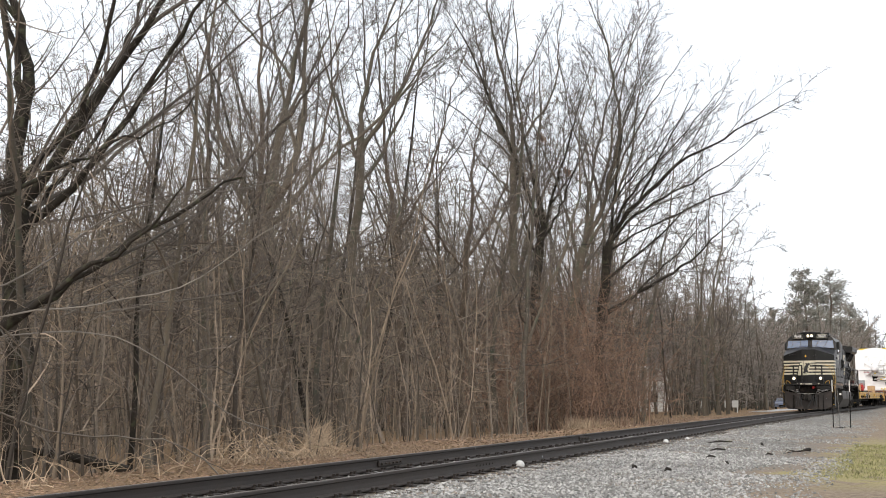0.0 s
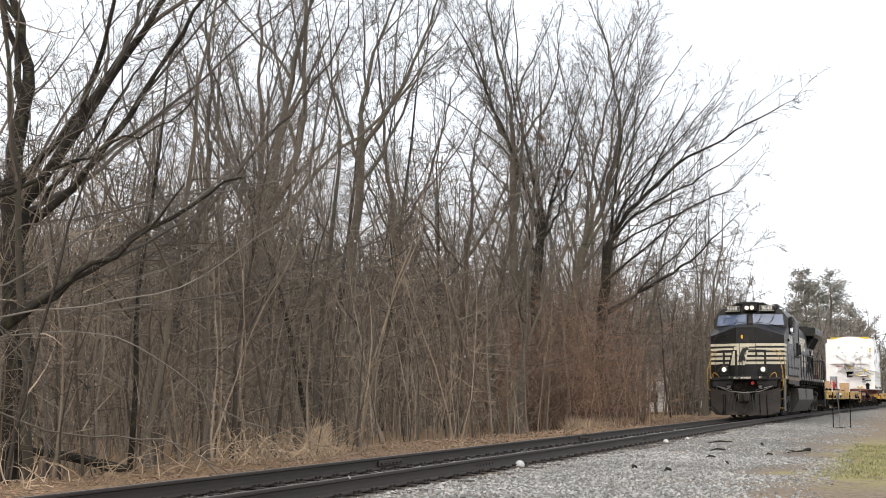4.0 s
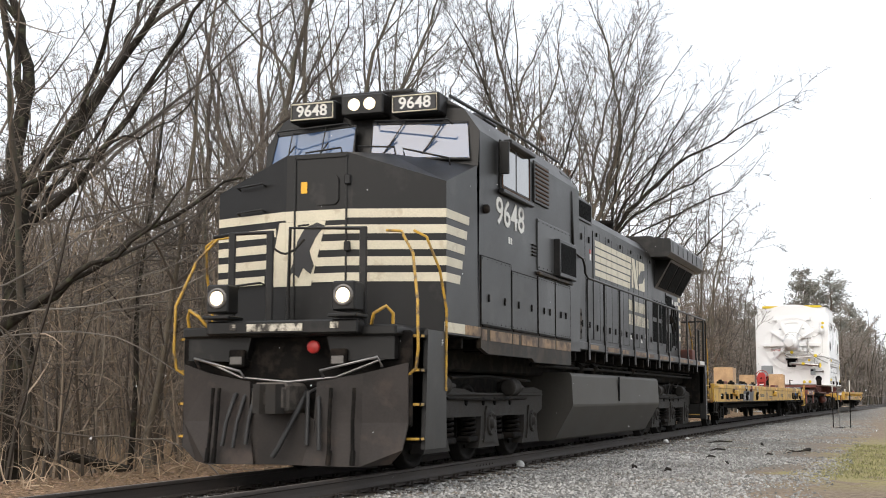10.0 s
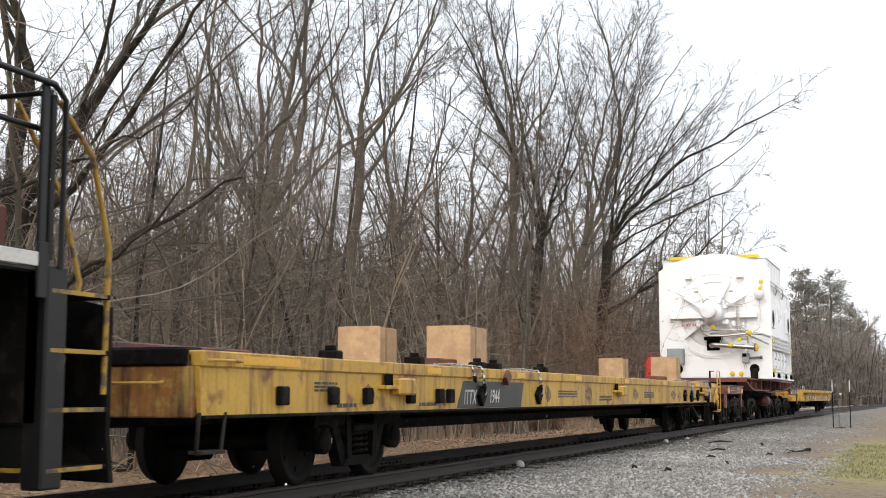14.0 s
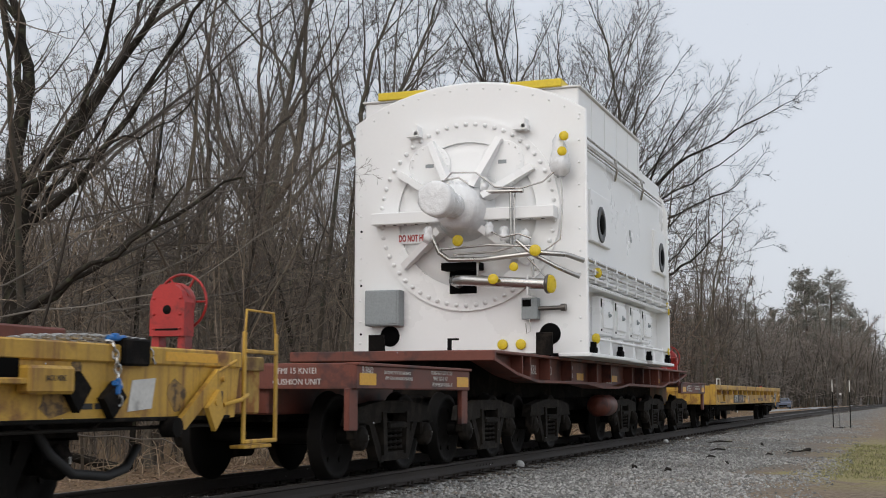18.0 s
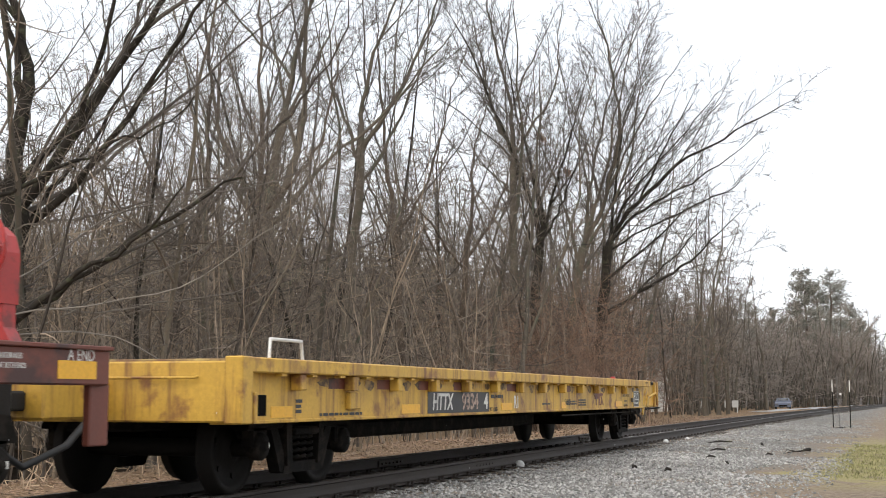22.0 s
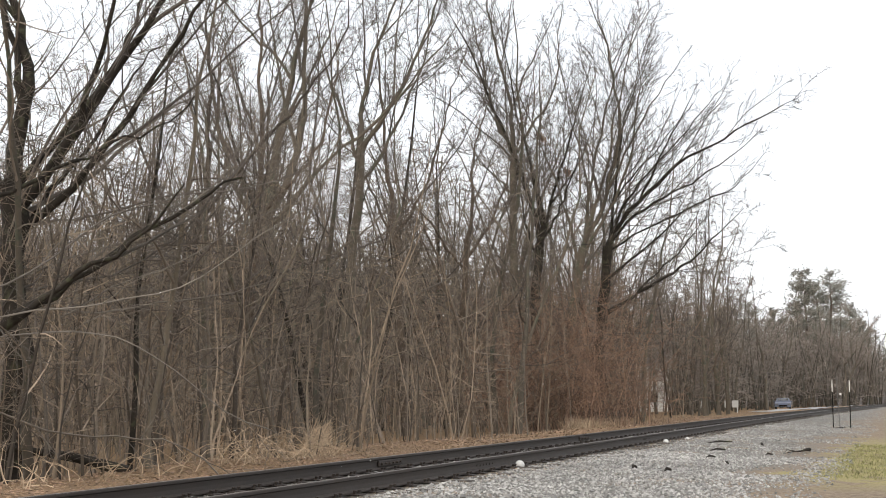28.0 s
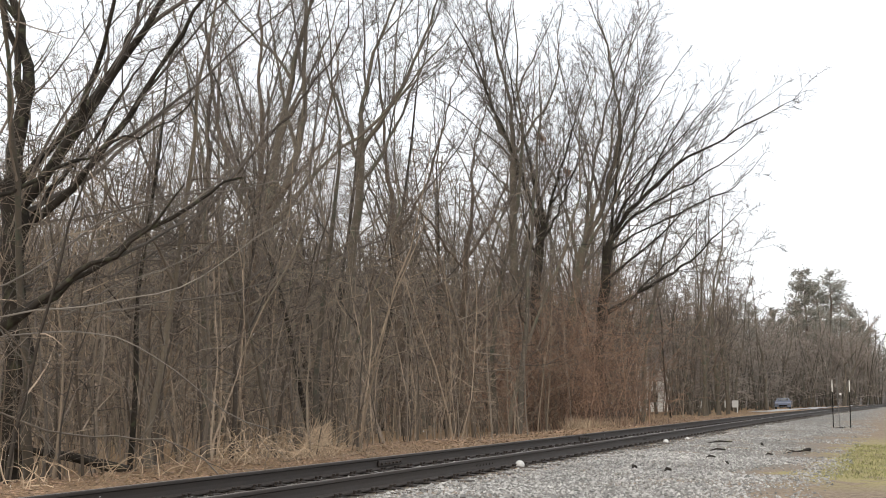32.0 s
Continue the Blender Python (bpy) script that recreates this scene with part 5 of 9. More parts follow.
def loco_truck(owner, axles):
    """A three-axle truck: cast side frames, boxes, springs and dampers."""
    mid = axles[1]
    # Oversized dark box added to close the shadowed gap behind the side frames.
    t = part("truck", Build().box(axles[0] - 0.5, -0.80, 0.52, axles[2] + 0.5, 0.80, 1.20, 0.05), GRIME, owner, "dusty cast three-axle truck")
    for s in (-1, 1):
        y0, y1 = s * 0.98, s * 1.14
        feet = []
        for a in axles:
            feet += [(a - 0.34, 0.62), (a - 0.37, 0.36), (a - 0.47, 0.20), (a + 0.47, 0.20), (a + 0.37, 0.36), (a + 0.34, 0.62)]
        poly = [(axles[0] - 0.66, 0.98), (axles[0] - 0.66, 0.70)] + feet + [(axles[2] + 0.66, 0.70), (axles[2] + 0.66, 0.98), (axles[2] + 0.2, 1.03), (mid + 1.0, 0.98), (mid + 0.7, 0.94), (mid - 0.7, 0.94), (mid - 1.0, 0.98), (axles[0] - 0.2, 1.03)]
        part("frame_rib", Build().box(axles[0] - 0.6, y1 - s * 0.004, 0.90, axles[2] + 0.6, y1 + s * 0.03, 0.935, 0.01), TRUCKG, t)
        part("side_frame", Build().prism(poly, 1, y0, y1), TRUCKG, t)
        for x in axles:
            b = Build()
            b.prism([(x - 0.15, 0.76), (x - 0.20, 0.66), (x - 0.22, 0.42), (x - 0.28, 0.27), (x + 0.28, 0.27), (x + 0.22, 0.42), (x + 0.20, 0.66), (x + 0.15, 0.76)], 1, s * 1.13, s * 1.165)
            b.lathe((x, s * 1.15, 0.52), (0, s, 0), [(0, 0.17), (0.04, 0.165), (0.05, 0.14), (0.03, 0.12), (0.03, 0.07), (0.07, 0.06), (0.075, 0.0)], 18)
            for k in range(4):
                a = math.pi / 4 + k * math.pi / 2
                b.cyl((x + 0.15 * math.cos(a), s * 1.18, 0.52 + 0.15 * math.sin(a)), (x + 0.15 * math.cos(a), s * 1.205, 0.52 + 0.15 * math.sin(a)), 0.016, 6)
            part("axle_box", b, TRUCKG, t)
        for x in (axles[0] + 0.60, mid - 0.58, mid + 0.58, axles[2] - 0.60):
            b = Build()
            coil(b, x, s * 1.03, 0.36, 0.62, 0.10, 4, 0.022)
            b.box(x - 0.20, s * 0.92, 0.28, x + 0.20, s * 1.12, 0.36, 0.02)
            part("spring", b, GRIME, t)
        for x in (axles[0] - 0.05, mid + 0.9):
            b = Build()
            b.lathe((x - 0.3, s * 1.22, 1.02), (1, 0, 0), [(0, 0.05), (0.0, 0.105), (0.03, 0.125), (0.05, 0.115), (0.30, 0.115), (0.33, 0.125), (0.36, 0.10), (0.40, 0.045), (0.75, 0.03)], 18)
            b.box(x - 0.25, s * 1.05, 0.92, x + 0.1, s * 1.2, 1.1, 0.02)
            part("brake_cylinder", b, TRUCKG, t)
        b = Build()
        b.tube([(axles[0] + 0.4, s * 1.18, 1.12), (mid - 0.3, s * 1.2, 1.16), (mid + 0.6, s * 1.2, 1.14), (axles[2] - 0.2, s * 1.18, 1.12)], 0.022, 7)
        b.tube([(axles[0] + 0.3, s * 1.16, 0.86), (mid, s * 1.18, 0.84), (axles[2] - 0.3, s * 1.16, 0.86)], 0.018, 6)
        part("brake_rod", b, GRIME, t)
        b = Build()
        for x in (mid - 0.98, mid - 0.25, mid + 0.25, mid + 0.98):
            b.lathe((x, s * 1.14, 0.82), (0, s, 0), [(0, 0.055), (0.012, 0.055), (0.012, 0.0)], 14)
        part("frame_hole", b, HOLEM, t)
    return t


def bar_on(b, p, q, z0, z1, out=0.005):
    """An upright strip from p to q (x, y) between two heights, a few millimetres proud of its wall."""
    d = Vector((q[0] - p[0], q[1] - p[1], 0)).normalized()
    n = Vector((d.y, -d.x, 0))
    if n.x > 0.2 or (abs(n.x) < 0.2 and n.y > 0):
        n = -n
    a, c = Vector((p[0], p[1], 0)) + n * 0.0005, Vector((q[0], q[1], 0)) + n * 0.0005
    v = []
    for o in (0, out):
        for pt, z in ((a, z0), (c, z0), (c, z1), (a, z1)):
            w = pt + n * o
            v.append((w.x, w.y, z))
    b.add(v, [(0, 1, 2, 3), (4, 5, 6, 7), (0, 1, 5, 4), (1, 2, 6, 5), (2, 3, 7, 6), (3, 0, 4, 7)])


def build_loco():
    L = thing("locomotive", "black six-axle diesel locomotive with cream nose stripes, lit headlights", "locomotive")
    W = 1.53
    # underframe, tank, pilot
    part("underframe", Build().box(1.3, -0.95, 1.22, 21.7, 0.95, 1.66, 0.03), GRIME, L, "black oily underframe, its colour deepened for shade")
    b = Build()
    for i in range(28):
        x = 1.6 + i * 0.72
        b.box(x, -1.42, 1.48, x + 0.08, 1.42, 1.66, 0.01)
    part("outrigger", b, GRIME, L)
    b = Build().box(7.35, -W, 1.66, 21.55, W, 1.80, 0.015)
    part("walkway", b, BLACK, L)
    prof = [(-1.36, 1.28), (-1.41, 1.265), (-1.44, 1.22), (-1.46, 0.76), (-1.45, 0.72), (-1.15, 0.20), (-1.08, 0.17), (1.08, 0.17), (1.15, 0.20), (1.45, 0.72), (1.46, 0.76), (1.44, 1.22), (1.41, 1.265), (1.36, 1.28)]
    tank = part("fuel_tank", Build().prism(prof, 0, 7.75, 15.3), TANKG, L, "dusty grey fuel tank")
    b = Build()
    for x in (11.25,):
        b.box(x - 0.035, -1.475, 0.80, x + 0.035, -1.455, 1.26, 0.005)
    part("sight_glass_slot", b, HOLEM, tank)
    b = Build()
    for x in (8.9, 9.9, 13.2):
        b.cyl((x, -1.2, 1.22), (x, -1.32, 1.44), 0.07, 12)
    b.cyl((10.2, -1.15, 1.25), (10.2, -1.15, 1.5), 0.1, 12)
    part("filler_neck", b, GRIME, tank)
    b = Build()
    for k in range(7):
        x = 8.3 + k * 1.1
        b.tube([(x, -1.1, 1.58), (x + 0.35, -1.2, 1.42), (x + 0.7, -1.15, 1.40), (x + 1.0, -1.1, 1.58)], 0.03, 6)
    b.tube([(6.0, -1.25, 1.36), (10.0, -1.3, 1.36), (16.0, -1.3, 1.36), (21.0, -1.25, 1.36)], 0.028, 7)
    b.tube([(6.0, -1.2, 1.44), (10.0, -1.22, 1.45), (16.0, -1.22, 1.44), (21.0, -1.2, 1.44)], 0.02, 6)
    part("air_pipe", b, GRIME, L)
    b = Build()
    for x, ln, sag in ((17.2, 0.7, 0.30), (18.3, 0.8, 0.12)):
        b.tube([(x + ln * i / 16, -1.24, 1.22 - sag * math.sin(math.pi * i / 16) + 0.006 * (i % 2)) for i in range(17)], 0.012, 5)
    part("hanging_chain", b, TRUCKG, L)
    # the plow and the front plate
    P = part("plow", Build(), PLOWM, L, "scuffed steel snow plow with rusty smears")
    b = Build()
    for s in (-1, 1):
        top = [(0.30, s * 0.42, 1.05), (0.36, s * 0.95, 1.14), (0.52, s * 1.42, 1.26)]
        low = [(0.18, s * 0.30, 0.13), (0.26, s * 0.95, 0.12), (0.50, s * 1.22, 0.14)]
        mid = [(0.26, s * 0.40, 0.6), (0.34, s * 0.95, 0.6), (0.54, s * 1.42, 0.6)]
        lowc = [(0.46, s * 1.38, 0.30)]
        rows = [top, mid, low]
        v = [q for r_ in rows for q in r_] + lowc
        v += [(q[0] + 0.03, q[1], q[2]) for q in v]
        f = []
        for i in range(2):
            for j in range(2):
                a = i * 3 + j
                f.append((a, a + 1, a + 4, a + 3) if not (i == 1 and j == 1) else (a, a + 1, 9, a + 4, a + 3))
        n0 = 10
        f2 = [tuple(k + n0 for k in q[::-1]) for q in f]
        rim = [0, 1, 2, 5, 9, 8, 7, 6, 3]
        f3 = [(rim[i], rim[(i + 1) % 9], rim[(i + 1) % 9] + n0, rim[i] + n0) for i in range(9)]
        b.add(v, f + f2 + f3)
    b.prism([(-0.42, 0.13), (0.42, 0.13), (0.42, 0.62), (0.30, 0.70), (-0.30, 0.70), (-0.42, 0.62)], 0, 0.24, 0.27)
    P.data = b.mesh("plow", PLOWM)
    b = Build()
    for y in (-0.9, -0.62, 0.86, 0.78):
        b.tube([(0.24, y, 0.98), (0.20, y, 0.6), (0.17, y * 1.02, 0.2)], 0.022, 6)
        b.tube([(0.18, y * 1.02, 0.3), (0.15, y * 1.02, 0.14)], 0.03, 6)
    part("brace", b, GRIME, P)
    for s in (-1, 1):
        b = Build().tube([(0.30, s * 0.50, 1.10), (0.20, s * 0.50, 1.17), (0.30, s * 1.15, 1.32), (0.42, s * 1.15, 1.22)], 0.016, 6)
        part("grab_iron", b, STEEL, P)
    part("pilot_plate", Build().box(0.55, -1.45, 0.55, 0.62, 1.45, 1.62, 0.02), GRIME, L, "black pilot plate behind the plow")
    coupler(L, -0.12, 1, 0.86)
    part("coupler_pocket", Build().box(0.02, -0.20, 0.70, 0.52, 0.24, 1.04, 0.04).box(-0.14, -0.20, 0.72, 0.03, -0.02, 1.02, 0.05).box(-0.10, 0.02, 0.76, 0.03, 0.20, 0.98, 0.05), DUSTC, L, "brown cast coupler pocket")
    b = Build()
    for y, d in ((-0.32, 0), (-0.45, 0.05), (0.34, 0), (0.48, 0.04), (0.6, 0.02)):
        b.tube([(0.55, y, 0.98), (0.28, y, 0.92 - d), (0.20, y * 1.1, 0.62 - d), (0.16, y * 1.15, 0.35 - d)], 0.025, 7)
    b.tube([(0.5, -0.2, 0.95), (0.22, -0.26, 0.80), (0.10, -0.05, 0.32), (0.10, 0.02, 0.22)], 0.03, 8)
    part("air_hose", b, RUBBER, L)
    b = Build().tube([(0.45, -1.2, 1.32), (0.42, -0.6, 1.10), (0.42, 0.0, 1.05), (0.42, 0.6, 1.10), (0.45, 1.2, 1.34)], 0.016, 6)
    part("uncoupling_lever", b, STEEL, L)
    b = Build().box(0.35, -1.35, 1.56, 1.4, 1.35, 1.68, 0.02)
    b.box(0.20, -0.95, 1.58, 0.40, 0.95, 1.74, 0.02)
    b.prism([(-1.3, 1.30), (-0.55, 1.28), (-0.48, 1.56), (-1.3, 1.56)], 0, 0.42, 0.60)
    b.prism([(1.3, 1.30), (0.55, 1.28), (0.48, 1.56), (1.3, 1.56)], 0, 0.42, 0.60)
    part("front_platform", b, BLACK, L)
    b = Build().box(0.19, -0.28, 1.615, 0.20, 0.42, 1.70, 0.002)
    b.box(0.19, -0.72, 1.64, 0.20, -0.62, 1.71, 0.002)
    b.box(0.19, 0.56, 1.63, 0.20, 0.64, 1.70, 0.002)
    part("worn_white_edge", b, FLAKE, L, "flaking white paint on the platform edge")
    part("red_cap", Build().lathe((0.40, -0.33, 1.44), (-1, 0, 0), [(0, 0.075), (0.03, 0.075), (0.04, 0.065), (0.04, 0.0)], 18), REDP, L, "faded red round cap")
    for s in (-1, 1):
        b = Build().box(0.36, s * 0.64 - 0.1, 1.22, 0.52, s * 0.64 + 0.1, 1.42, 0.015)
        st = part("socket_box", b, GRIME, L)
        part("plate", Build().box(0.35, s * 0.64 - 0.075, 1.25, 0.36, s * 0.64 + 0.075, 1.34, 0.003), CHROME, st)
        d = part("ditch_light", Build().box(0.16, s * 0.79 - 0.14, 1.83, 0.42, s * 0.79 + 0.14, 2.16, 0.02).box(0.12, s * 0.79 - 0.17, 1.76, 0.48, s * 0.79 + 0.17, 1.80, 0.01), BLACK, L, "lit round ditch light in a black box")
        part("lamp", Build().lathe((0.165, s * 0.79, 2.0), (-1, 0, 0), [(0, 0.085), (0.012, 0.085), (0.022, 0.05), (0.026, 0.0)], 20), LAMPG, d)
        part("lamp_rim", Build().lathe((0.165, s * 0.79, 2.0), (-1, 0, 0), [(0, 0.125), (0.018, 0.12), (0.018, 0.085), (0.0, 0.085)], 20), CHROME, d)
    # step wells and yellow rails at both ends
    for xa, xb, end in ((0.62, 1.42, 0), (21.55, 22.2, 1)):
        for s in (-1, 1):
            b = Build().box(xb - 0.03 if end == 0 else xa, s * 1.02, 0.34, xb if end == 0 else xa + 0.03, s * 1.52, 1.66, 0.008)
            b.box(xa, s * 1.00, 0.34, xb, s * 1.04, 1.66, 0.008)
            st = part("step_well", b, BLACK, L)
            if end == 0:
                part("side_plate", Build().prism([(xa + 0.10, 0.30), (xb, 0.30), (xb, 1.64), (xa + 0.20, 1.64)], 1, s * 1.50, s * 1.55), BLACK, st)
            for k in range(4):
                z = 0.40 + k * 0.38
                tr_ = part("step", Build().box(xa, s * 1.04, z, xb, s * 1.54, z + 0.035, 0.006), GRIME, st)
                part("step_edge", Build().box(xa - 0.006, s * 1.08, z + 0.004, xa, s * 1.52, z + 0.034, 0.002).box(xa, s * 1.54, z + 0.004, xa + (0.09 if end == 0 else 0.6), s * 1.545, z + 0.034, 0.002), YELLOWH, st)
            x = xa + 0.02 if end == 0 else xb
            b = Build()
            if end == 0:
                b.tube([(0.58, s * 1.38, 1.10), (0.52, s * 1.52, 1.20), (0.50, s * 1.55, 1.42), (0.50, s * 1.54, 1.95), (0.72, s * 1.40, 2.50), (0.86, s * 1.2, 2.78), (0.90, s * 1.0, 2.80)], 0.017, 8)
                part("front_handrail", b, YELLOWH, L, "scuffed yellow tubular handrail")
                b = Build().tube([(1.40, s * 1.55, 0.95), (1.40, s * 1.56, 1.9), (1.22, s * 1.54, 2.35), (1.02, s * 1.45, 2.72), (1.0, s * 1.3, 2.80)], 0.017, 8)
                part("front_handrail", b, YELLOWH, L)
                b = Build().tube([(0.40, s * 1.02, 1.66), (0.30, s * 1.10, 1.80), (0.32, s * 1.24, 1.88), (0.38, s * 1.30, 1.80), (0.42, s * 1.28, 1.58)], 0.02, 7)
                part("grab_iron", b, YELLOWH, L)
            else:
                b.tube([(22.2, s * 1.5, 0.9), (22.22, s * 1.5, 1.9), (22.0, s * 1.5, 2.5), (21.62, s * 1.5, 2.8)], 0.02, 8)
                part("rear_handrail", b, YELLOWH, L, "scuffed yellow tubular handrail")
                b = Build().tube([(22.25, s * 1.1, 1.0), (22.45, s * 1.1, 1.7), (22.2, s * 1.1, 2.3), (21.7, s * 1.1, 2.85)], 0.02, 8)
                part("rear_handrail", b, YELLOWH, L)
                part("grab_iron", Build().tube([(22.25, s * 0.9, 1.35), (22.42, s * 0.9, 1.45), (22.42, s * 0.9, 1.62), (22.3, s * 0.9, 1.68)], 0.016, 7), CREAM, L)
    # nose
    plan = [(1.47, -W), (1.10, -0.40), (1.10, 0.40), (1.47, W)]
    tops = [3.44, 3.80, 3.80, 3.44]
    back = [(2.62, -W, 3.82), (2.46, -0.40, 4.02), (2.46, 0.40, 4.02), (2.62, W, 3.82)]
    v = [(x, y, 1.62) for x, y in plan] + [(x, y, z) for (x, y), z in zip(plan, tops)] + [(2.66, -W, 1.62), (2.66, W, 1.62)] + back
    f = [(0, 1, 5, 4), (1, 2, 6, 5), (2, 3, 7, 6), (0, 4, 10, 8), (3, 9, 13, 7), (4, 5, 11, 10), (5, 6, 12, 11), (6, 7, 13, 12), (0, 8, 9, 3, 2, 1), (8, 10, 11, 12, 13, 9)]
    nose = part("nose", Build().add(v, f), BLACK, L, "black nose with cream stripes and a front door")
    b = Build()
    n_st = 5
    for k in range(n_st):
        z1 = 3.11 - 0.191 * k
        z0 = z1 - 0.106
        cut = 0.50 + 0.06 * k if k else 0.30
        for s in (-1, 1):
            edge = (1.47, s * W)
            p_in = (1.10 + (1.47 - 1.10) * max(0, (cut - 0.40) / (W - 0.40)), s * cut)
            if cut < 0.40:
                p_in = (1.10, s * 0.40)
            if s < 0 and k:
                # the bars on this side run in over the flat of the nose to a slanted end
                y_in = 0.05 - 0.244 * (z0 - 2.2)
                bar_on(b, (1.10, -0.398), (1.10, y_in), z0, z1)
                p_in = (1.10, -0.40)
            bar_on(b, p_in, edge, z0, z1)
            ln = 0.84 - 0.085 * k
            v = [(1.47, s * (W + 0.005), z0), (1.47 + ln - 0.02, s * (W + 0.005), z0), (1.47 + ln, s * (W + 0.005), z1), (1.47, s * (W + 0.005), z1)]
            v += [(q[0], s * W, q[2]) for q in v]
            b.add(v, [(0, 1, 2, 3), (4, 5, 6, 7), (0, 1, 5, 4), (1, 2, 6, 5), (2, 3, 7, 6), (3, 0, 4, 7)])
    bar_on(b, (1.10, -0.40), (1.10, 0.40), 2.98, 3.11)
    part("stripe", b, CREAM, nose, "cream paint stripes")
    b = Build()
    b.prism([(0.40, 2.20), (0.06, 2.20), (-0.13, 2.978), (0.40, 2.978)], 0, 1.0945, 1.0995)
    v = [(1.10, 0.402, 2.20), (1.10 + 0.09, 0.68, 2.20), (1.10 + 0.03, 0.50, 2.978), (1.10, 0.402, 2.978)]
    b.add(v + [(q[0] - 0.006, q[1], q[2]) for q in v], [(0, 1, 2, 3), (4, 5, 6, 7), (0, 1, 5, 4), (1, 2, 6, 5), (2, 3, 7, 6), (3, 0, 4, 7)])
    part("emblem_panel", b, CREAM, nose, "cream square emblem panel")
    b = Build()
    b.prism([(0.36, 2.30), (0.30, 2.36), (0.22, 2.30), (0.16, 2.42), (0.06, 2.34), (0.02, 2.44), (0.08, 2.62), (0.0, 2.78), (-0.12, 2.92), (-0.02, 2.96), (0.14, 2.90), (0.24, 2.74), (0.28, 2.52)], 0, 1.086, 1.094)
    part("emblem", b, DECALK, nose, "dark slanting emblem shape")
    b = Build()
    b.box(1.075, -0.42, 1.70, 1.095, 0.30, 1.715, 0.003)
    for y in (-0.40, 0.28):
        b.box(1.083, y - 0.012, 1.70, 1.095, y + 0.012, 3.78, 0.003)
    b.box(1.083, -0.42, 3.74, 1.095, 0.30, 3.765, 0.003)
    door = part("nose_door", b, BLACK, nose)
    part("door_window", Build().prism([(-0.30, 3.22), (-0.26, 3.17), (-0.02, 3.17), (0.02, 3.22), (0.02, 3.48), (-0.02, 3.53), (-0.26, 3.53), (-0.30, 3.48)], 0, 1.078, 1.092), BLACK, nose, "small dark door window")
    part("yellow_notice", Build().box(1.088, 0.12, 3.32, 1.096, 0.20, 3.46, 0.002), YDECAL, nose)
    b = Build()
    for z in (1.9, 2.6, 3.4):
        b.box(1.06, -0.46, z, 1.10, -0.38, z + 0.12, 0.01)
    b.tube([(1.08, 0.22, 2.92), (1.03, 0.2, 2.92), (1.03, 0.06, 2.93)], 0.012, 6)
    part("hinge", b, BLACK, nose)
    b = Build()
    for z in (3.62, 3.30, 2.4):
        for s in (1,):
            b.tube([(1.22, 0.75, z - 0.16), (1.13, 0.75, z - 0.14), (1.24, 1.15, z - 0.16), (1.32, 1.15, z - 0.18)], 0.014, 6)
    part("grab_iron", b, BLACK, nose)
    # rails in front of the nose, with posts and a chain
    b = Build()
    for y in (-0.83, 0.36, 0.86, -0.10, 0.14):
        if abs(y) > 0.3:
            b.box(0.60, y - 0.045, 1.68, 0.64, y + 0.045, 2.82, 0.01)
    part("rail_post", b, BLACK, L)
    b = Build()
    b.tube([(0.62, -0.83, 2.80), (0.62, 0.10, 2.84), (0.62, 0.12, 1.75)], 0.022, 8)
    b.tube([(0.62, 0.36, 2.80), (0.62, 0.86, 2.80), (0.70, 1.15, 2.78)], 0.022, 8)
    part("nose_rail", b, BLACK, L)
    b = Build().tube([(0.62, 0.40 - 0.06 * i, 2.70 - 0.16 * math.sin(math.pi * i / 8)) for i in range(9)], 0.014, 5)
    part("safety_chain", b, TRUCKG, L)
    # cab
    sec = [(-W, 1.62), (-W, 4.30), (-1.30, 4.62), (-1.02, 4.78), (-0.5, 4.90), (0.5, 4.90), (1.02, 4.78), (1.30, 4.62), (W, 4.30), (W, 1.62)]

    def cab_x(z):
        return 2.44 + max(0, z - 3.9) * 0.22
    def swept(y):
        return max(0.0, abs(y) - 0.1) * 0.15
    v = [(2.66 if z < 3.8 else cab_x(z) + swept(y), y, z) for y, z in sec] + [(8.0, y, z) for y, z in sec]
    n = len(sec)
    v += [(2.66, -W, 3.80), (2.60, 0, 3.95), (2.66, W, 3.80)]
    f = [(i, i + 1, n + i + 1, n + i) for i in range(n - 1)] + [tuple(range(n, 2 * n)), (n - 1, n, 0, n - 1)[0:3]]
    f = [q for q in f if len(set(q)) > 2]
    f.append((1, 2, 3, 4, 5, 6, 7, 8, 2 * n + 2, 2 * n + 1, 2 * n))
    cab = part("cab", Build().add(v, f), BLACK, L, "black crew cab with a road number")
    b = Build()
    for s in (-1, 1):
        b.tube([(2.75, s * 1.12, 4.79), (5.2, s * 1.2, 4.80), (8.0, s * 1.2, 4.80)], 0.025, 6)
        b.box(4.6, s * 0.85 - 0.15, 4.83, 5.2, s * 0.85 + 0.15, 4.98, 0.04)
    b.box(2.75, -0.6, 4.88, 7.8, 0.6, 4.94, 0.03)
    part("cab_roof", b, BLACK, cab)
    for s, nm in ((-1, "a"), (1, "b")):
        ya, yb = (s * 0.12, s * 1.43)
        z0, z1 = 3.95, 4.44
        x0, x1 = cab_x(z0) - 0.012, cab_x(z1) - 0.012
        g = Build()
        vv = [(x0, ya, z0 + 0.02), (x0 + swept(yb), yb, z0 - 0.03), (x1 + swept(yb), yb - s * 0.06, z1 - 0.02), (x1, ya, z1)]
        g.add(vv + [(q[0] + 0.01, q[1], q[2]) for q in vv], [(0, 1, 2, 3), (4, 5, 6, 7), (0, 1, 5, 4), (1, 2, 6, 5), (2, 3, 7, 6), (3, 0, 4, 7)])
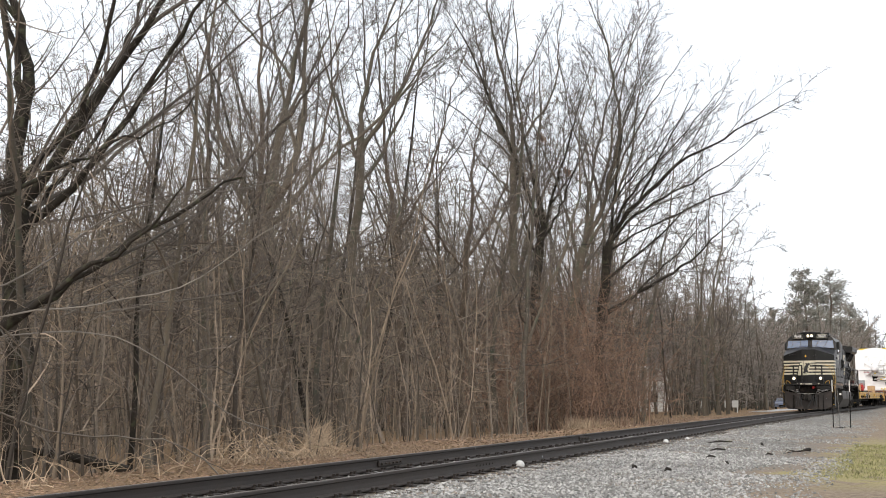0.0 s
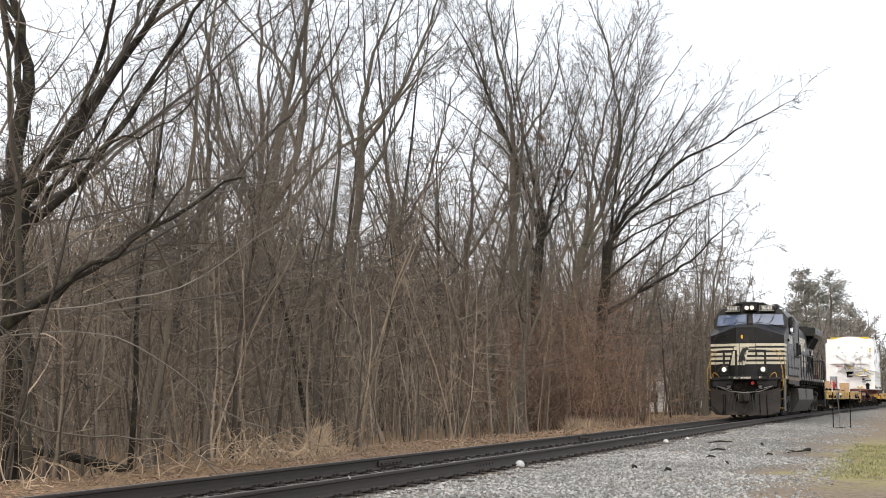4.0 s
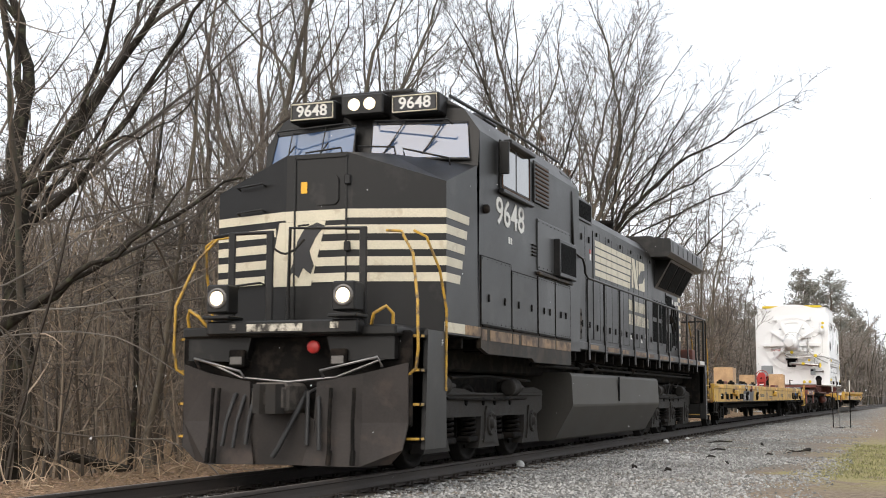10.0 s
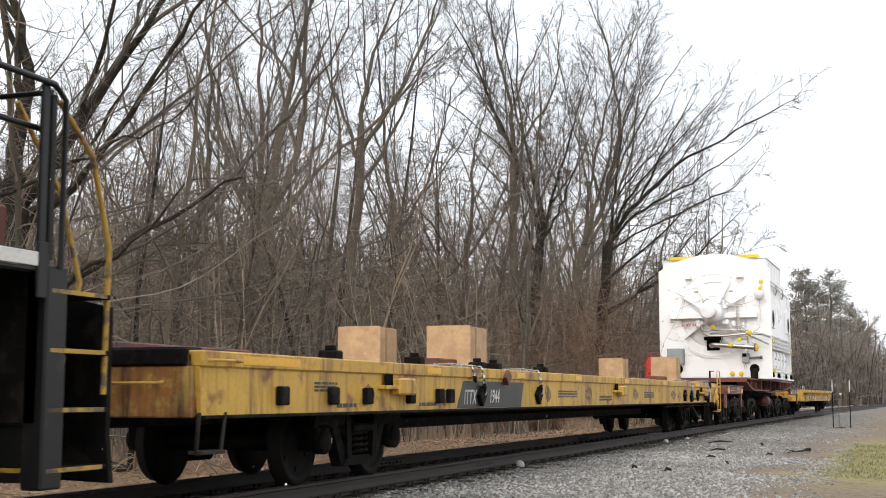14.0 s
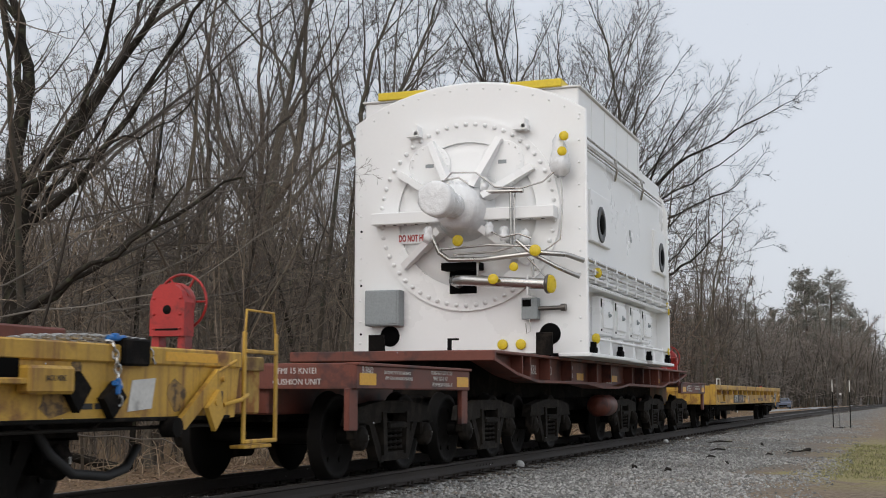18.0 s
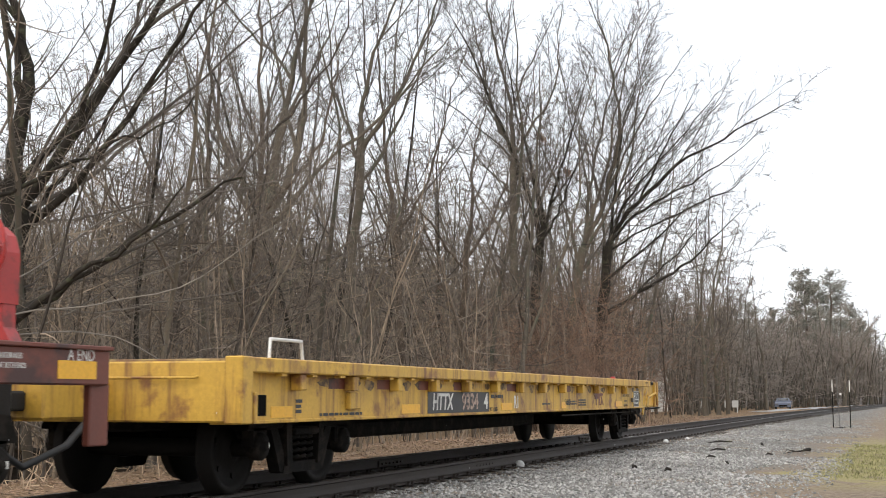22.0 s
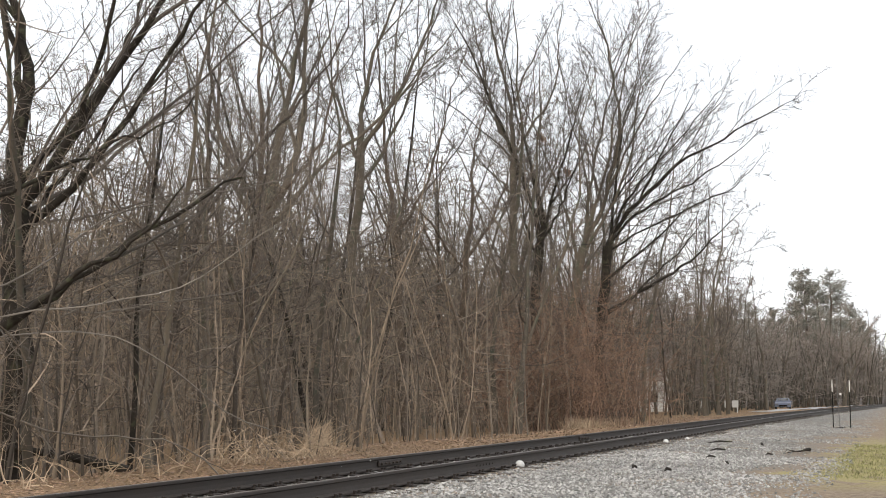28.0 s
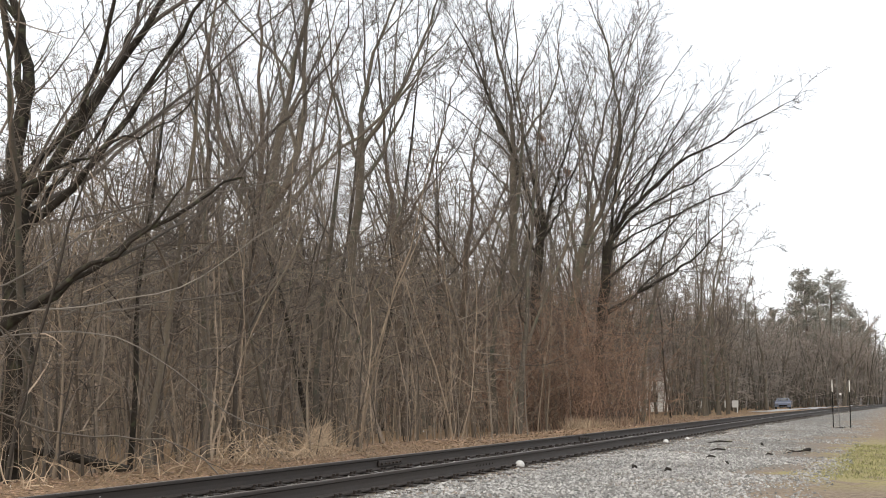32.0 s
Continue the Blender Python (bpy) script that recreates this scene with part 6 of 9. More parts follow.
        ws = part("windscreen", g, GLASSF, cab, "windscreen pane that mirrors the pale sky, reflected blue in its colour")
        part("gasket", Build().tube([vv[0], vv[1], vv[2], vv[3], vv[0]], 0.018, 6), RUBBER, ws)
        for q in (0.35, 0.75):
            y = ya + (yb - ya) * q
            w_ = Build().tube([(x1 - 0.03 + swept(y), y, z1 + 0.06), (x0 - 0.03 + swept(y), y - s * 0.10 + 0.12, z0 + 0.16)], 0.009, 5)
            w_.tube([(x0 - 0.03 + swept(y), y + 0.02 - s * 0.10, z0 + 0.28), (x0 - 0.03 + swept(y), y + 0.2 - s * 0.10, z0 + 0.06)], 0.012, 5)
            part("wiper", w_, RUBBER, ws)
        nb = part("number_board", Build().box(2.47, s * 0.40, 4.53, 2.86, s * 1.07, 4.80, 0.02), BLACK, cab, "lit road number board")
        part("lit_panel", Build().box(2.462, s * 0.45, 4.575, 2.47, s * 1.02, 4.755, 0.004), DECALK, nb)
        rim = [(2.462, s * 0.43, 4.56), (2.462, s * 1.04, 4.56), (2.462, s * 1.04, 4.77), (2.462, s * 0.43, 4.77)]
        part("board_rim", Build().tube(rim + rim[:1], 0.010, 5), CREAM, nb, "pale rim of the number board")
        words("road_number", "9648", 0.215, front_at(2.459, s * 0.735, 4.665), WHITEL, nb, 1.05, 0.002, bold=0.004)
        b = Build().tube([(2.52, s * 0.20, 4.44), (2.40, s * 0.20, 4.45), (2.40, s * 1.22, 4.40), (2.50, s * 1.24, 4.36)], 0.012, 6)
        b.tube([(2.1, s * 0.12, 3.99), (2.06, s * 0.12, 4.06), (2.06, s * 0.62, 4.02), (2.1, s * 0.62, 3.93)], 0.012, 6)
        b.tube([(2.15, s * 0.72, 3.92), (2.1, s * 0.72, 4.0), (2.2, s * 1.3, 3.86), (2.25, s * 1.3, 3.78)], 0.012, 6)
        part("grab_iron", b, BLACK, cab)
    hl = part("headlight", Build().box(2.44, -0.30, 4.56, 2.72, 0.30, 4.84, 0.02), BLACK, cab, "pair of lit headlights in one housing")
    for y in (-0.11, 0.11):
        part("lamp", Build().lathe((2.44, y, 4.70), (-1, 0, 0), [(0, 0.08), (0.012, 0.08), (0.02, 0.045), (0.022, 0.0)], 20), LAMPG, hl)
    b = Build().box(5.4, -0.25, 4.94, 5.9, 0.05, 5.06, 0.03)
    b.tube([(3.0, -0.3, 4.95), (3.0, 0.5, 4.97)], 0.03, 7)
    part("roof_box", b, BLACK, cab)
    # near and far cab sides
    for s in (-1, 1):
        yo = s * (W + 0.001)
        win = part("side_window", Build().box(3.55, s * W, 3.66, 4.95, s * (W + 0.03), 4.34, 0.012), BLACK, cab, "cab side window with sliding panes")
        for xa, xb in ((3.62, 4.22), (4.28, 4.88)):
            part("pane", Build().box(xa, s * (W + 0.02), 3.72, xb, s * (W + 0.036), 4.29, 0.004), GLASSD, win)
        part("window_sill", Build().box(3.5, s * (W + 0.01), 3.60, 5.0, s * (W + 0.09), 3.66, 0.012), BLACK, win)
        part("window_frame", Build().tube([(3.60, s * (W + 0.034), 3.69), (4.91, s * (W + 0.034), 3.69), (4.91, s * (W + 0.034), 4.31), (3.60, s * (W + 0.034), 4.31), (3.60, s * (W + 0.034), 3.69)], 0.016, 4), SLATB, win, "brown worn window frame")
        part("mirror", Build().box(3.50, s * (W + 0.03), 3.85, 3.54, s * (W + 0.16), 4.30, 0.01).box(3.7, s * (W + 0.02), 4.3, 4.9, s * (W + 0.14), 4.36, 0.01), BLACK, win)
        lv = part("louvre", Build().box(5.2, s * W, 3.72, 6.02, s * (W + 0.03), 4.34, 0.012), BLACK, cab)
        for k in range(9):
            z = 3.76 + k * 0.063
            part("slat", Build().box(5.26, s * (W + 0.02), z, 5.96, s * (W + 0.045), z + 0.03, 0.006), SLATB, lv)
        ap = part("filter_panel", Build().box(5.40, s * W, 2.74, 7.30, s * (W + 0.02), 3.50, 0.008), PANELG, cab, "grey bolted panel")
        rv = Build()
        for k in range(9):
            for zr in (2.78, 3.46):
                rv.lathe((5.45 + 0.225 * k, s * (W + 0.019), zr), (0, s, 0), [(0, 0.012), (0.007, 0.012), (0.01, 0.0)], 5)
        part("rivet", rv, GRIME, ap)
        part("filter_box", Build().box(6.3, s * W, 2.72, 7.34, s * (W + 0.12), 3.30, 0.012), BLACK, cab)
        part("mesh", Build().box(6.36, s * (W + 0.12), 2.78, 7.28, s * (W + 0.126), 3.24, 0.002), MESHB, cab)
        part("panel_sill", Build().box(5.35, s * W, 2.66, 7.34, s * (W + 0.06), 2.71, 0.01), BLACKD, cab)
        b = Build()
        for xa, xb, za, zb in ((2.75, 4.05, 1.80, 2.68), (4.1, 5.35, 1.80, 2.60), (5.42, 6.35, 1.80, 2.64), (6.4, 7.3, 1.80, 2.64)):
            dr = part("access_door", Build().box(xa, s * W, za, xb, s * (W + 0.014), zb, 0.005), BLACK, cab)
            part("door_frame", Build().tube([(xa, s * (W + 0.006), za), (xb, s * (W + 0.006), za), (xb, s * (W + 0.006), zb), (xa, s * (W + 0.006), zb), (xa, s * (W + 0.006), za)], 0.012, 4), GRIME, dr)
            rv = Build()
            for k in range(7):
                for zr in (za + 0.03, zb - 0.03):
                    xr = xa + 0.05 + (xb - xa - 0.1) * k / 6
                    rv.lathe((xr, s * (W + 0.013), zr), (0, s, 0), [(0, 0.010), (0.006, 0.010), (0.008, 0.0)], 5)
            part("rivet", rv, BLACK, dr)
            for xl in (xa + 0.3, xb - 0.3):
                b.box(xl - 0.02, s * (W + 0.014), za + 0.30, xl + 0.02, s * (W + 0.03), za + 0.40, 0.006)
            b.box(xa + 0.02, s * (W + 0.012), za - 0.03, xb - 0.02, s * (W + 0.03), za, 0.005)
        for k in range(4):
            b.box(5.12, s * W, 2.92 + 0.05 * k, 5.34, s * (W + 0.022), 2.94 + 0.05 * k, 0.004)
        part("door_latch", b, GRIME, cab)
        part("skirt", Build().prism([(2.75, 1.79), (2.75, 1.50), (3.05, 1.43), (5.1, 1.43), (5.2, 1.38), (7.35, 1.38), (7.35, 1.79)], 1, s * (W - 0.05), s * (W + 0.008)), BLACKD, cab, "dusty brown-black skirt")
        b = Build()
        for xa, xb in ((2.78, 2.98), (3.12, 4.08), (4.14, 4.42), (4.56, 5.38), (5.44, 6.36), (6.42, 7.32)):
            b.box(xa, s * (W + 0.008), 1.60, xb, s * (W + 0.014), 1.74, 0.002)
        part("sill_stripe", b, SILLW, cab, "worn orange-tan reflective stripes")
        part("white_sill", Build().box(1.40, s * (W + 0.001), 1.64, 2.12, s * (W + 0.012), 1.76, 0.003), CREAM, nose)
        part("sill_stripe", Build().box(2.125, s * (W + 0.001), 1.64, 2.74, s * (W + 0.011), 1.76, 0.003), SILLW, nose, "rust-stained sill stripe")
        words("road_number", "9648", 0.52, side_at(4.08, 3.345, -(W + 0.004)) if s < 0 else pose(4.08, W + 0.004, 3.345, 90, 0, 180), WHITEL, cab, 1.3, 0.003, "white road number", bold=0.006)
        if s < 0:
            part("small_mark", Build().box(3.98, -W, 2.97, 4.05, -(W + 0.004), 3.06, 0.001).box(4.08, -W, 2.97, 4.14, -(W + 0.004), 3.06, 0.001), WHITEL, cab)
        if s < 0:
            words("end_letter", "F", 0.11, side_at(1.28, 1.5, -1.552), WHITEL, L, 1.0, 0.002)
        part("marker_light", Build().lathe((2.92, s * W, 3.30), (0, s, 0), [(0, 0.06), (0.05, 0.06), (0.07, 0.04), (0.07, 0)], 14), GRIME, cab)
    # hoods: a taller part behind the cab, then the long hood
    H = 1.03
    part("cab_back", Build().box(7.35, -1.40, 1.80, 8.05, 1.40, 4.55, 0.04), BLACK, L)
    hood_a = part("equipment_hood", Build().prism([(-H, 1.8), (-H, 4.50), (-0.85, 4.66), (0.85, 4.66), (H, 4.50), (H, 1.8)], 0, 8.0, 10.98), BLACK, L, "tall black equipment hood behind the cab")
    hood = part("long_hood", Build().prism([(-H, 1.8), (-H, 4.16), (-0.80, 4.40), (0.80, 4.40), (H, 4.16), (H, 1.8)], 0, 10.98, 20.8), BLACK, L, "long black engine hood with cream stripes")
    for s in (-1, 1):
        ww = s * (H + 0.0)
        part("vent_grille", Build().box(9.28, ww, 4.10, 10.92, s * (H + 0.03), 4.50, 0.01), BLACK, hood_a)
        part("mesh", Build().box(9.36, s * (H + 0.03), 4.15, 10.84, s * (H + 0.036), 4.46, 0.004), MESHB, hood_a)
        b = Build()
        for k in range(5):
            xa = 8.1 + k * 0.575
            part("hood_door", Build().box(xa + 0.012, ww, 1.95, xa + 0.563, s * (H + 0.014), 4.02, 0.006), BLACK, hood_a)
            b.box(xa + 0.26, s * (H + 0.014), 2.15, xa + 0.31, s * (H + 0.035), 2.27, 0.008)
            b.box(xa + 0.26, s * (H + 0.014), 3.74, xa + 0.31, s * (H + 0.035), 3.86, 0.008)
        part("latch", b, GRIME, hood_a)
        b = Build()
        for k in range(11):
            xa = 11.05 + k * 0.535
            if k == 10:
                xb = 17.0 - 0.01
            part("hood_door", Build().box(xa + 0.010, ww, 1.95, xa + 0.525, s * (H + 0.014), 4.02, 0.006), BLACK, hood)
            b.box(xa + 0.24, s * (H + 0.014), 2.12, xa + 0.29, s * (H + 0.035), 2.24, 0.008)
            if k % 2 == 0:
                b.box(xa + 0.24, s * (H + 0.014), 3.93, xa + 0.29, s * (H + 0.035), 4.01, 0.008)
        part("latch", b, GRIME, hood)
        st = Build()
        yq = s * (H + 0.014)
        for r_ in range(5):
            z1 = 3.86 - 0.142 * r_
            for k in range(7):
                xa = 11.2 + k * 0.486
                if k == 6:
                    xe = 14.56 - 0.04 * r_
                else:
                    xe = xa + 0.472
                st.box(xa, yq, z1 - 0.115, min(xe, xa + 0.472), yq + s * 0.004, z1, 0.001)
        part("hood_stripe", st, CREAM, hood, "stacked cream bars")
        # the company mark: two plain cream shapes, and plain bars for its lettering
        mk = Build()
        mk.prism([(14.62, 3.86), (14.92, 3.86), (15.28, 3.22), (14.98, 3.22)], 1, yq, yq + s * 0.004)
        mk.prism([(14.62, 3.22), (14.78, 3.22), (14.78, 3.50), (14.62, 3.74)], 1, yq, yq + s * 0.004)
        mk.prism([(15.12, 3.86), (15.28, 3.86), (15.28, 3.36), (15.12, 3.62)], 1, yq, yq + s * 0.004)
        mk.prism([(15.38, 3.86), (16.02, 3.86), (16.02, 3.70), (15.60, 3.66), (15.38, 3.52)], 1, yq, yq + s * 0.004)
        mk.prism([(15.38, 3.22), (16.02, 3.22), (16.02, 3.54), (15.80, 3.40), (15.38, 3.36)], 1, yq, yq + s * 0.004)
        part("company_mark", mk, CREAM, hood, "large cream company mark")
        tx = Build()
        for r_, (z1, ends) in enumerate(((2.94, 16.12), (2.64, 16.45))):
            n_l = 7 if r_ == 0 else 8
            pitch = (ends - 14.28) / n_l
            for k in range(n_l):
                xa = 14.28 + k * pitch
                tx.box(xa, yq, z1 - 0.225, xa + pitch * 0.26, yq + s * 0.004, z1, 0.001)
                tx.box(xa + pitch * 0.46, yq, z1 - 0.225, xa + pitch * 0.74, yq + s * 0.004, z1, 0.001)
        part("lettering_bar", tx, CREAM, hood, "two rows of plain cream bars")
        ds = Build()
        for xa, za in ((14.4, 2.10), (15.5, 2.06), (16.0, 2.18)):
            ds.box(xa, yq, za, xa + 0.16, yq + s * 0.004, za + 0.09, 0.001)
        part("small_notice", ds, WHITEL, hood)
        # radiator end: wings, slanted screens, doors, brake wheel
        wing = part("radiator_wing", Build().prism([(s * 0.3, 4.62), (s * 1.50, 4.52), (s * 1.53, 4.46), (s * 1.53, 4.20), (s * 1.44, 4.10), (s * 0.95, 4.10)], 0, 16.75, 21.55), BLACK, L, "broad overhanging radiator wing")
        b = Build()
        for k in range(7):
            xk = 17.0 + k * 0.7
            b.box(xk, s * 1.53, 4.22, xk + 0.02, s * 1.54, 4.46, 0.003)
        part("seam", b, GRIME, wing)
        q0, q1 = (s * 1.40, 4.10), (s * 1.03, 3.42)
        sc = Build()
        v = [(17.5, *q0), (20.95, *q0), (20.8, *q1), (17.3, *q1), (17.5, 0, 4.10), (20.95, 0, 4.10), (20.8, 0, 3.42), (17.3, 0, 3.42)]
        sc.add(v, [(0, 1, 2, 3), (0, 3, 7, 4), (1, 5, 6, 2), (0, 4, 5, 1), (3, 2, 6, 7), (4, 7, 6, 5)])
        sp = part("radiator_bay", sc, BLACK, L)
        for xa, xb in ((17.62, 18.62), (18.74, 19.74), (19.86, 20.72)):
            g = Build()
            o = Vector((0, s * 0.52, -0.28)).normalized() * 0.012
            pa = Vector((0, q0[0], q0[1])).lerp(Vector((0, q1[0], q1[1])), 0.08) + o
            pb = Vector((0, q0[0], q0[1])).lerp(Vector((0, q1[0], q1[1])), 0.92) + o
            vv = [(xa, pa.y, pa.z), (xb, pa.y, pa.z), (xb, pb.y, pb.z), (xa, pb.y, pb.z)]
            g.add(vv + [(q[0], q[1] - o.y, q[2] - o.z) for q in vv], [(0, 1, 2, 3), (4, 5, 6, 7), (0, 1, 5, 4), (1, 2, 6, 5), (2, 3, 7, 6), (3, 0, 4, 7)])
            part("screen", g, MESHB, sp)
        for xa, xb, za, zb in ((16.95, 17.50, 2.72, 3.12), (16.95, 17.50, 2.15, 2.62), (17.62, 17.98, 2.72, 3.12), (17.62, 17.98, 2.15, 2.62), (18.12, 18.58, 2.15, 3.12), (18.72, 19.45, 3.05, 3.35), (18.75, 19.3, 2.0, 2.45), (19.58, 19.86, 2.15, 3.1), (20.0, 20.3, 2.1, 2.9)):
            dr = part("grid_door", Build().box(xa - 0.05, ww, za - 0.05, xb + 0.05, s * (H + 0.02), zb + 0.05, 0.008), BLACK, hood)
            part("mesh", Build().box(xa, s * (H + 0.02), za, xb, s * (H + 0.026), zb, 0.004), MESHB, dr)
        bw = Build()
        cx, cz, yy = 19.15, 2.78, s * (H + 0.12)
        ring = [(cx + 0.34 * math.cos(k * math.pi / 12), yy, cz + 0.34 * math.sin(k * math.pi / 12)) for k in range(25)]
        bw.tube(ring, 0.018, 7)
        for k in range(5):
            a = k * 2 * math.pi / 5 + 0.4
            bw.tube([(cx, yy, cz), (cx + 0.17 * math.cos(a + 0.12), yy, cz + 0.17 * math.sin(a + 0.12)), (cx + 0.33 * math.cos(a), yy, cz + 0.33 * math.sin(a))], 0.016, 6)
        bw.lathe((cx, s * H, cz), (0, s, 0), [(0, 0.1), (0.04, 0.12), (0.1, 0.08), (0.15, 0.05), (0.15, 0)], 16)
        part("brake_wheel", bw, GRIME, hood, "black hand brake wheel")
        vs = Build()
        for k in range(6):
            z = 3.42 - 0.20 * k
            vs.prism([(20.46 + 0.02 * k, z), (20.79, z), (20.79, z - 0.11), (20.48 + 0.02 * k, z - 0.11)], 1, s * (H + 0.0005), s * (H + 0.006))
        part("end_stripe", vs, CREAM, hood, "stacked cream end stripes")
        b = Build()
        for xa, za in ((19.5, 3.2), (19.95, 3.18), (20.25, 3.2)):
            b.box(xa, s * (H + 0.001), za, xa + 0.22, s * (H + 0.007), za + 0.10, 0.002)
        part("small_notice", b, WHITEL, hood)
        # handrail and posts along the walkway
        rl = Build().tube([(7.52, s * 1.45, 4.3), (7.5, s * 1.53, 4.2), (7.52, s * 1.55, 3.30), (7.62, s * 1.55, 3.22), (8.15, s * 1.55, 3.18), (8.28, s * 1.55, 3.08), (8.32, s * 1.55, 2.95), (8.5, s * 1.55, 2.885), (12, s * 1.55, 2.885), (17, s * 1.55, 2.885), (21.5, s * 1.55, 2.885), (21.62, s * 1.55, 2.80), (21.62, s * 1.55, 1.7)], 0.021, 8)
        part("handrail", rl, BLACK, L, "long black tubular handrail")
        for k in range(11):
            xk = 8.6 + k * 1.285
            part("rail_post", Build().box(xk - 0.035, s * 1.50, 1.60, xk + 0.035, s * 1.535, 2.88, 0.008).box(xk - 0.05, s * 1.52, 1.50, xk + 0.05, s * 1.548, 1.86, 0.008), BLACK, L)
        b = Build()
        for k in range(10):
            xk = 8.72 + k * 1.285
            b.box(xk, s * (W + 0.001), 1.69, xk + (0.95 if k % 2 else 0.6), s * (W + 0.007), 1.765, 0.002)
        part("sill_stripe", b, SILLW, L, "worn cream reflective stripes")
        part("white_sill", Build().box(20.7, s * (W + 0.002), 1.70, 21.5, s * (W + 0.012), 1.79, 0.003), WHITEL, L)
        b = Build().box(7.62, s * 1.05, 1.84, 8.32, s * 1.49, 2.36, 0.02)
        bx = part("vent_box", b, BLACKD, L, "black box with rows of round holes")
        ho = Build()
        for i in range(5):
            for j in range(3):
                ho.lathe((7.71 + 0.13 * i, s * 1.49, 1.97 + 0.14 * j), (0, s, 0), [(0, 0.035), (0.006, 0.035), (0.006, 0)], 10)
        part("round_hole", ho, HOLEM, bx)
    for x, z in ((9.62, 3.50), (10.75, 3.56)):
        part("red_notice", Build().box(x, -(H + 0.014), z, x + 0.13, -(H + 0.018), z + 0.07, 0.001), REDP, hood_a, "small red warning notice")
        part("white_notice", Build().box(x + 0.01, -(H + 0.014), z - 0.13, x + 0.12, -(H + 0.018), z - 0.01, 0.001), WHITEL, hood_a)
    part("round_stack", Build().lathe((15.25, -0.3, 4.36), (0, 0, 1), [(0, 0.20), (0.30, 0.20), (0.31, 0.225), (0.40, 0.225), (0.41, 0.19), (0.32, 0.17)], 20), GRIME, L, "short round soot-black exhaust stack")
    part("exhaust_stack", Build().box(13.2, -0.42, 4.38, 14.1, 0.42, 4.54, 0.04).box(13.28, -0.34, 4.54, 14.0, 0.34, 4.56, 0.01), GRIME, L)
    b = Build()
    for k in range(4):
        b.box(11.4 + 2.2 * k, -0.7, 4.39, 13.0 + 2.2 * k, 0.7, 4.44, 0.02)
    part("roof_hatch", b, BLACK, hood)
    part("radiator_top", Build().box(16.8, -1.1, 4.40, 21.4, 1.1, 4.60, 0.03), BLACK, L)
    part("horn", Build().lathe((10.4, -0.3, 4.72), (-1, 0, 0), [(0, 0.03), (0.2, 0.04), (0.32, 0.09), (0.32, 0.0)], 12).lathe((10.4, -0.1, 4.72), (-1, 0, 0), [(0, 0.03), (0.25, 0.04), (0.4, 0.1), (0.4, 0.0)], 12).box(10.3, -0.4, 4.64, 10.45, 0.0, 4.72, 0.01), GRIME, hood_a)
    # rear end
    part("rear_plate", Build().box(21.5, -1.5, 0.7, 21.58, 1.5, 1.8, 0.02), GRIME, L)
    for y in (-1.5, -0.6, 0.6, 1.5):
        part("rail_post", Build().box(21.52, y - 0.03, 1.75, 21.57, y + 0.03, 2.83, 0.008), BLACK, L)
    for s in (-1, 1):
        part("rear_step_plate", Build().prism([(s * 0.24, 0.34), (s * 1.50, 0.30), (s * 1.46, 0.62), (s * 1.46, 1.50), (s * 1.20, 1.56), (s * 0.24, 1.56)], 0, 22.30, 22.35), GRIME, L, "black plate behind the rear steps")
        part("step_column", Build().box(21.50, s * 1.38, 0.30, 21.72, s * 1.545, 1.72, 0.015), BLACK, L)
    part("rear_rail", Build().tube([(21.55, -1.5, 2.85), (21.55, -0.6, 2.85)], 0.02, 7), BLACK, L)
    part("rear_rail", Build().tube([(21.55, 0.6, 2.85), (21.55, 1.5, 2.85)], 0.02, 7), BLACK, L)
    part("side_rail", Build().tube([(20.85, -1.45, 2.60), (21.55, -1.45, 2.60)], 0.02, 7), BLACK, L)
    part("rail_post", Build().box(20.9, -1.5, 1.8, 20.96, -1.45, 2.6, 0.006), BLACK, L)
    part("rear_box", Build().box(20.95, -1.3, 1.82, 21.4, -0.7, 2.1, 0.02), OXIDE, L, "rusty red equipment box")
    coupler(L, 22.3, -1)
    fa, ra = (2.22, 4.29, 6.36), (16.55, 18.62, 20.69)
    loco_truck(L, fa)
    loco_truck(L, ra)
    add_wheels(L, 0.0, fa + ra, 0.533, wheelset_mesh(0.533))
    return L


LOCO = build_loco()
# ---- freight cars ----
FREIGHT_WHEEL = wheelset_mesh(0.42)


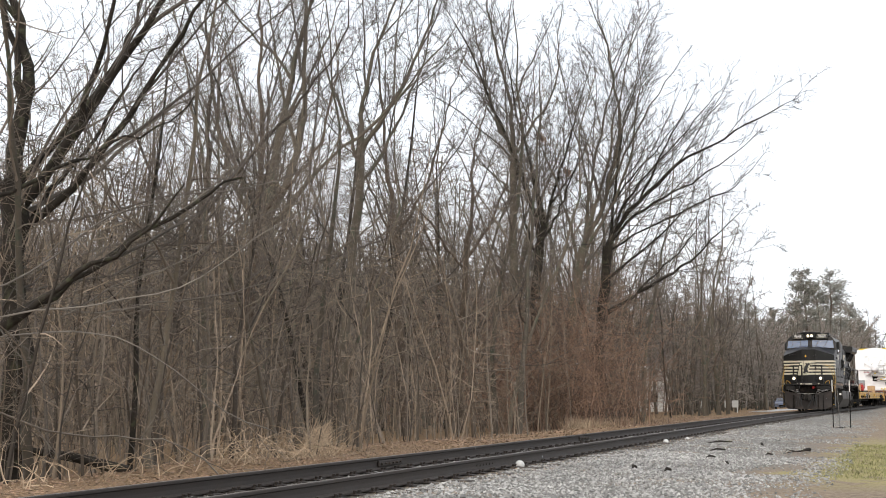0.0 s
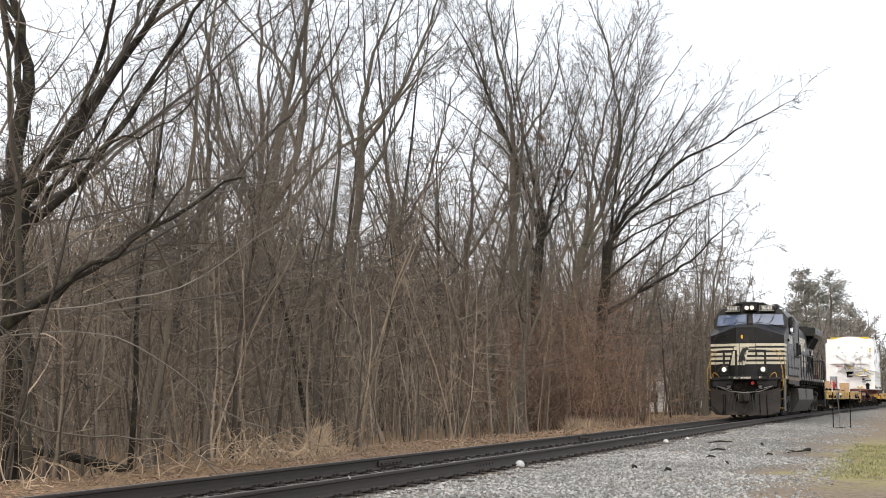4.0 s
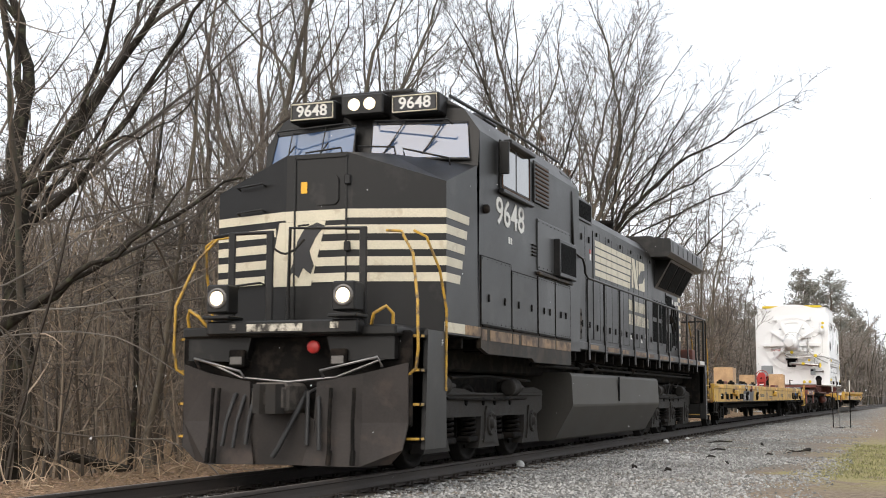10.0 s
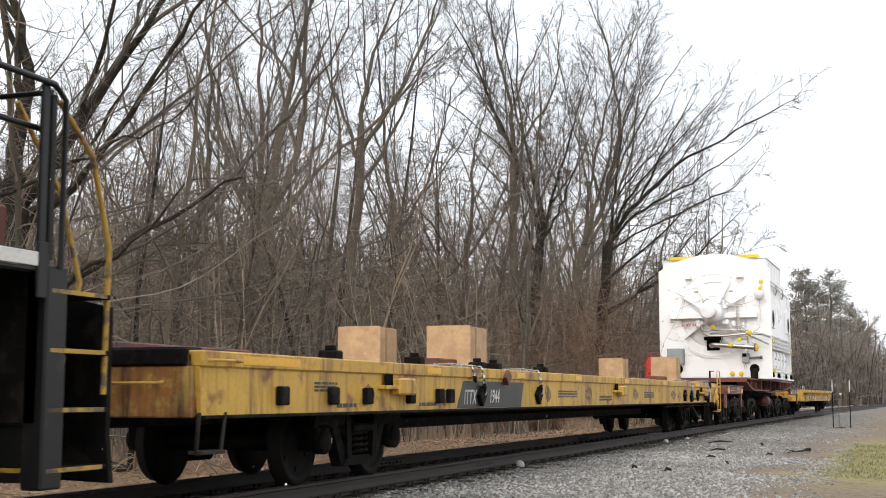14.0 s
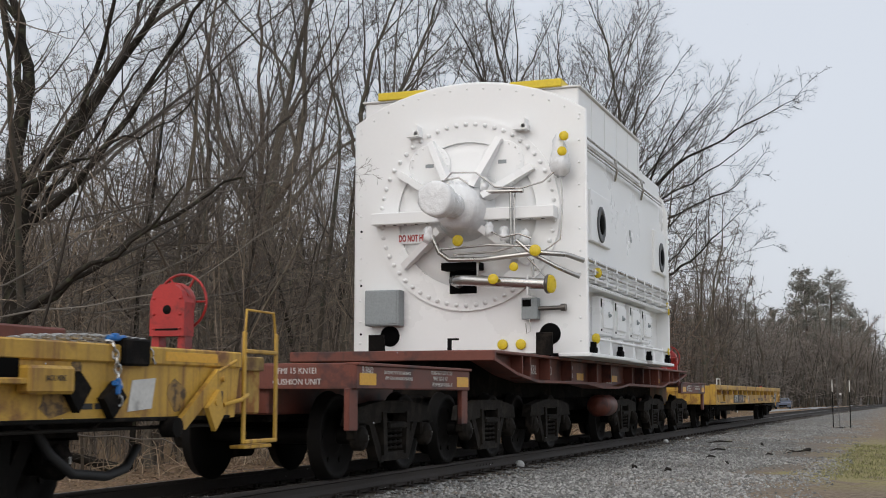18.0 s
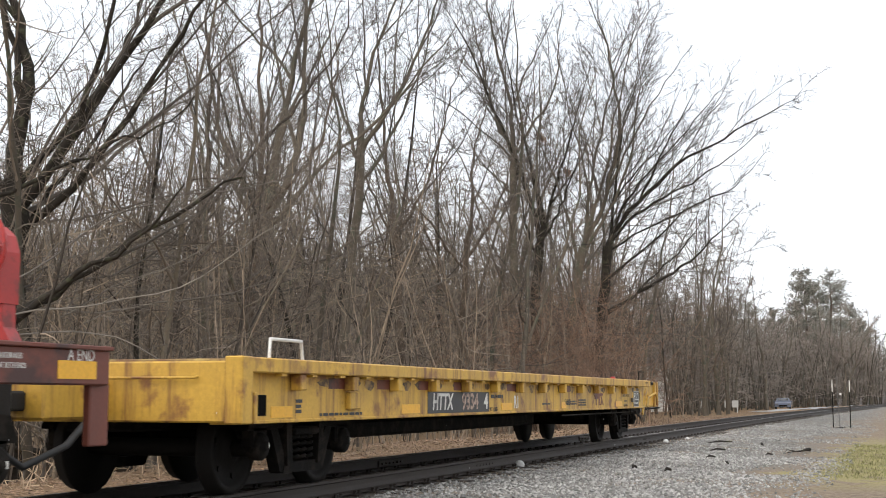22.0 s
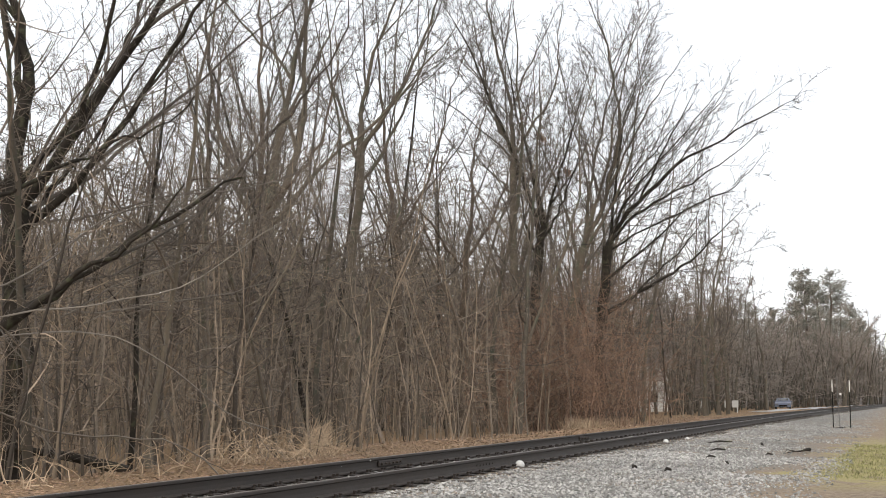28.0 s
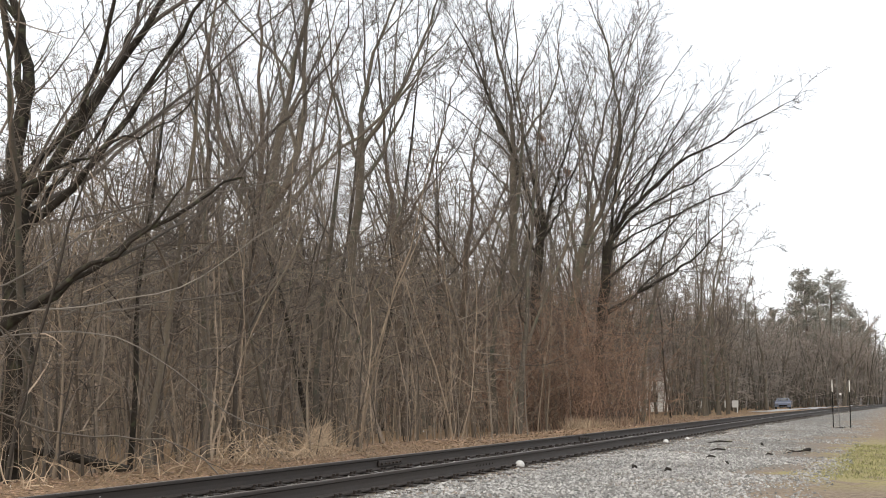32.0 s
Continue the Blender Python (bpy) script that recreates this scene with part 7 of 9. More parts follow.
def freight_truck(owner, x, mat=GRIME, wide=0.93):
    """A two-axle cast truck with a spring nest at each side."""
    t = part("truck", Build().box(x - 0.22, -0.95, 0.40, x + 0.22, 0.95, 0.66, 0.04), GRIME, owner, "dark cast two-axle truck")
    for s in (-1, 1):
        y0, y1 = s * 0.96, s * 1.10
        b = Build()
        b.prism([(x - wide - 0.24, 0.58), (x - wide + 0.24, 0.58), (x - 0.45, 0.60), (x - 0.32, 0.70), (x + 0.32, 0.70), (x + 0.45, 0.60), (x + wide - 0.24, 0.58), (x + wide + 0.24, 0.58), (x + wide + 0.16, 0.76), (x + 0.4, 0.84), (x - 0.4, 0.84), (x - wide - 0.16, 0.76)], 1, y0, y1)
        b.prism([(x - 0.42, 0.17), (x + 0.42, 0.17), (x + 0.38, 0.27), (x - 0.38, 0.27)], 1, y0 - s * 0.006, y1 - s * 0.006)
        for k in (-1, 1):
            b.prism([(x + k * (wide - 0.20), 0.66), (x + k * (wide - 0.34), 0.66), (x + k * 0.30, 0.20), (x + k * 0.46, 0.18)], 1, y0 + s * 0.006, y1 - s * 0.016)
            b.prism([(x + k * 0.42, 0.72), (x + k * 0.31, 0.72), (x + k * 0.27, 0.24), (x + k * 0.38, 0.24)], 1, y0 - s * 0.012, y1 + s * 0.02)
        part("side_frame", b, mat, t)
        b = Build()
        for dx in (-0.15, 0.0, 0.15):
            coil(b, x + dx, s * 1.03, 0.27, 0.52, 0.075, 4, 0.018)
        b.box(x - 0.27, s * 0.9, 0.52, x + 0.27, s * 1.14, 0.60, 0.02)
        part("spring_nest", b, mat, t)
        for k in (-1, 1):
            part("bearing_cap", Build().lathe((x + k * wide, s * 1.02, 0.44), (0, s, 0), [(0, 0.13), (0.1, 0.13), (0.12, 0.11), (0.13, 0.05), (0.15, 0.04), (0.15, 0)], 16).box(x + k * wide - 0.15, s * 0.98, 0.42, x + k * wide + 0.15, s * 1.1, 0.62, 0.02), mat, t)
            part("bearing_mark", Build().box(x + k * wide + 0.05, s * 1.15, 0.42, x + k * wide + 0.08, s * 1.156, 0.47, 0.002), WHITEL, t)
    b = Build()
    b.tube([(x - 0.4, -0.5, 0.52), (x + 0.4, 0.5, 0.52)], 0.03, 6)
    b.box(x - 0.5, -0.85, 0.34, x - 0.4, 0.85, 0.44, 0.02).box(x + 0.4, -0.85, 0.34, x + 0.5, 0.85, 0.44, 0.02)
    part("brake_beam", b, GRIME, t)


def text_bars(name, owner, x0, x1, z0, z1, y, rows, mat, seed=1):
    """Writing too small to read: rows of short plain bars."""
    r, b = random.Random(seed), Build()
    h = (z1 - z0) / rows
    for i in range(rows):
        x, zt = x0, z1 - i * h
        while x < x1 - 0.03:
            w = min(r.uniform(0.04, 0.14), x1 - x)
            b.box(x, y, zt - h * 0.66, x + w, y - 0.003, zt, 0.0006)
            x += w + 0.025
    return part(name, b, mat, owner)


def chain_of(name, owner, pts, mat=PIPEM, link=0.05):
    b = Build()
    pts = [Vector(q) for q in pts]
    acc = []
    for a, c in zip(pts, pts[1:]):
        n = max(1, int((c - a).length / link))
        acc += [a.lerp(c, i / n) for i in range(n)]
    acc.append(pts[-1])
    for i in range(len(acc) - 1):
        d = (acc[i + 1] - acc[i])
        m = (acc[i] + acc[i + 1]) / 2
        s = d.orthogonal().normalized() if i % 2 else d.normalized().cross(d.orthogonal().normalized())
        u = d.normalized()
        ring = [m + u * (math.cos(a) * link * 0.72) + s * (math.sin(a) * link * 0.42) for a in [k * math.pi / 4 for k in range(9)]]
        b.tube(ring, 0.009, 4, False)
    return part(name, b, mat, owner)


def build_flatcar_front():
    X0, X1 = 23.45, 51.9
    C = thing("flatcar", "long weathered yellow chain-tie flatcar with rust streaks", "flatcar", "freight cars of the train")

    def at(x):
        return x - X0
    part("deck", Build().box(0, -1.44, 1.10, X1 - X0, 1.44, 1.22, 0.01), YCARD, C, "dirty steel deck")
    part("centre_sill", Build().box(0.3, -0.35, 0.62, X1 - X0 - 0.3, 0.35, 1.1, 0.02).box(5.5, -0.45, 0.48, 22.5, 0.45, 0.62, 0.02), GRIME, C)
    for s in (-1, 1):
        side = part("side_sill", Build().prism([(0, 1.12), (X1 - X0 - 0.55, 1.12), (X1 - X0 - 0.62, 0.72), (0.05, 0.74)], 1, s * 1.46, s * 1.5), YCAR, C, "yellow side sill streaked with rust")
        part("top_lip", Build().box(0, s * 1.40, 1.115, X1 - X0 - 0.55, s * 1.525, 1.245, 0.012), YCAR, C)
        part("lower_flange", Build().box(0.1, s * 1.2, 0.71, X1 - X0 - 0.7, s * 1.51, 0.74, 0.006), GRIME, C)
        for x in (24.82, 25.87, 26.69, 27.87, 28.79, 29.15, 33.6, 36.0, 38.2, 40.4, 42.6, 44.3, 45.86, 46.9, 47.79, 49.12):
            k = Build()
            c = at(x)
            if x < 45:
                k.box(c - 0.085, s * 1.5, 0.81, c + 0.085, s * 1.56, 0.975, 0.012)
            else:
                k.prism([(c - 0.13, 0.92), (c, 0.78), (c + 0.13, 0.94), (c, 1.05)], 1, s * 1.5, s * 1.56)
            if x < 30 or x > 45:
                part("chain_pocket", k, GRIME, side, "blackened chain pocket")
        for x in (27.36, 48.55, 38.4):
            j = part("jack_pad", Build().box(at(x) - 0.02, s * 1.5, 0.90, at(x) + 0.44, s * 1.62, 1.08, 0.02).box(at(x) - 0.36, s * 1.5, 0.96, at(x) - 0.02, s * 1.6, 1.0, 0.008), YCAR, C)
            part("recess", Build().box(at(x) - 0.24, s * 1.525, 1.0, at(x) - 0.02, s * 1.535, 1.12, 0.004), HOLEM, j)
        for xa, xb in ((24.1, 25.15), (28.38, 28.84), (31.9, 32.3), (35.2, 35.6), (39.0, 39.4), (43.0, 43.4), (47.55, 48.08), (50.2, 50.95)):
            part("reflector", Build().box(at(xa), s * 1.525, 1.145, at(xb), s * 1.529, 1.215, 0.001), YDECAL, C)
    y = -1.501
    part("stencil_panel", Build().prism([(at(29.45), 0.745), (at(29.7), 1.08), (at(32.3), 1.08), (at(32.15), 0.745)], 1, y, y - 0.004), DECALK, C)
    words("reporting_mark", "ITTX", 0.26, side_at(at(29.93), 0.87, y - 0.007), WHITEL, C, 0.85, 0.001, "white reporting mark", shear=0.25)
    words("car_number", "1944", 0.25, side_at(at(30.92), 0.88, y - 0.007), WHITEL, C, 0.85, 0.001, shear=0.25)
    for i, (xa, xb, za, zb, rws) in enumerate(((26.0, 26.5, 0.76, 0.82, 1), (28.2, 28.75, 0.76, 0.82, 1), (25.5, 26.0, 0.92, 1.02, 3), (34.2, 35.4, 0.86, 0.98, 3), (46.9, 47.7, 0.79, 0.85, 1), (49.1, 49.5, 0.78, 0.84, 1), (37.0, 38.0, 0.8, 0.9, 2), (41.0, 42.0, 0.85, 0.98, 3))):
        text_bars("small_stencil", C, at(xa), at(xb), za, zb, y, rws, DECALK, i)
    # ends
    e = part("end_beam", Build().box(-0.03, -1.46, 0.72, 0.04, 1.46, 1.12, 0.012), YRUST, C, "rusty yellow end beam")
    part("end_beam", Build().box(X1 - X0 - 0.62, -1.2, 0.74, X1 - X0 - 0.5, 1.2, 1.18, 0.012), YRUST, C, "rusty yellow end beam")
    part("dark_bolster", Build().box(-0.05, -1.40, 1.12, 0.25, 1.46, 1.27, 0.02), GRIME, C)
    part("grab_iron", Build().tube([(-0.03, -0.4, 1.0), (-0.09, -0.4, 0.99), (-0.09, -1.2, 0.99), (-0.03, -1.2, 1.0)], 0.012, 6), YCAR, C)
    part("grab_iron", Build().tube([(0.1, -1.5, 1.16), (0.1, -1.58, 1.17), (0.55, -1.58, 1.17), (0.55, -1.5, 1.16)], 0.012, 6), YCAR, C)
    st = Build()
    st.tube([(0.02, -1.5, 0.76), (-0.02, -1.5, 0.45), (0.36, -1.5, 0.45), (0.42, -1.5, 0.76)], 0.018, 6)
    st.box(0.0, -1.55, 0.44, 0.36, -1.42, 0.47, 0.006)
    part("sill_step", st, TRUCKG, C, "dark bent sill step")
    ld = Build()
    for x in (51.42, 51.98):
        ld.box(at(x) - 0.022, -1.52, 0.50, at(x) + 0.022, -1.495, 1.42, 0.006)
    for z in (0.50, 1.24):
        ld.box(at(51.42), -1.53, z, at(51.98), -1.49, z + 0.035, 0.008)
    ld.tube([(at(51.44), -1.5, 1.4), (at(51.46), -1.5, 1.60), (at(51.94), -1.5, 1.60), (at(51.98), -1.5, 1.4)], 0.011, 6)
    part("end_ladder", ld, YCAR, C, "yellow end ladder")
    ep = Build().box(at(50.6), -1.40, 0.74, at(51.9), 1.40, 1.20, 0.015)
    part("end_platform", ep, YRUST, C, "rust-streaked end platform")
    part("brake_lever", Build().prism([(at(50.3), 0.68), (at(50.42), 0.64), (at(51.0), 1.02), (at(51.0), 1.10), (at(50.9), 1.10)], 1, -1.57, -1.53).prism([(at(50.68), 0.80), (at(50.8), 0.62), (at(50.92), 0.74), (at(50.86), 0.94)], 1, -1.61, -1.57).tube([(at(50.9), -1.56, 1.08), (at(51.12), -1.6, 1.17)], 0.014, 6).cyl((at(50.8), -1.62, 0.84), (at(50.8), -1.55, 0.84), 0.025, 8).cyl((at(50.95), -1.60, 1.02), (at(50.95), -1.52, 1.02), 0.022, 8), YCAR, C, "bent yellow brake lever")
    part("lever_pivot", Build().cyl((at(50.3), -1.58, 0.66), (at(50.3), -1.46, 0.66), 0.075, 14), GRIME, C)
    part("sill_step", Build().tube([(at(51.1), -1.5, 0.82), (at(51.3), -1.55, 0.86), (at(51.5), -1.5, 0.9)], 0.02, 6).box(at(51.42), -1.52, 0.46, at(51.9), -1.38, 0.49, 0.006), YCAR, C)
    part("routing_paper", Build().prism([(at(49.75), 0.78), (at(50.05), 0.80), (at(50.1), 1.02), (at(49.8), 1.0)], 1, -1.508, -1.503), WHITEL, C, "white paper routing card")
    for x, d in ((29.97, 0.16), (30.34, 0.34), (33.0, 0.32), (46.81, 0.36), (49.53, 0.42)):
        chain_of("tie_down_chain", C, [(at(x) - 0.7, -1.2, 1.255), (at(x) - 0.2, -1.3, 1.28), (at(x), -1.52, 1.25), (at(x) + 0.02, -1.55, 1.1), (at(x) + 0.04, -1.56, 1.25 - d)])
        part("ratchet", Build().cyl((at(x) - 0.03, -1.56, 1.21 - d * 0.55), (at(x) + 0.05, -1.56, 1.20 - d * 0.6), 0.02, 8).box(at(x) - 0.01, -1.58, 1.15 - d * 0.6, at(x) + 0.03, -1.55, 1.22 - d * 0.5, 0.008), TARP if x > 46 else GRIME, C, "chain binder")
        if x > 30:
            part("hook_block", Build().prism([(at(x) - 0.14, 1.04 - d * 0.4), (at(x) - 0.02, 0.90 - d * 0.4), (at(x) + 0.13, 1.05 - d * 0.4), (at(x) + 0.02, 1.16 - d * 0.4)], 1, -1.56, -1.50), GRIME, C, "blackened hook block")
    part("rusty_block", Build().prism([(at(31.26), 1.14), (at(31.38), 1.04), (at(31.52), 1.15), (at(31.4), 1.24)], 1, -1.57, -1.50), OXIDE, C, "rusty steel block on the lip")
    part("chain_box", Build().box(at(49.62), -1.56, 1.10, at(49.95), -1.44, 1.29, 0.015), GRIME, C, "rusty dark chain box")
    part("chain_binder", Build().cyl((at(49.5), -1.5, 1.285), (at(49.68), -1.51, 1.29), 0.022, 8).box(at(49.55), -1.53, 1.27, at(49.60), -1.48, 1.32, 0.008), TARP, C, "blue chain binder")
    chain_of("tie_down_chain", C, [(at(48.9), -1.25, 1.27), (at(49.3), -1.4, 1.29), (at(49.6), -1.5, 1.29), (at(49.95), -1.5, 1.28), (at(50.05), -1.53, 1.12)])
    part("bent_hose", Build().tube([(at(49.2), -1.1, 0.72), (at(49.3), -1.2, 0.5), (at(49.5), -1.24, 0.36), (at(49.9), -1.24, 0.32), (at(50.2), -1.2, 0.36), (at(50.5), -1.1, 0.5)], 0.035, 9), RUBBER, C, "sagging black air hose")
    words("stencil", "2 INCH A.F. COMPSHOES", 0.058, side_at(at(47.34), 0.82, y - 0.003), DECALK, C, 0.85, 0.0008)
    words("stencil", "JACK HERE", 0.05, side_at(at(48.78), 1.0, -1.623), DECALK, C, 0.85, 0.0008)
    for k, (xs, zs, w_) in enumerate(((44.4, 0.93, 0.30), (45.2, 0.9, 0.22), (46.1, 0.95, 0.34), (47.2, 0.9, 0.28), (33.6, 0.93, 0.2), (36.2, 0.92, 0.26), (40.1, 0.93, 0.3), (45.95, 0.92, 0.13), (46.95, 0.9, 0.12), (47.85, 0.9, 0.12), (48.95, 0.85, 0.2), (49.15, 1.03, 0.07), (50.4, 0.9, 0.16), (51.0, 0.85, 0.12), (29.0, 0.88, 0.14), (26.8, 0.9, 0.12))):
        rr = random.Random(k)
        part("grease_smear", Build().prism([(at(xs) + w_ * rr.uniform(0.6, 1.1) * math.cos(a * 0.628), zs + 0.13 * rr.uniform(0.5, 1.1) * math.sin(a * 0.628)) for a in range(10)], 1, -1.5005, -1.5025), SMEAR, C, "dark grease smear")
    for x in (28.6, 30.9, 31.6, 26.3, 34.0):
        part("stanchion", Build().box(at(x), -1.35, 1.22, at(x) + 0.18, -1.15, 1.34, 0.015).box(at(x) + 0.05, -1.30, 1.34, at(x) + 0.12, -1.2, 1.39, 0.01), GRIME, C)
    for xa, xb, yy in ((25.0, 27.6, 0.4), (31.0, 33.2, -0.6), (47.0, 50.2, -0.55), (49.0, 51.5, 0.5)):
        part("deck_beam", Build().box(at(xa), yy - 0.1, 1.22, at(xb), yy + 0.1, 1.40, 0.015), OXIDE, C, "rusty steel beam laid on the deck")
    part("brake_rod", Build().tube([(at(44.0), -1.36, 0.66), (at(51.2), -1.36, 0.66)], 0.015, 6).tube([(at(49.5), -1.38, 0.66), (at(49.5), -1.46, 0.72)], 0.012, 6), TRUCKG, C)
    coupler(C, -1.15, 1)
    coupler(C, X1 - X0 + 0.1, -1)
    part("draft_sill", Build().box(-0.75, -0.22, 0.72, 0.05, 0.22, 1.0, 0.02), GRIME, C)
    for x in (27.5, 48.6):
        freight_truck(C, at(x))
    add_wheels(C, X0, (26.57, 28.43, 47.67, 49.53), 0.42, FREIGHT_WHEEL)
    loads = []
    for x, ln, z, ya, dy in ((31.48, 0.62, 1.87, -0.25, 1.25), (31.74, 0.73, 1.87, -0.25, 0), (47.80, 0.62, 1.87, -0.25, 1.27), (48.35, 0.63, 1.9, -0.24, 0)):
        t = thing("plywood_crate", "pale plywood crate strapped on the flatcar deck", "crate", "plywood crates on the flatcar")
        b = Build().box(0, -0.9 + dy, 1.222, 0.02, ya + dy, z, 0.003)
        part("front_panel", b, PLY, t)
        part("side_panel", Build().box(0.02, -0.9 + dy, 1.222, ln, -0.88 + dy, z - 0.012, 0.003), PLY, t)
        part("side_panel", Build().box(0.02, ya - 0.02 + dy, 1.222, ln, ya + dy, z - 0.012, 0.003), PLY, t)
        part("back_panel", Build().box(ln - 0.02, -0.88 + dy, 1.222, ln, ya - 0.02 + dy, z - 0.012, 0.003), PLY, t)
        part("batten", Build().box(0.1, -0.82 + dy, z - 0.02, 0.2, ya - 0.05 + dy, z + 0.012, 0.004).box(0.2, -0.905 + dy, 1.225, 0.26, -0.9 + dy, z - 0.02, 0.002), TIMBER, t)
        loads.append((t, x))
    return C, X0, loads


def build_generator_car():
    X0 = 52.0
    C = thing("heavy_duty_flatcar", "dark oxide red twelve-axle heavy-duty flatcar", "flatcar", "freight cars of the train")

    def at(x):
        return x - X0
    for xa, xb, nm in ((53.72, 57.2, "B END"), (72.75, 76.45, "A END")):
        e = part("end_deck", Build().box(at(xa), -1.45, 1.13, at(xb), 1.45, 1.22, 0.012).box(at(xa) + 0.05, -0.5, 0.7, at(xb) - 0.05, 0.5, 1.13, 0.02), OXIDE, C, "low red end deck")
        for s in (-1, 1):
            sd = part("side_channel", Build().box(at(xa), s * 1.42, 0.96, at(xb), s * 1.50, 1.20, 0.012).box(at(xa), s * 1.38, 1.195, at(xb), s * 1.53, 1.225, 0.006), OXIDE, C)
            for x in ((xa + 0.08, xb - 0.48) if xa < 60 else (xa + 0.24, xb - 0.58)):
                part("reflector", Build().box(at(x), s * 1.50, 1.0, at(x) + 0.42, s * 1.504, 1.12, 0.001), YDECAL, sd)
        for x in (xa - 0.02, xb - 0.12) if xa < 60 else (xb - 0.1,):
            part("sill_step", Build().box(at(x) - 0.06, -1.46, 0.55, at(x) + 0.16, -1.40, 0.97, 0.01), OXIDE, C)
    y = -1.502
    words("end_mark", "B END", 0.11, side_at(at(54.0), 1.145, y), WHITEL, C, 0.9, 0.001)
    words("end_mark", "A END", 0.11, side_at(at(76.12), 1.155, y), WHITEL, C, 0.9, 0.001)
    words("service_note", "CONSTANT CONTACT S.B.", 0.062, side_at(at(56.2), 1.155, y), WHITEL, C, 0.95, 0.0008)
    words("service_note", "MINER TCC-III 45LT", 0.062, side_at(at(56.15), 1.09, y), WHITEL, C, 0.95, 0.0008)
    words("service_note", "SETUP HEIGHT 4-13/16 1/16\"", 0.062, side_at(at(56.22), 1.02, y), WHITEL, C, 0.9, 0.0008)
    words("service_note", "CAR EQUIPPED WITH TWO HANDBRAKES", 0.05, side_at(at(54.81), 1.135, y), WHITEL, C, 0.8, 0.0008)
    words("service_note", "APPLY / RELEASE HANDBRAKE AT BOTH ENDS", 0.05, side_at(at(54.86), 1.075, y), WHITEL, C, 0.75, 0.0008)
    words("service_note", "CONSTANT CONTACT S.B.", 0.055, side_at(at(74.05), 1.135, y), WHITEL, C, 0.85, 0.0008)
    words("service_note", "MINER TCC-III-45LT", 0.055, side_at(at(74.0), 1.08, y), WHITEL, C, 0.85, 0.0008)
    words("service_note", "SETUP HEIGHT 4-13/16 1/16\"", 0.055, side_at(at(74.06), 1.025, y), WHITEL, C, 0.8, 0.0008)
    words("service_note", "CAR EQUIPPED WITH TWO HANDBRAKES", 0.05, side_at(at(75.13), 1.135, y), WHITEL, C, 0.8, 0.0008)
    words("service_note", "APPLY / RELEASE HANDBRAKE AT BOTH ENDS", 0.05, side_at(at(75.17), 1.075, y), WHITEL, C, 0.73, 0.0008)
    part("grey_patch", Build().box(at(73.57), -1.50, 1.03, at(73.71), -1.504, 1.14, 0.001), GREYBX, C)
    # end face lettering
    words("end_note", "CUSHION UNIT", 0.085, front_at(1.713, -0.85, 1.03), WHITEL, C, 0.9, 0.0008)
    words("end_note", "FMI 15 KN1EI", 0.085, front_at(1.713, -0.85, 1.14), WHITEL, C, 0.9, 0.0008)
    part("end_face", Build().box(1.717, -1.45, 0.96, 1.77, 1.45, 1.2, 0.005), OXIDE, C)
    part("draft_sill", Build().box(0.1, -0.3, 0.68, 1.75, 0.3, 1.02, 0.03), GRIME, C)
    # the high girder that carries the load
    part("upper_deck", Build().box(at(58.25), -1.5, 1.46, at(73.65), 1.5, 1.50, 0.008), OXIDE, C)
    flange = [(58.25, 1.38), (59.3, 1.20), (60.3, 1.11), (63.4, 1.11), (64.5, 1.05), (65.9, 1.05), (66.9, 1.12), (68.6, 1.10), (70.4, 1.10), (71.2, 1.20), (72.0, 1.21), (73.6, 1.42)]
    for s in (-1, 1):
        g = part("girder_web", Build().prism([(at(x), z + 0.01) for x, z in flange] + [(at(73.6), 1.46), (at(58.25), 1.46)], 1, s * 1.28, s * 1.31), OXIDE, C, "dark red girder web")
        for (xa, za), (xb, zb) in zip(flange, flange[1:]):
            fl = Build().prism([(at(xa), za - 0.02), (at(xb), zb - 0.02), (at(xb), zb + 0.02), (at(xa), za + 0.02)], 1, s * 1.15, s * 1.5)
            part("bottom_flange", fl, OXIDE, g)
        for x in (59.6, 60.0, 61.08, 62.4, 64.2, 65.3, 67.2, 68.3, 69.0, 70.0, 71.34, 71.8, 72.6):
            part("stiffener", Build().box(at(x) - 0.02, s * 1.30, 1.14, at(x) + 0.02, s * 1.48, 1.47, 0.005), OXIDE, g)
        for x in (60.05, 63.4, 66.12, 69.2, 70.5):
            part("reflector", Build().box(at(x), s * 1.31, 1.16, at(x) + 0.46, s * 1.314, 1.28, 0.001), YDECAL, g)
    yg = -1.312
    words("reporting_mark", "KRL", 0.20, side_at(at(60.75), 1.28, yg), WHITEL, C, 0.85, 0.001, "white reporting mark")
    words("car_number", "0350", 0.20, side_at(at(61.60), 1.28, yg), WHITEL, C, 0.85, 0.001)
    words("weight_note", "WT. 201000", 0.11, side_at(at(62.9), 1.23, yg), WHITEL, C, 0.8, 0.001)
    text_bars("small_stencil", C, at(62.6), at(63.1), 1.31, 1.39, yg, 1, WHITEL, 8)
    lg = part("builder_plate", Build().box(at(65.62), yg, 1.14, at(66.06), yg - 0.004, 1.40, 0.002), DECALK, C)
    part("plate_rim", Build().tube([(at(65.62), yg - 0.004, 1.14), (at(66.06), yg - 0.004, 1.14), (at(66.06), yg - 0.004, 1.40), (at(65.62), yg - 0.004, 1.40), (at(65.62), yg - 0.004, 1.14)], 0.006, 4), WHITEL, lg)
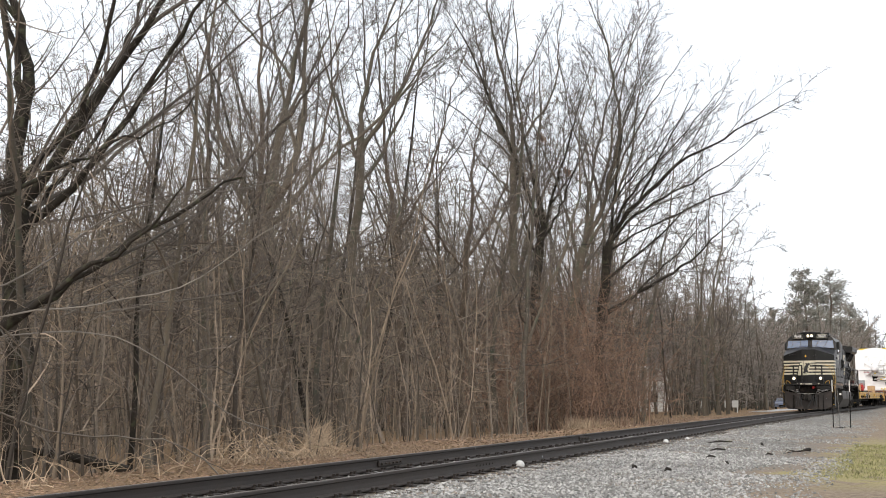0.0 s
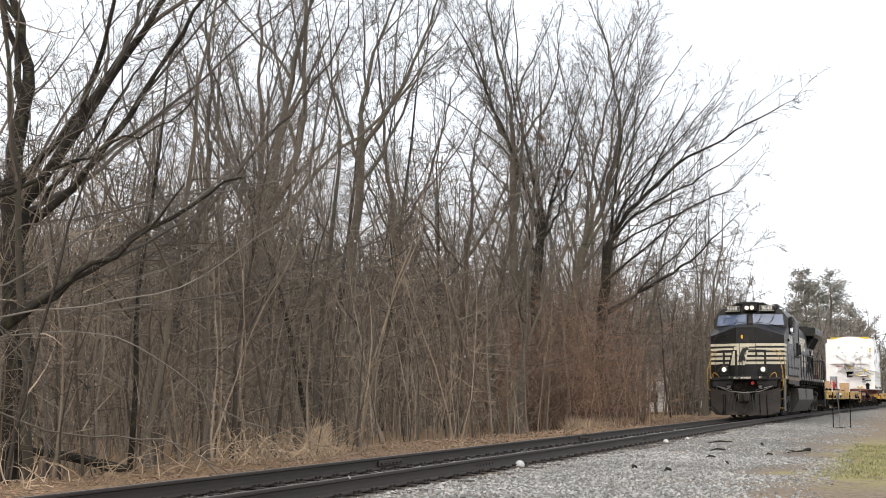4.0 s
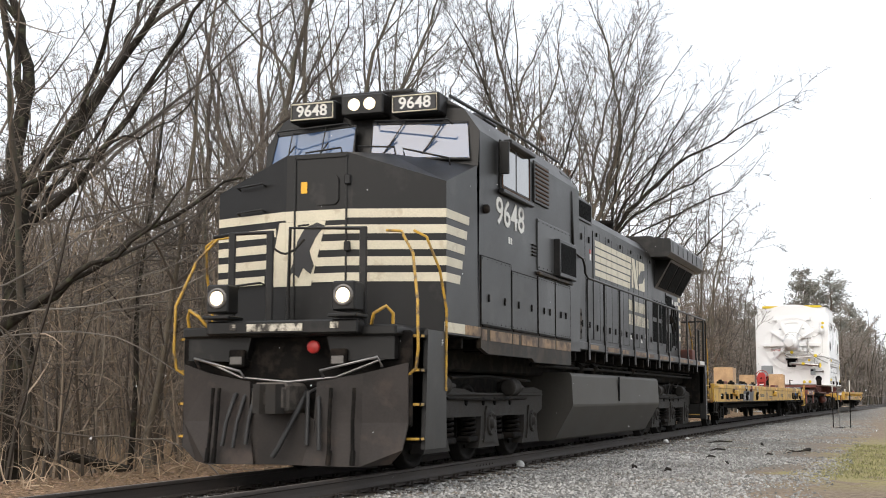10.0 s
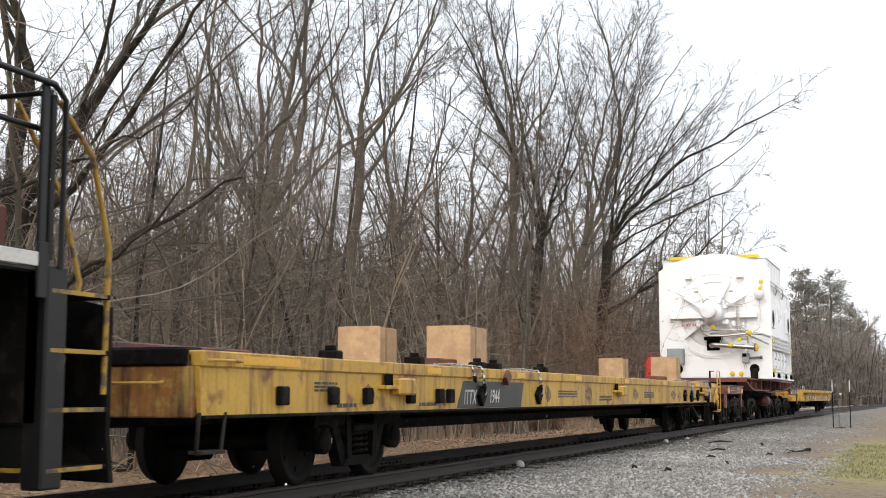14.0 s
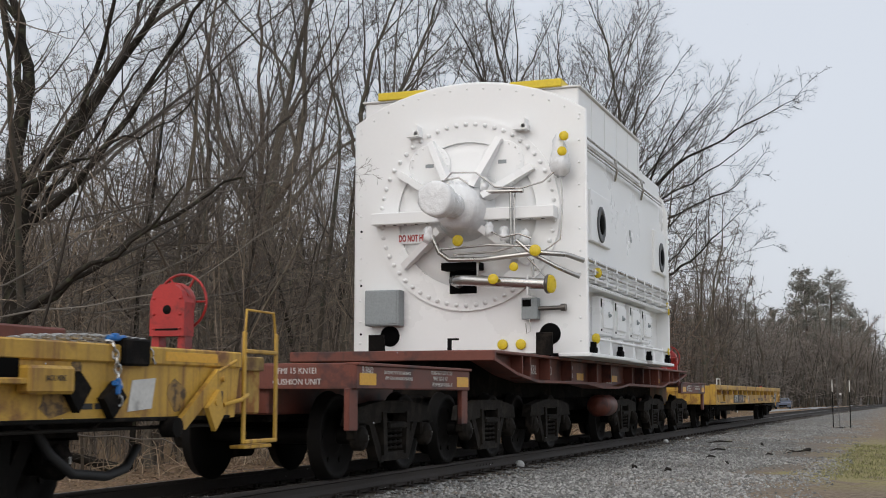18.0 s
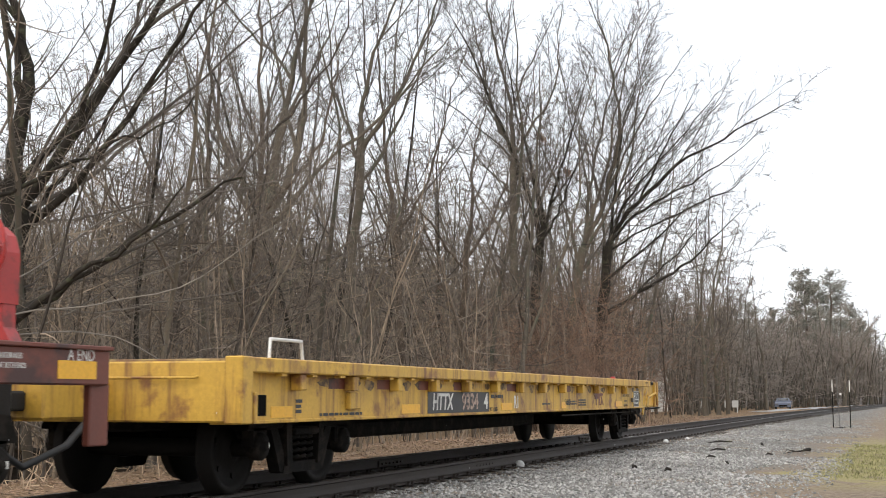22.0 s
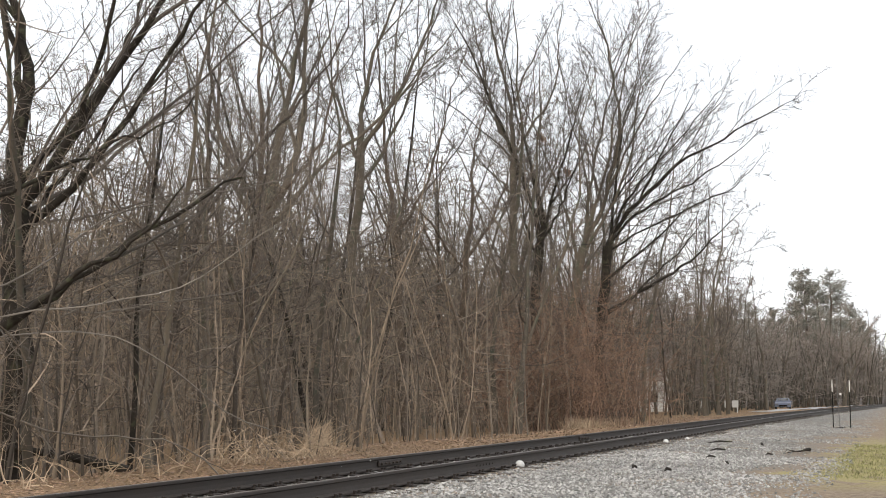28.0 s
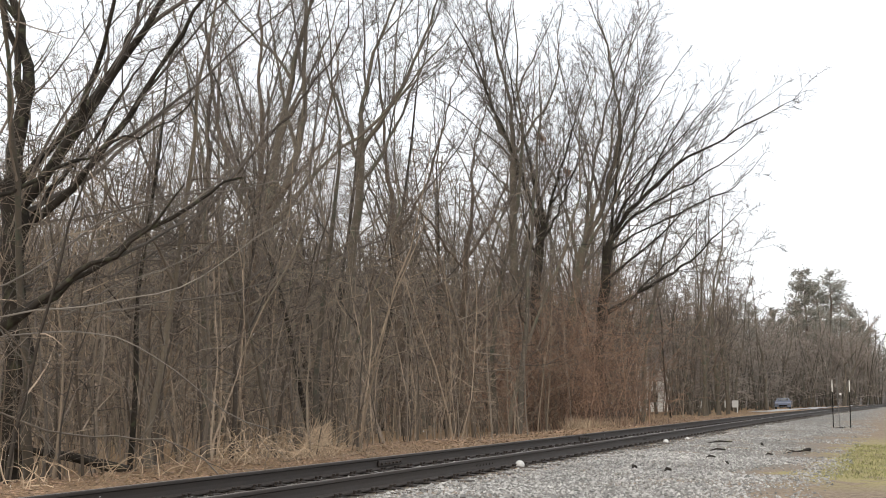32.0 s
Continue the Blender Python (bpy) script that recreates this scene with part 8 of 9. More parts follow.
    part("mark", Build().prism([(at(65.70), 1.36), (at(65.75), 1.36), (at(65.80), 1.30), (at(65.88), 1.36), (at(65.92), 1.34), (at(65.84), 1.28), (at(65.95), 1.2), (at(65.72), 1.2)], 1, yg - 0.005, yg - 0.008), WHITEL, lg)
    dp = part("service_panel", Build().box(at(68.66), yg, 1.15, at(69.12), yg - 0.004, 1.44, 0.002), DECALK, C)
    part("panel_rim", Build().tube([(at(68.66), yg - 0.004, 1.15), (at(69.12), yg - 0.004, 1.15), (at(69.12), yg - 0.004, 1.44), (at(68.66), yg - 0.004, 1.44), (at(68.66), yg - 0.004, 1.15)], 0.008, 4).box(at(68.9), yg - 0.004, 1.24, at(68.915), yg - 0.008, 1.44, 0.001).box(at(68.66), yg - 0.004, 1.23, at(69.12), yg - 0.008, 1.245, 0.001), WHITEL, dp)
    part("deck_end_beam", Build().box(at(58.22), -1.5, 1.36, at(58.3), 1.5, 1.497, 0.01), OXIDE, C)
    part("centre_beam", Build().box(at(58.5), -0.6, 0.85, at(73.6), 0.6, 1.455, 0.03).box(at(54), -0.4, 0.62, at(75), 0.4, 0.9, 0.03), GRIME, C)
    part("air_reservoir", Build().lathe((at(65.5), -1.15, 0.72), (1, 0, 0), [(0, 0.0), (0.03, 0.14), (0.08, 0.2), (0.92, 0.2), (0.97, 0.14), (1.0, 0.0)], 20), OXIDE, C, "red cylindrical air reservoir")
    # stop posts beside the load
    for yy in (1.35, -1.42):
        part("stop_post", Build().box(at(60.95), yy - 0.13, 1.50, at(61.0), yy + 0.13, 1.86, 0.01).box(at(61.0), yy - 0.02, 1.50, at(61.3), yy + 0.02, 1.8, 0.008), GRIME, C)
    part("stop_post", Build().box(at(61.0), 0.10, 1.50, at(61.05), 0.16, 1.78, 0.008).box(at(61.0), -0.02, 1.76, at(61.05), 0.16, 1.79, 0.006), GRIME, C)
    # hand brakes at both ends
    for x, yy in ((53.86, 0.74), (76.15, -0.62)):
        h = part("hand_brake", Build().prism([(yy - 0.21, 1.52), (yy + 0.21, 1.52), (yy + 0.21, 1.88), (yy + 0.17, 2.0), (yy + 0.09, 2.07), (yy - 0.09, 2.07), (yy - 0.17, 2.0), (yy - 0.21, 1.88)], 0, at(x) - 0.04, at(x) + 0.16), REDP, C, "bright red hand brake stand")
        for k in (-1, 1):
            part("leg", Build().prism([(yy + k * 0.10, 1.22), (yy + k * 0.30, 1.22), (yy + k * 0.21, 1.36), (yy + k * 0.20, 1.54), (yy + k * 0.12, 1.54)], 0, at(x), at(x) + 0.14), REDP, h)
        way = -1 if x > 60 else 1
        w = Build()
        cx = at(x) + (-0.12 if x > 60 else 0.26)
        rim = [(cx, yy + 0.30 * math.cos(k * math.pi / 12), 1.90 + 0.30 * math.sin(k * math.pi / 12)) for k in range(25)]
        w.tube(rim, 0.016, 6)
        for k in range(6):
            a = k * math.pi / 3
            w.tube([(cx, yy, 1.90), (cx, yy + 0.29 * math.cos(a), 1.90 + 0.29 * math.sin(a))], 0.013, 5)
        w.lathe((at(x) + 0.06, yy, 1.90), (-1 if x > 60 else 1, 0, 0), [(0, 0.20), (0.12, 0.20), (0.165, 0.19), (0.17, 0.06), (0.22, 0.04)], 18)
        part("brake_wheel", w, REDP, h)
        if x < 60:
            rv = Build()
            for zr in (1.60, 1.75, 1.92):
                for yr in (-0.16, 0.16):
                    rv.lathe((at(x) - 0.04, yy + yr, zr), (-1, 0, 0), [(0, 0.016), (0.012, 0.016), (0.016, 0.0)], 6)
            part("rivet", rv, REDP, h)
            part("hole", Build().lathe((at(x) - 0.041, yy, 1.80), (-1, 0, 0), [(0, 0.05), (0.004, 0.05), (0.004, 0)], 12).box(at(x) - 0.045, yy - 0.14, 1.58, at(x) - 0.04, yy + 0.14, 1.60, 0.001), GRIME, h)
        else:
            chain_of("brake_chain", C, [(at(x), yy, 1.42), (at(x) + 0.03, yy + 0.05, 1.3), (at(x), yy, 1.23)], TRUCKG, 0.04)
    coupler(C, -0.35, 1)
    coupler(C, at(76.9), -1)
    for x in (55.75, 59.25, 62.5, 68.2, 71.45, 74.8):
        freight_truck(C, at(x), TRUCKD, 0.98)
    add_wheels(C, X0, [x + d for x in (55.75, 59.25, 62.5, 68.2, 71.45, 74.8) for d in (-0.98, 0.98)], 0.46, wheelset_mesh(0.46))
    # a crate and its tarpaulin behind the machine, tied down
    t = thing("shipping_crate", "pale timber crate half covered with a blue tarpaulin", "crate")
    b = Build().box(0, -0.55, 1.502, 0.62, 0.3, 2.36, 0.006)
    part("box", b, PLY, t)
    for x in (0.0, 0.56):
        part("batten", Build().box(x, -0.58, 1.502, x + 0.07, -0.55, 2.38, 0.004), TIMBER, t)
    for z in (2.3, 1.502):
        part("batten", Build().box(0, -0.582, z, 0.63, -0.55, z + 0.07, 0.004), TIMBER, t)
    part("tarpaulin", Build().prism([(-0.6, 1.82), (-0.60, 2.16), (-0.5, 2.19), (0.32, 2.19), (0.34, 1.85), (0.30, 1.83)], 0, -0.35, 0.46), TARP, t, "blue tarpaulin")
    for k in (0, 1, 2):
        xa = 0.55
        ob = part("tie_wire", Build().tube([(xa, -0.5 + 0.4 * k, 2.34), (1.45 + 0.1 * k, -1.2 + 0.4 * k, 1.51)], 0.008, 5), PIPEM, t)
    return C, X0, (t, 71.25)


def build_flatcar_rear():
    X0 = 78.3
    C = thing("flatcar", "yellow flatcar with black reporting panel and rust stains", "flatcar", "freight cars of the train")

    def at(x):
        return x - X0
    E = at(95.72)
    part("deck", Build().box(0, -1.46, 1.12, E, 1.46, 1.20, 0.01), YCARD, C, "dirty steel deck")
    for s in (-1, 1):
        part("deck_lip", Build().box(0, s * 1.40, 1.085, E, s * 1.53, 1.215, 0.012), YCAR, C, "pale yellow deck edge")
        web = part("side_sill", Build().box(0.02, s * 1.36, 0.67, E - 0.12, s * 1.40, 1.10, 0.006).box(0.02, s * 1.2, 0.655, E - 0.12, s * 1.42, 0.685, 0.006), YCAR, C, "yellow side sill")
        for k in range(13):
            x = 79.45 + 1.172 * k
            if x < 95.4:
                part("stake_pocket", Build().box(at(x) - 0.06, s * 1.40, 0.94, at(x) + 0.06, s * 1.51, 1.085, 0.01), YCAR, web)
        b = Build()
        for k in range(26):
            x = 79.0 + 0.62 * k
            b.box(at(x), s * 1.44, 1.06, at(x) + 0.10, s * 1.515, 1.085, 0.004)
        part("lip_tab", b, YCAR, web)
        dark = Build()
        for x in (80.2, 81.4, 82.6, 83.8, 86.0, 89.0, 92.3):
            dark.box(at(x), s * 1.4005, 0.96, at(x) + 0.5, s * 1.403, 1.06, 0.001)
        part("rust_stain", dark, OXIDE, web)
    y = -1.403
    part("stencil_panel", Build().box(at(82.90), -1.40, 0.69, at(85.20), y, 0.945, 0.001), DECALK, C)
    words("reporting_mark", "HTTX", 0.27, side_at(at(83.40), 0.815, y - 0.003), WHITEL, C, 0.98, 0.001, "white reporting mark", shear=0.15, bold=0.006)
    words("car_number", "9334", 0.27, side_at(at(84.42), 0.815, y - 0.003), FADED, C, 1.18, 0.001, "faded car number", bold=0.008)
    words("car_number", "4", 0.27, side_at(at(85.06), 0.815, y - 0.003), WHITEL, C, 1.18, 0.001, "fresh white last digit", bold=0.008)
    words("class_mark", "R1", 0.24, side_at(at(86.45), 0.80, y), WHITEL, C, 0.95, 0.001, bold=0.006)
    for x, w in ((79.02, 0.42), (82.1, 0.55), (85.75, 0.5), (88.95, 0.3), (92.95, 0.55)):
        part("reflector", Build().box(at(x), -1.40, 0.70, at(x) + w, y, 0.80, 0.001), YDECAL, C)
    words("weight_note", "LT WT  65000", 0.085, side_at(at(85.35), 0.715, y), DECALK, C, 0.85, 0.001)
    for i, (xa, xb, za, zb, rws) in enumerate(((79.5, 79.65, 0.72, 0.86, 3), (80.0, 81.0, 0.69, 0.73, 1), (85.28, 85.85, 0.84, 0.91, 1), (87.8, 88.3, 0.75, 0.79, 1), (89.3, 89.9, 0.74, 0.82, 2), (91.2, 91.6, 0.8, 0.92, 1))):
        text_bars("small_stencil", C, at(xa), at(xb), za, zb, y, rws, DECALK if i != 5 else OXIDE, 20 + i)
    sp = part("service_panel", Build().box(at(94.56), -1.402, 0.685, at(95.04), -1.408, 0.99, 0.002), DECALK, C)
    part("panel_rim", Build().tube([(at(94.56), -1.409, 0.685), (at(95.04), -1.409, 0.685), (at(95.04), -1.409, 0.99), (at(94.56), -1.409, 0.99), (at(94.56), -1.409, 0.685)], 0.008, 4).box(at(94.81), -1.408, 0.83, at(94.825), -1.411, 0.99, 0.001).box(at(94.56), -1.408, 0.82, at(95.04), -1.411, 0.835, 0.001), WHITEL, sp)
    text_bars("panel_note", C, at(94.6), at(94.74), 0.86, 0.96, -1.409, 3, WHITEL, 41)
    text_bars("panel_note", C, at(94.88), at(94.96), 0.90, 0.96, -1.409, 2, WHITEL, 42)
    text_bars("panel_note", C, at(94.6), at(94.95), 0.73, 0.77, -1.409, 1, WHITEL, 43)
    part("tank_note", Build().tube([(at(95.06), -1.405, 0.78), (at(95.2), -1.405, 0.78), (at(95.2), -1.405, 0.96), (at(95.06), -1.405, 0.96), (at(95.06), -1.405, 0.78)], 0.006, 4), DECALK, C)
    text_bars("small_stencil", C, at(95.08), at(95.18), 0.80, 0.94, y, 4, DECALK, 44)
    words("stencil", "2 INCH H.F. COMP SHOES", 0.062, side_at(at(93.85), 0.905, y), DECALK, C, 0.85, 0.0008)
    text_bars("small_stencil", C, at(93.68), at(93.92), 0.775, 0.82, y, 1, DECALK, 45)
    words("stencil", "BRAKE BEAM", 0.062, side_at(at(93.82), 0.715, y), DECALK, C, 0.9, 0.0008)
    words("stencil", "SECURE ALL CHAINS", 0.035, side_at(at(95.27), 1.165, -1.531), DECALK, C, 0.8, 0.0008)
    words("stencil", "F-60-GH", 0.14, side_at(at(89.34), 0.79, y), DECALK, C, 0.75, 0.0008, bold=0.003)
    text_bars("small_stencil", C, at(90.05), at(90.6), 0.72, 0.84, y, 3, DECALK, 46)
    for q in ([(91.21, 0.945), (91.86, 0.945), (91.86, 0.90), (91.21, 0.90)], [(91.30, 0.90), (91.38, 0.90), (91.38, 0.735), (91.30, 0.735)], [(91.54, 0.90), (91.62, 0.90), (91.62, 0.735), (91.54, 0.735)],
              [(91.66, 0.90), (91.74, 0.90), (91.93, 0.735), (91.85, 0.735)], [(91.66, 0.735), (91.74, 0.735), (91.80, 0.80), (91.76, 0.84)]):
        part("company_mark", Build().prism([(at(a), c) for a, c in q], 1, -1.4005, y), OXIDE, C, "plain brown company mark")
    # Grease stains below the lip that also paint in the overhang's shade.
    for k in range(30):
        rr = random.Random(60 + k)
        xs, wk = 79.6 + 0.535 * k + rr.uniform(-0.2, 0.2), rr.uniform(0.10, 0.24)
        part("grease_smear", Build().prism([(at(xs) + wk * rr.uniform(0.6, 1.1) * math.cos(a * 0.628), 1.02 + (0.05 if math.sin(a * 0.628) > 0 else 0.08) * rr.uniform(0.4, 1.1) * math.sin(a * 0.628)) for a in range(10)], 1, -1.4005, -1.4022), SMEAR, C)
    # Plain dark boxes added to fill the shadowed underside around the brake gear.
    part("brake_rigging", Build().box(at(93.6), -0.6, 0.40, at(94.4), 0.9, 0.66, 0.05).box(at(94.4), -1.2, 0.52, at(96.3), 1.1, 0.66, 0.04), GRIME, C)
    part("hanging_chain", Build().tube([(at(95.2), -1.3, 0.58), (at(95.5), -1.34, 0.48), (at(95.8), -1.3, 0.45), (at(96.0), -1.2, 0.5)], 0.022, 6), TRUCKG, C, "hanging brake chain")
    part("tag_holder", Build().box(at(80.6), -1.40, 0.76, at(80.86), -1.46, 0.93, 0.01), YCAR, C)
    part("notice_box", Build().box(at(94.3), -1.40, 0.78, at(94.53), -1.45, 0.86, 0.008), CHROME, C)
    # ends
    part("end_beam", Build().box(-0.02, -1.48, 0.67, 0.06, 1.48, 1.18, 0.015), YCAR, C, "scuffed yellow end beam")
    part("corner_post", Build().box(-0.03, -1.53, 0.66, 0.16, -1.36, 1.22, 0.012).box(0.2, -1.52, 0.66, 0.26, -1.4, 0.92, 0.006), YCAR, C)
    part("corner_recess", Build().box(0.42, -1.405, 0.72, 0.62, -1.41, 0.9, 0.004), HOLEM, C)
    part("grab_iron", Build().tube([(at(78.82), -1.48, 1.21), (at(78.84), -1.48, 1.38), (at(79.44), -1.48, 1.38), (at(79.47), -1.48, 1.21)], 0.016, 7), WHITEL, C)
    part("grab_iron", Build().tube([(-0.02, -0.2, 1.05), (-0.08, -0.2, 1.04), (-0.08, -1.1, 1.04), (-0.02, -1.1, 1.05)], 0.012, 6), YCAR, C)
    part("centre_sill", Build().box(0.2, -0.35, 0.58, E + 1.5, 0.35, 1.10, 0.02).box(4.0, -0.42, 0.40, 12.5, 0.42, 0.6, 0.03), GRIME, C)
    part("end_platform", Build().box(E - 0.05, -1.24, 0.66, E + 2.12, 1.24, 1.14, 0.015), YCAR, C, "narrow yellow end platform")
    part("platform_edge", Build().box(E, -1.26, 1.14, E + 2.14, 1.26, 1.20, 0.012), GRIME, C)
    part("reflector", Build().box(E + 0.75, -1.241, 0.70, E + 1.75, -1.244, 0.92, 0.001), YDECAL, C)
    part("end_recess", Build().box(E + 1.86, -1.241, 0.72, E + 2.04, -1.244, 0.90, 0.001), HOLEM, C)
    part("end_post", Build().box(E + 1.74, -1.29, 0.68, E + 1.84, -1.24, 1.2, 0.01).box(E + 2.04, -1.29, 0.68, E + 2.14, -1.24, 1.2, 0.01).box(E + 1.74, -1.28, 0.66, E + 2.14, -1.24, 0.70, 0.006), YCAR, C)
    part("uncoupling_lever", Build().prism([(E + 0.2, 0.54), (E + 0.28, 0.50), (E + 0.66, 0.98), (E + 0.68, 1.04), (E + 0.58, 1.05)], 1, -1.32, -1.29).prism([(E + 0.44, 0.70), (E + 0.60, 0.66), (E + 0.74, 0.86), (E + 0.62, 0.92)], 1, -1.36, -1.33), YCAR, C)
    part("lever_arm", Build().tube([(E + 0.66, -1.3, 0.82), (E + 1.40, -1.32, 0.94), (E + 1.65, -1.32, 0.96), (E + 1.80, -1.32, 0.85)], 0.025, 7), YCAR, C)
    part("step_rod", Build().tube([(E + 0.3, -1.3, 0.62), (E + 2.14, -1.3, 0.64)], 0.02, 6), GRIME, C)
    part("hand_brake_rod", Build().tube([(E + 1.90, -0.9, 1.18), (E + 1.90, -0.9, 1.44), (E + 2.20, -0.9, 1.44)], 0.012, 5), GRIME, C)
    part("marker_lamp", Build().lathe((E - 0.3, -0.8, 1.20), (0, 0, 1), [(0, 0.07), (0.03, 0.075), (0.05, 0.06), (0.09, 0.045), (0.1, 0.0)], 14), REDP, C, "red end marker lamp")
    part("brake_rod", Build().tube([(at(89.5), -1.25, 0.58), (at(95.2), -1.25, 0.58)], 0.014, 6).tube([(at(94.75), -1.3, 0.5), (at(94.75), -1.3, 0.68)], 0.012, 5), TRUCKG, C)
    coupler(C, -1.3, 1)
    part("draft_sill", Build().box(-0.9, -0.25, 0.70, 0.1, 0.25, 1.02, 0.02), YCAR, C)
    part("air_hose", Build().tube([(-0.3, -0.35, 0.8), (-0.8, -0.4, 0.5), (-1.2, -0.3, 0.35), (-1.5, -0.2, 0.55)], 0.03, 8), RUBBER, C)
    coupler(C, E + 2.7, -1)
    for x in (80.3, 95.0):
        freight_truck(C, at(x), GRIME, 0.90)
    add_wheels(C, X0, (79.4, 81.2, 94.1, 95.9), 0.42, FREIGHT_WHEEL)
    return C, X0


FLAT_A, FLAT_A_X, CRATES = build_flatcar_front()
HEAVY, HEAVY_X, BIG_CRATE = build_generator_car()
FLAT_B, FLAT_B_X = build_flatcar_rear()
# ---- the white machine on the heavy car: x runs back from its front plate ----
def arc_top(w, z_edge, z_mid, n=14):
    """Points of a shallow arch from +w to -w."""
    h = z_mid - z_edge
    r = (w * w + h * h) / (2 * h)
    a0 = math.asin(w / r)
    return [(r * math.sin(a0 - 2 * a0 * i / n), z_mid - r + r * math.cos(a0 - 2 * a0 * i / n)) for i in range(n + 1)]


def ring_plate(b, x, yc, zc, r0, r1, t, n=48):
    """A flat ring that faces forward."""
    v, f = [], []
    for xx in (x, x - t):
        for r in (r0, r1):
            for k in range(n):
                a = 2 * math.pi * k / n
                v.append((xx, yc + r * math.cos(a), zc + r * math.sin(a)))
    for k in range(n):
        k2 = (k + 1) % n
        f += [(2 * n + k, 2 * n + k2, 3 * n + k2, 3 * n + k), (n + k, n + k2, 3 * n + k2, 3 * n + k), (k, k2, 2 * n + k2, 2 * n + k)]
    return b.add(v, f)


def cap(owner, p, way, r=0.09):
    """A yellow flange cover with its bolts."""
    w, r = Vector(way), r * 0.82
    c = part("blanking_cap", Build().lathe(p, way, [(0, r * 0.9), (0, r), (0.025, r), (0.032, r * 0.92), (0.032, 0)], 20), GENY, owner, "round yellow blanking cap")
    s = w.orthogonal().normalized()
    u = w.cross(s)
    b = Build()
    for k in range(6):
        a = k * math.pi / 3
        q = Vector(p) + w * 0.03 + (s * math.cos(a) + u * math.sin(a)) * r * 0.72
        b.cyl(q, q + w * 0.012, r * 0.10, 6)
    part("cap_bolt", b, GENY, c)


def crumple(b, amount):
    """Folds a wrapped form out of round."""
    rr = random.Random(len(b.v))
    b.v = [tuple(c + rr.uniform(-amount, amount) for c in q) for q in b.v]
    return b


def build_machine():
    G = thing("generator", "large white enamelled generator with piping and yellow caps", "generator")
    W = 1.95
    L = 7.3
    # plates and body
    plate = [(-W, 1.56), (W, 1.56)] + arc_top(W, 5.40, 5.95)
    fp = part("front_plate", Build().prism(plate, 0, 0.0, 0.07), GENW, G, "arched white end plate")
    b = Build()
    for i in range(15):
        yy, zz = arc_top(W - 0.07, 5.32, 5.87)[min(i, 14)]
        b.lathe((0, yy, zz), (-1, 0, 0), [(0, 0.018), (0.015, 0.018), (0.015, 0)], 8)
    for s in (-1, 1):
        for k in range(11):
            b.lathe((0, s * (W - 0.09), 1.75 + 0.35 * k), (-1, 0, 0), [(0, 0.018), (0.015, 0.018), (0.015, 0)], 8)
    part("rim_bolt", b, GENW, fp)
    rim = [(-W, 1.56)] + [(y, z) for y, z in arc_top(W, 5.40, 5.95)[::-1]] + [(W, 1.56)]
    part("rim_flange", Build().tube([(0.035, y, z) for y, z in rim], 0.035, 6), GENW, fp)
    body = [(-1.86, 2.72), (-1.88, 4.74), (-1.80, 5.0), (-1.5, 5.35), (-0.9, 5.62), (0, 5.72), (0.9, 5.62), (1.5, 5.35), (1.80, 5.0), (1.88, 4.74), (1.86, 2.72)]
    part("stator_casing", Build().prism(body, 0, 0.07, L - 0.12), GENW, G, "smooth white casing")
    low = [(-1.70, 1.60), (-1.70, 2.72), (1.70, 2.72), (1.70, 1.60)]
    part("lower_casing", Build().prism(low, 0, 0.07, L - 0.12), GENW, G)
    rear = [(-W, 1.56), (-W, 4.72), (-1.85, 5.0), (-1.5, 5.40), (-0.9, 5.66), (0, 5.76), (0.9, 5.66), (1.5, 5.40), (1.85, 5.0), (W, 4.72), (W, 1.56)]
    part("rear_plate", Build().prism(rear, 0, L - 0.12, L), GENW, G)
    for s in (-1, 1):
        for xa, xb, yo in ((-0.02, 3.2, 2.03), (3.2, 5.0, 1.92), (5.0, L + 0.02, 2.03)):
            part("base_rail", Build().box(xa, s * 1.5, 1.502, xb, s * yo, 1.56, 0.01), GENW, G)
        tb = part("cooler_housing", Build().box(0.10, s * 0.95, 4.95, 4.95, s * 1.84, 5.78, 0.02), GENW, G, "white box housing on the shoulder")
        b = Build()
        for k in range(5):
            b.box(0.95 + 0.95 * k, s * 1.84, 5.02, 0.97 + 0.95 * k, s * 1.85, 5.74, 0.002)
        b.box(0.06, s * 0.9, 5.78, 5.0, s * 1.88, 5.81, 0.006)
        part("housing_seam", b, GENW, tb)
        part("yellow_cover", Build().box(0.02, s * 0.72, 5.80, 0.9, s * 1.58, 5.93, 0.012), GENY, G, "flat yellow cover board")
        part("side_step", Build().box(4.95, s * 1.3, 4.9, L - 0.12, s * 1.80, 5.28, 0.03), GENW, G)
        # square plates with round ports
        for xp in (1.2, 6.62):
            pl = part("port_plate", Build().box(xp - 0.72, s * 1.84, 3.36, xp + 0.68, s * 1.93, 4.20, 0.015), GENW, G)
            part("port_ring", Build().lathe((xp, s * 1.93, 3.70), (0, s, 0), [(0, 0.30), (0.012, 0.30), (0.016, 0.27), (0.016, 0.17), (-0.03, 0.17), (-0.03, 0.0)], 28), PANELG, pl, "grey gasket ring")
            part("port_hole", Build().lathe((xp, s * 1.932, 3.70), (0, s, 0), [(0, 0.165), (0.018, 0.165), (0.018, 0)], 24), HOLEM, pl)
        # long pipes on brackets
        for z, yy, r in ((3.02, 1.96, 0.035), (2.86, 1.97, 0.024), (2.74, 1.95, 0.03)):
            part("side_pipe", Build().tube([(0.02, s * yy, z), (L + 0.08, s * yy, z)], r, 8), PIPEM if z > 2.8 else GENW, G)
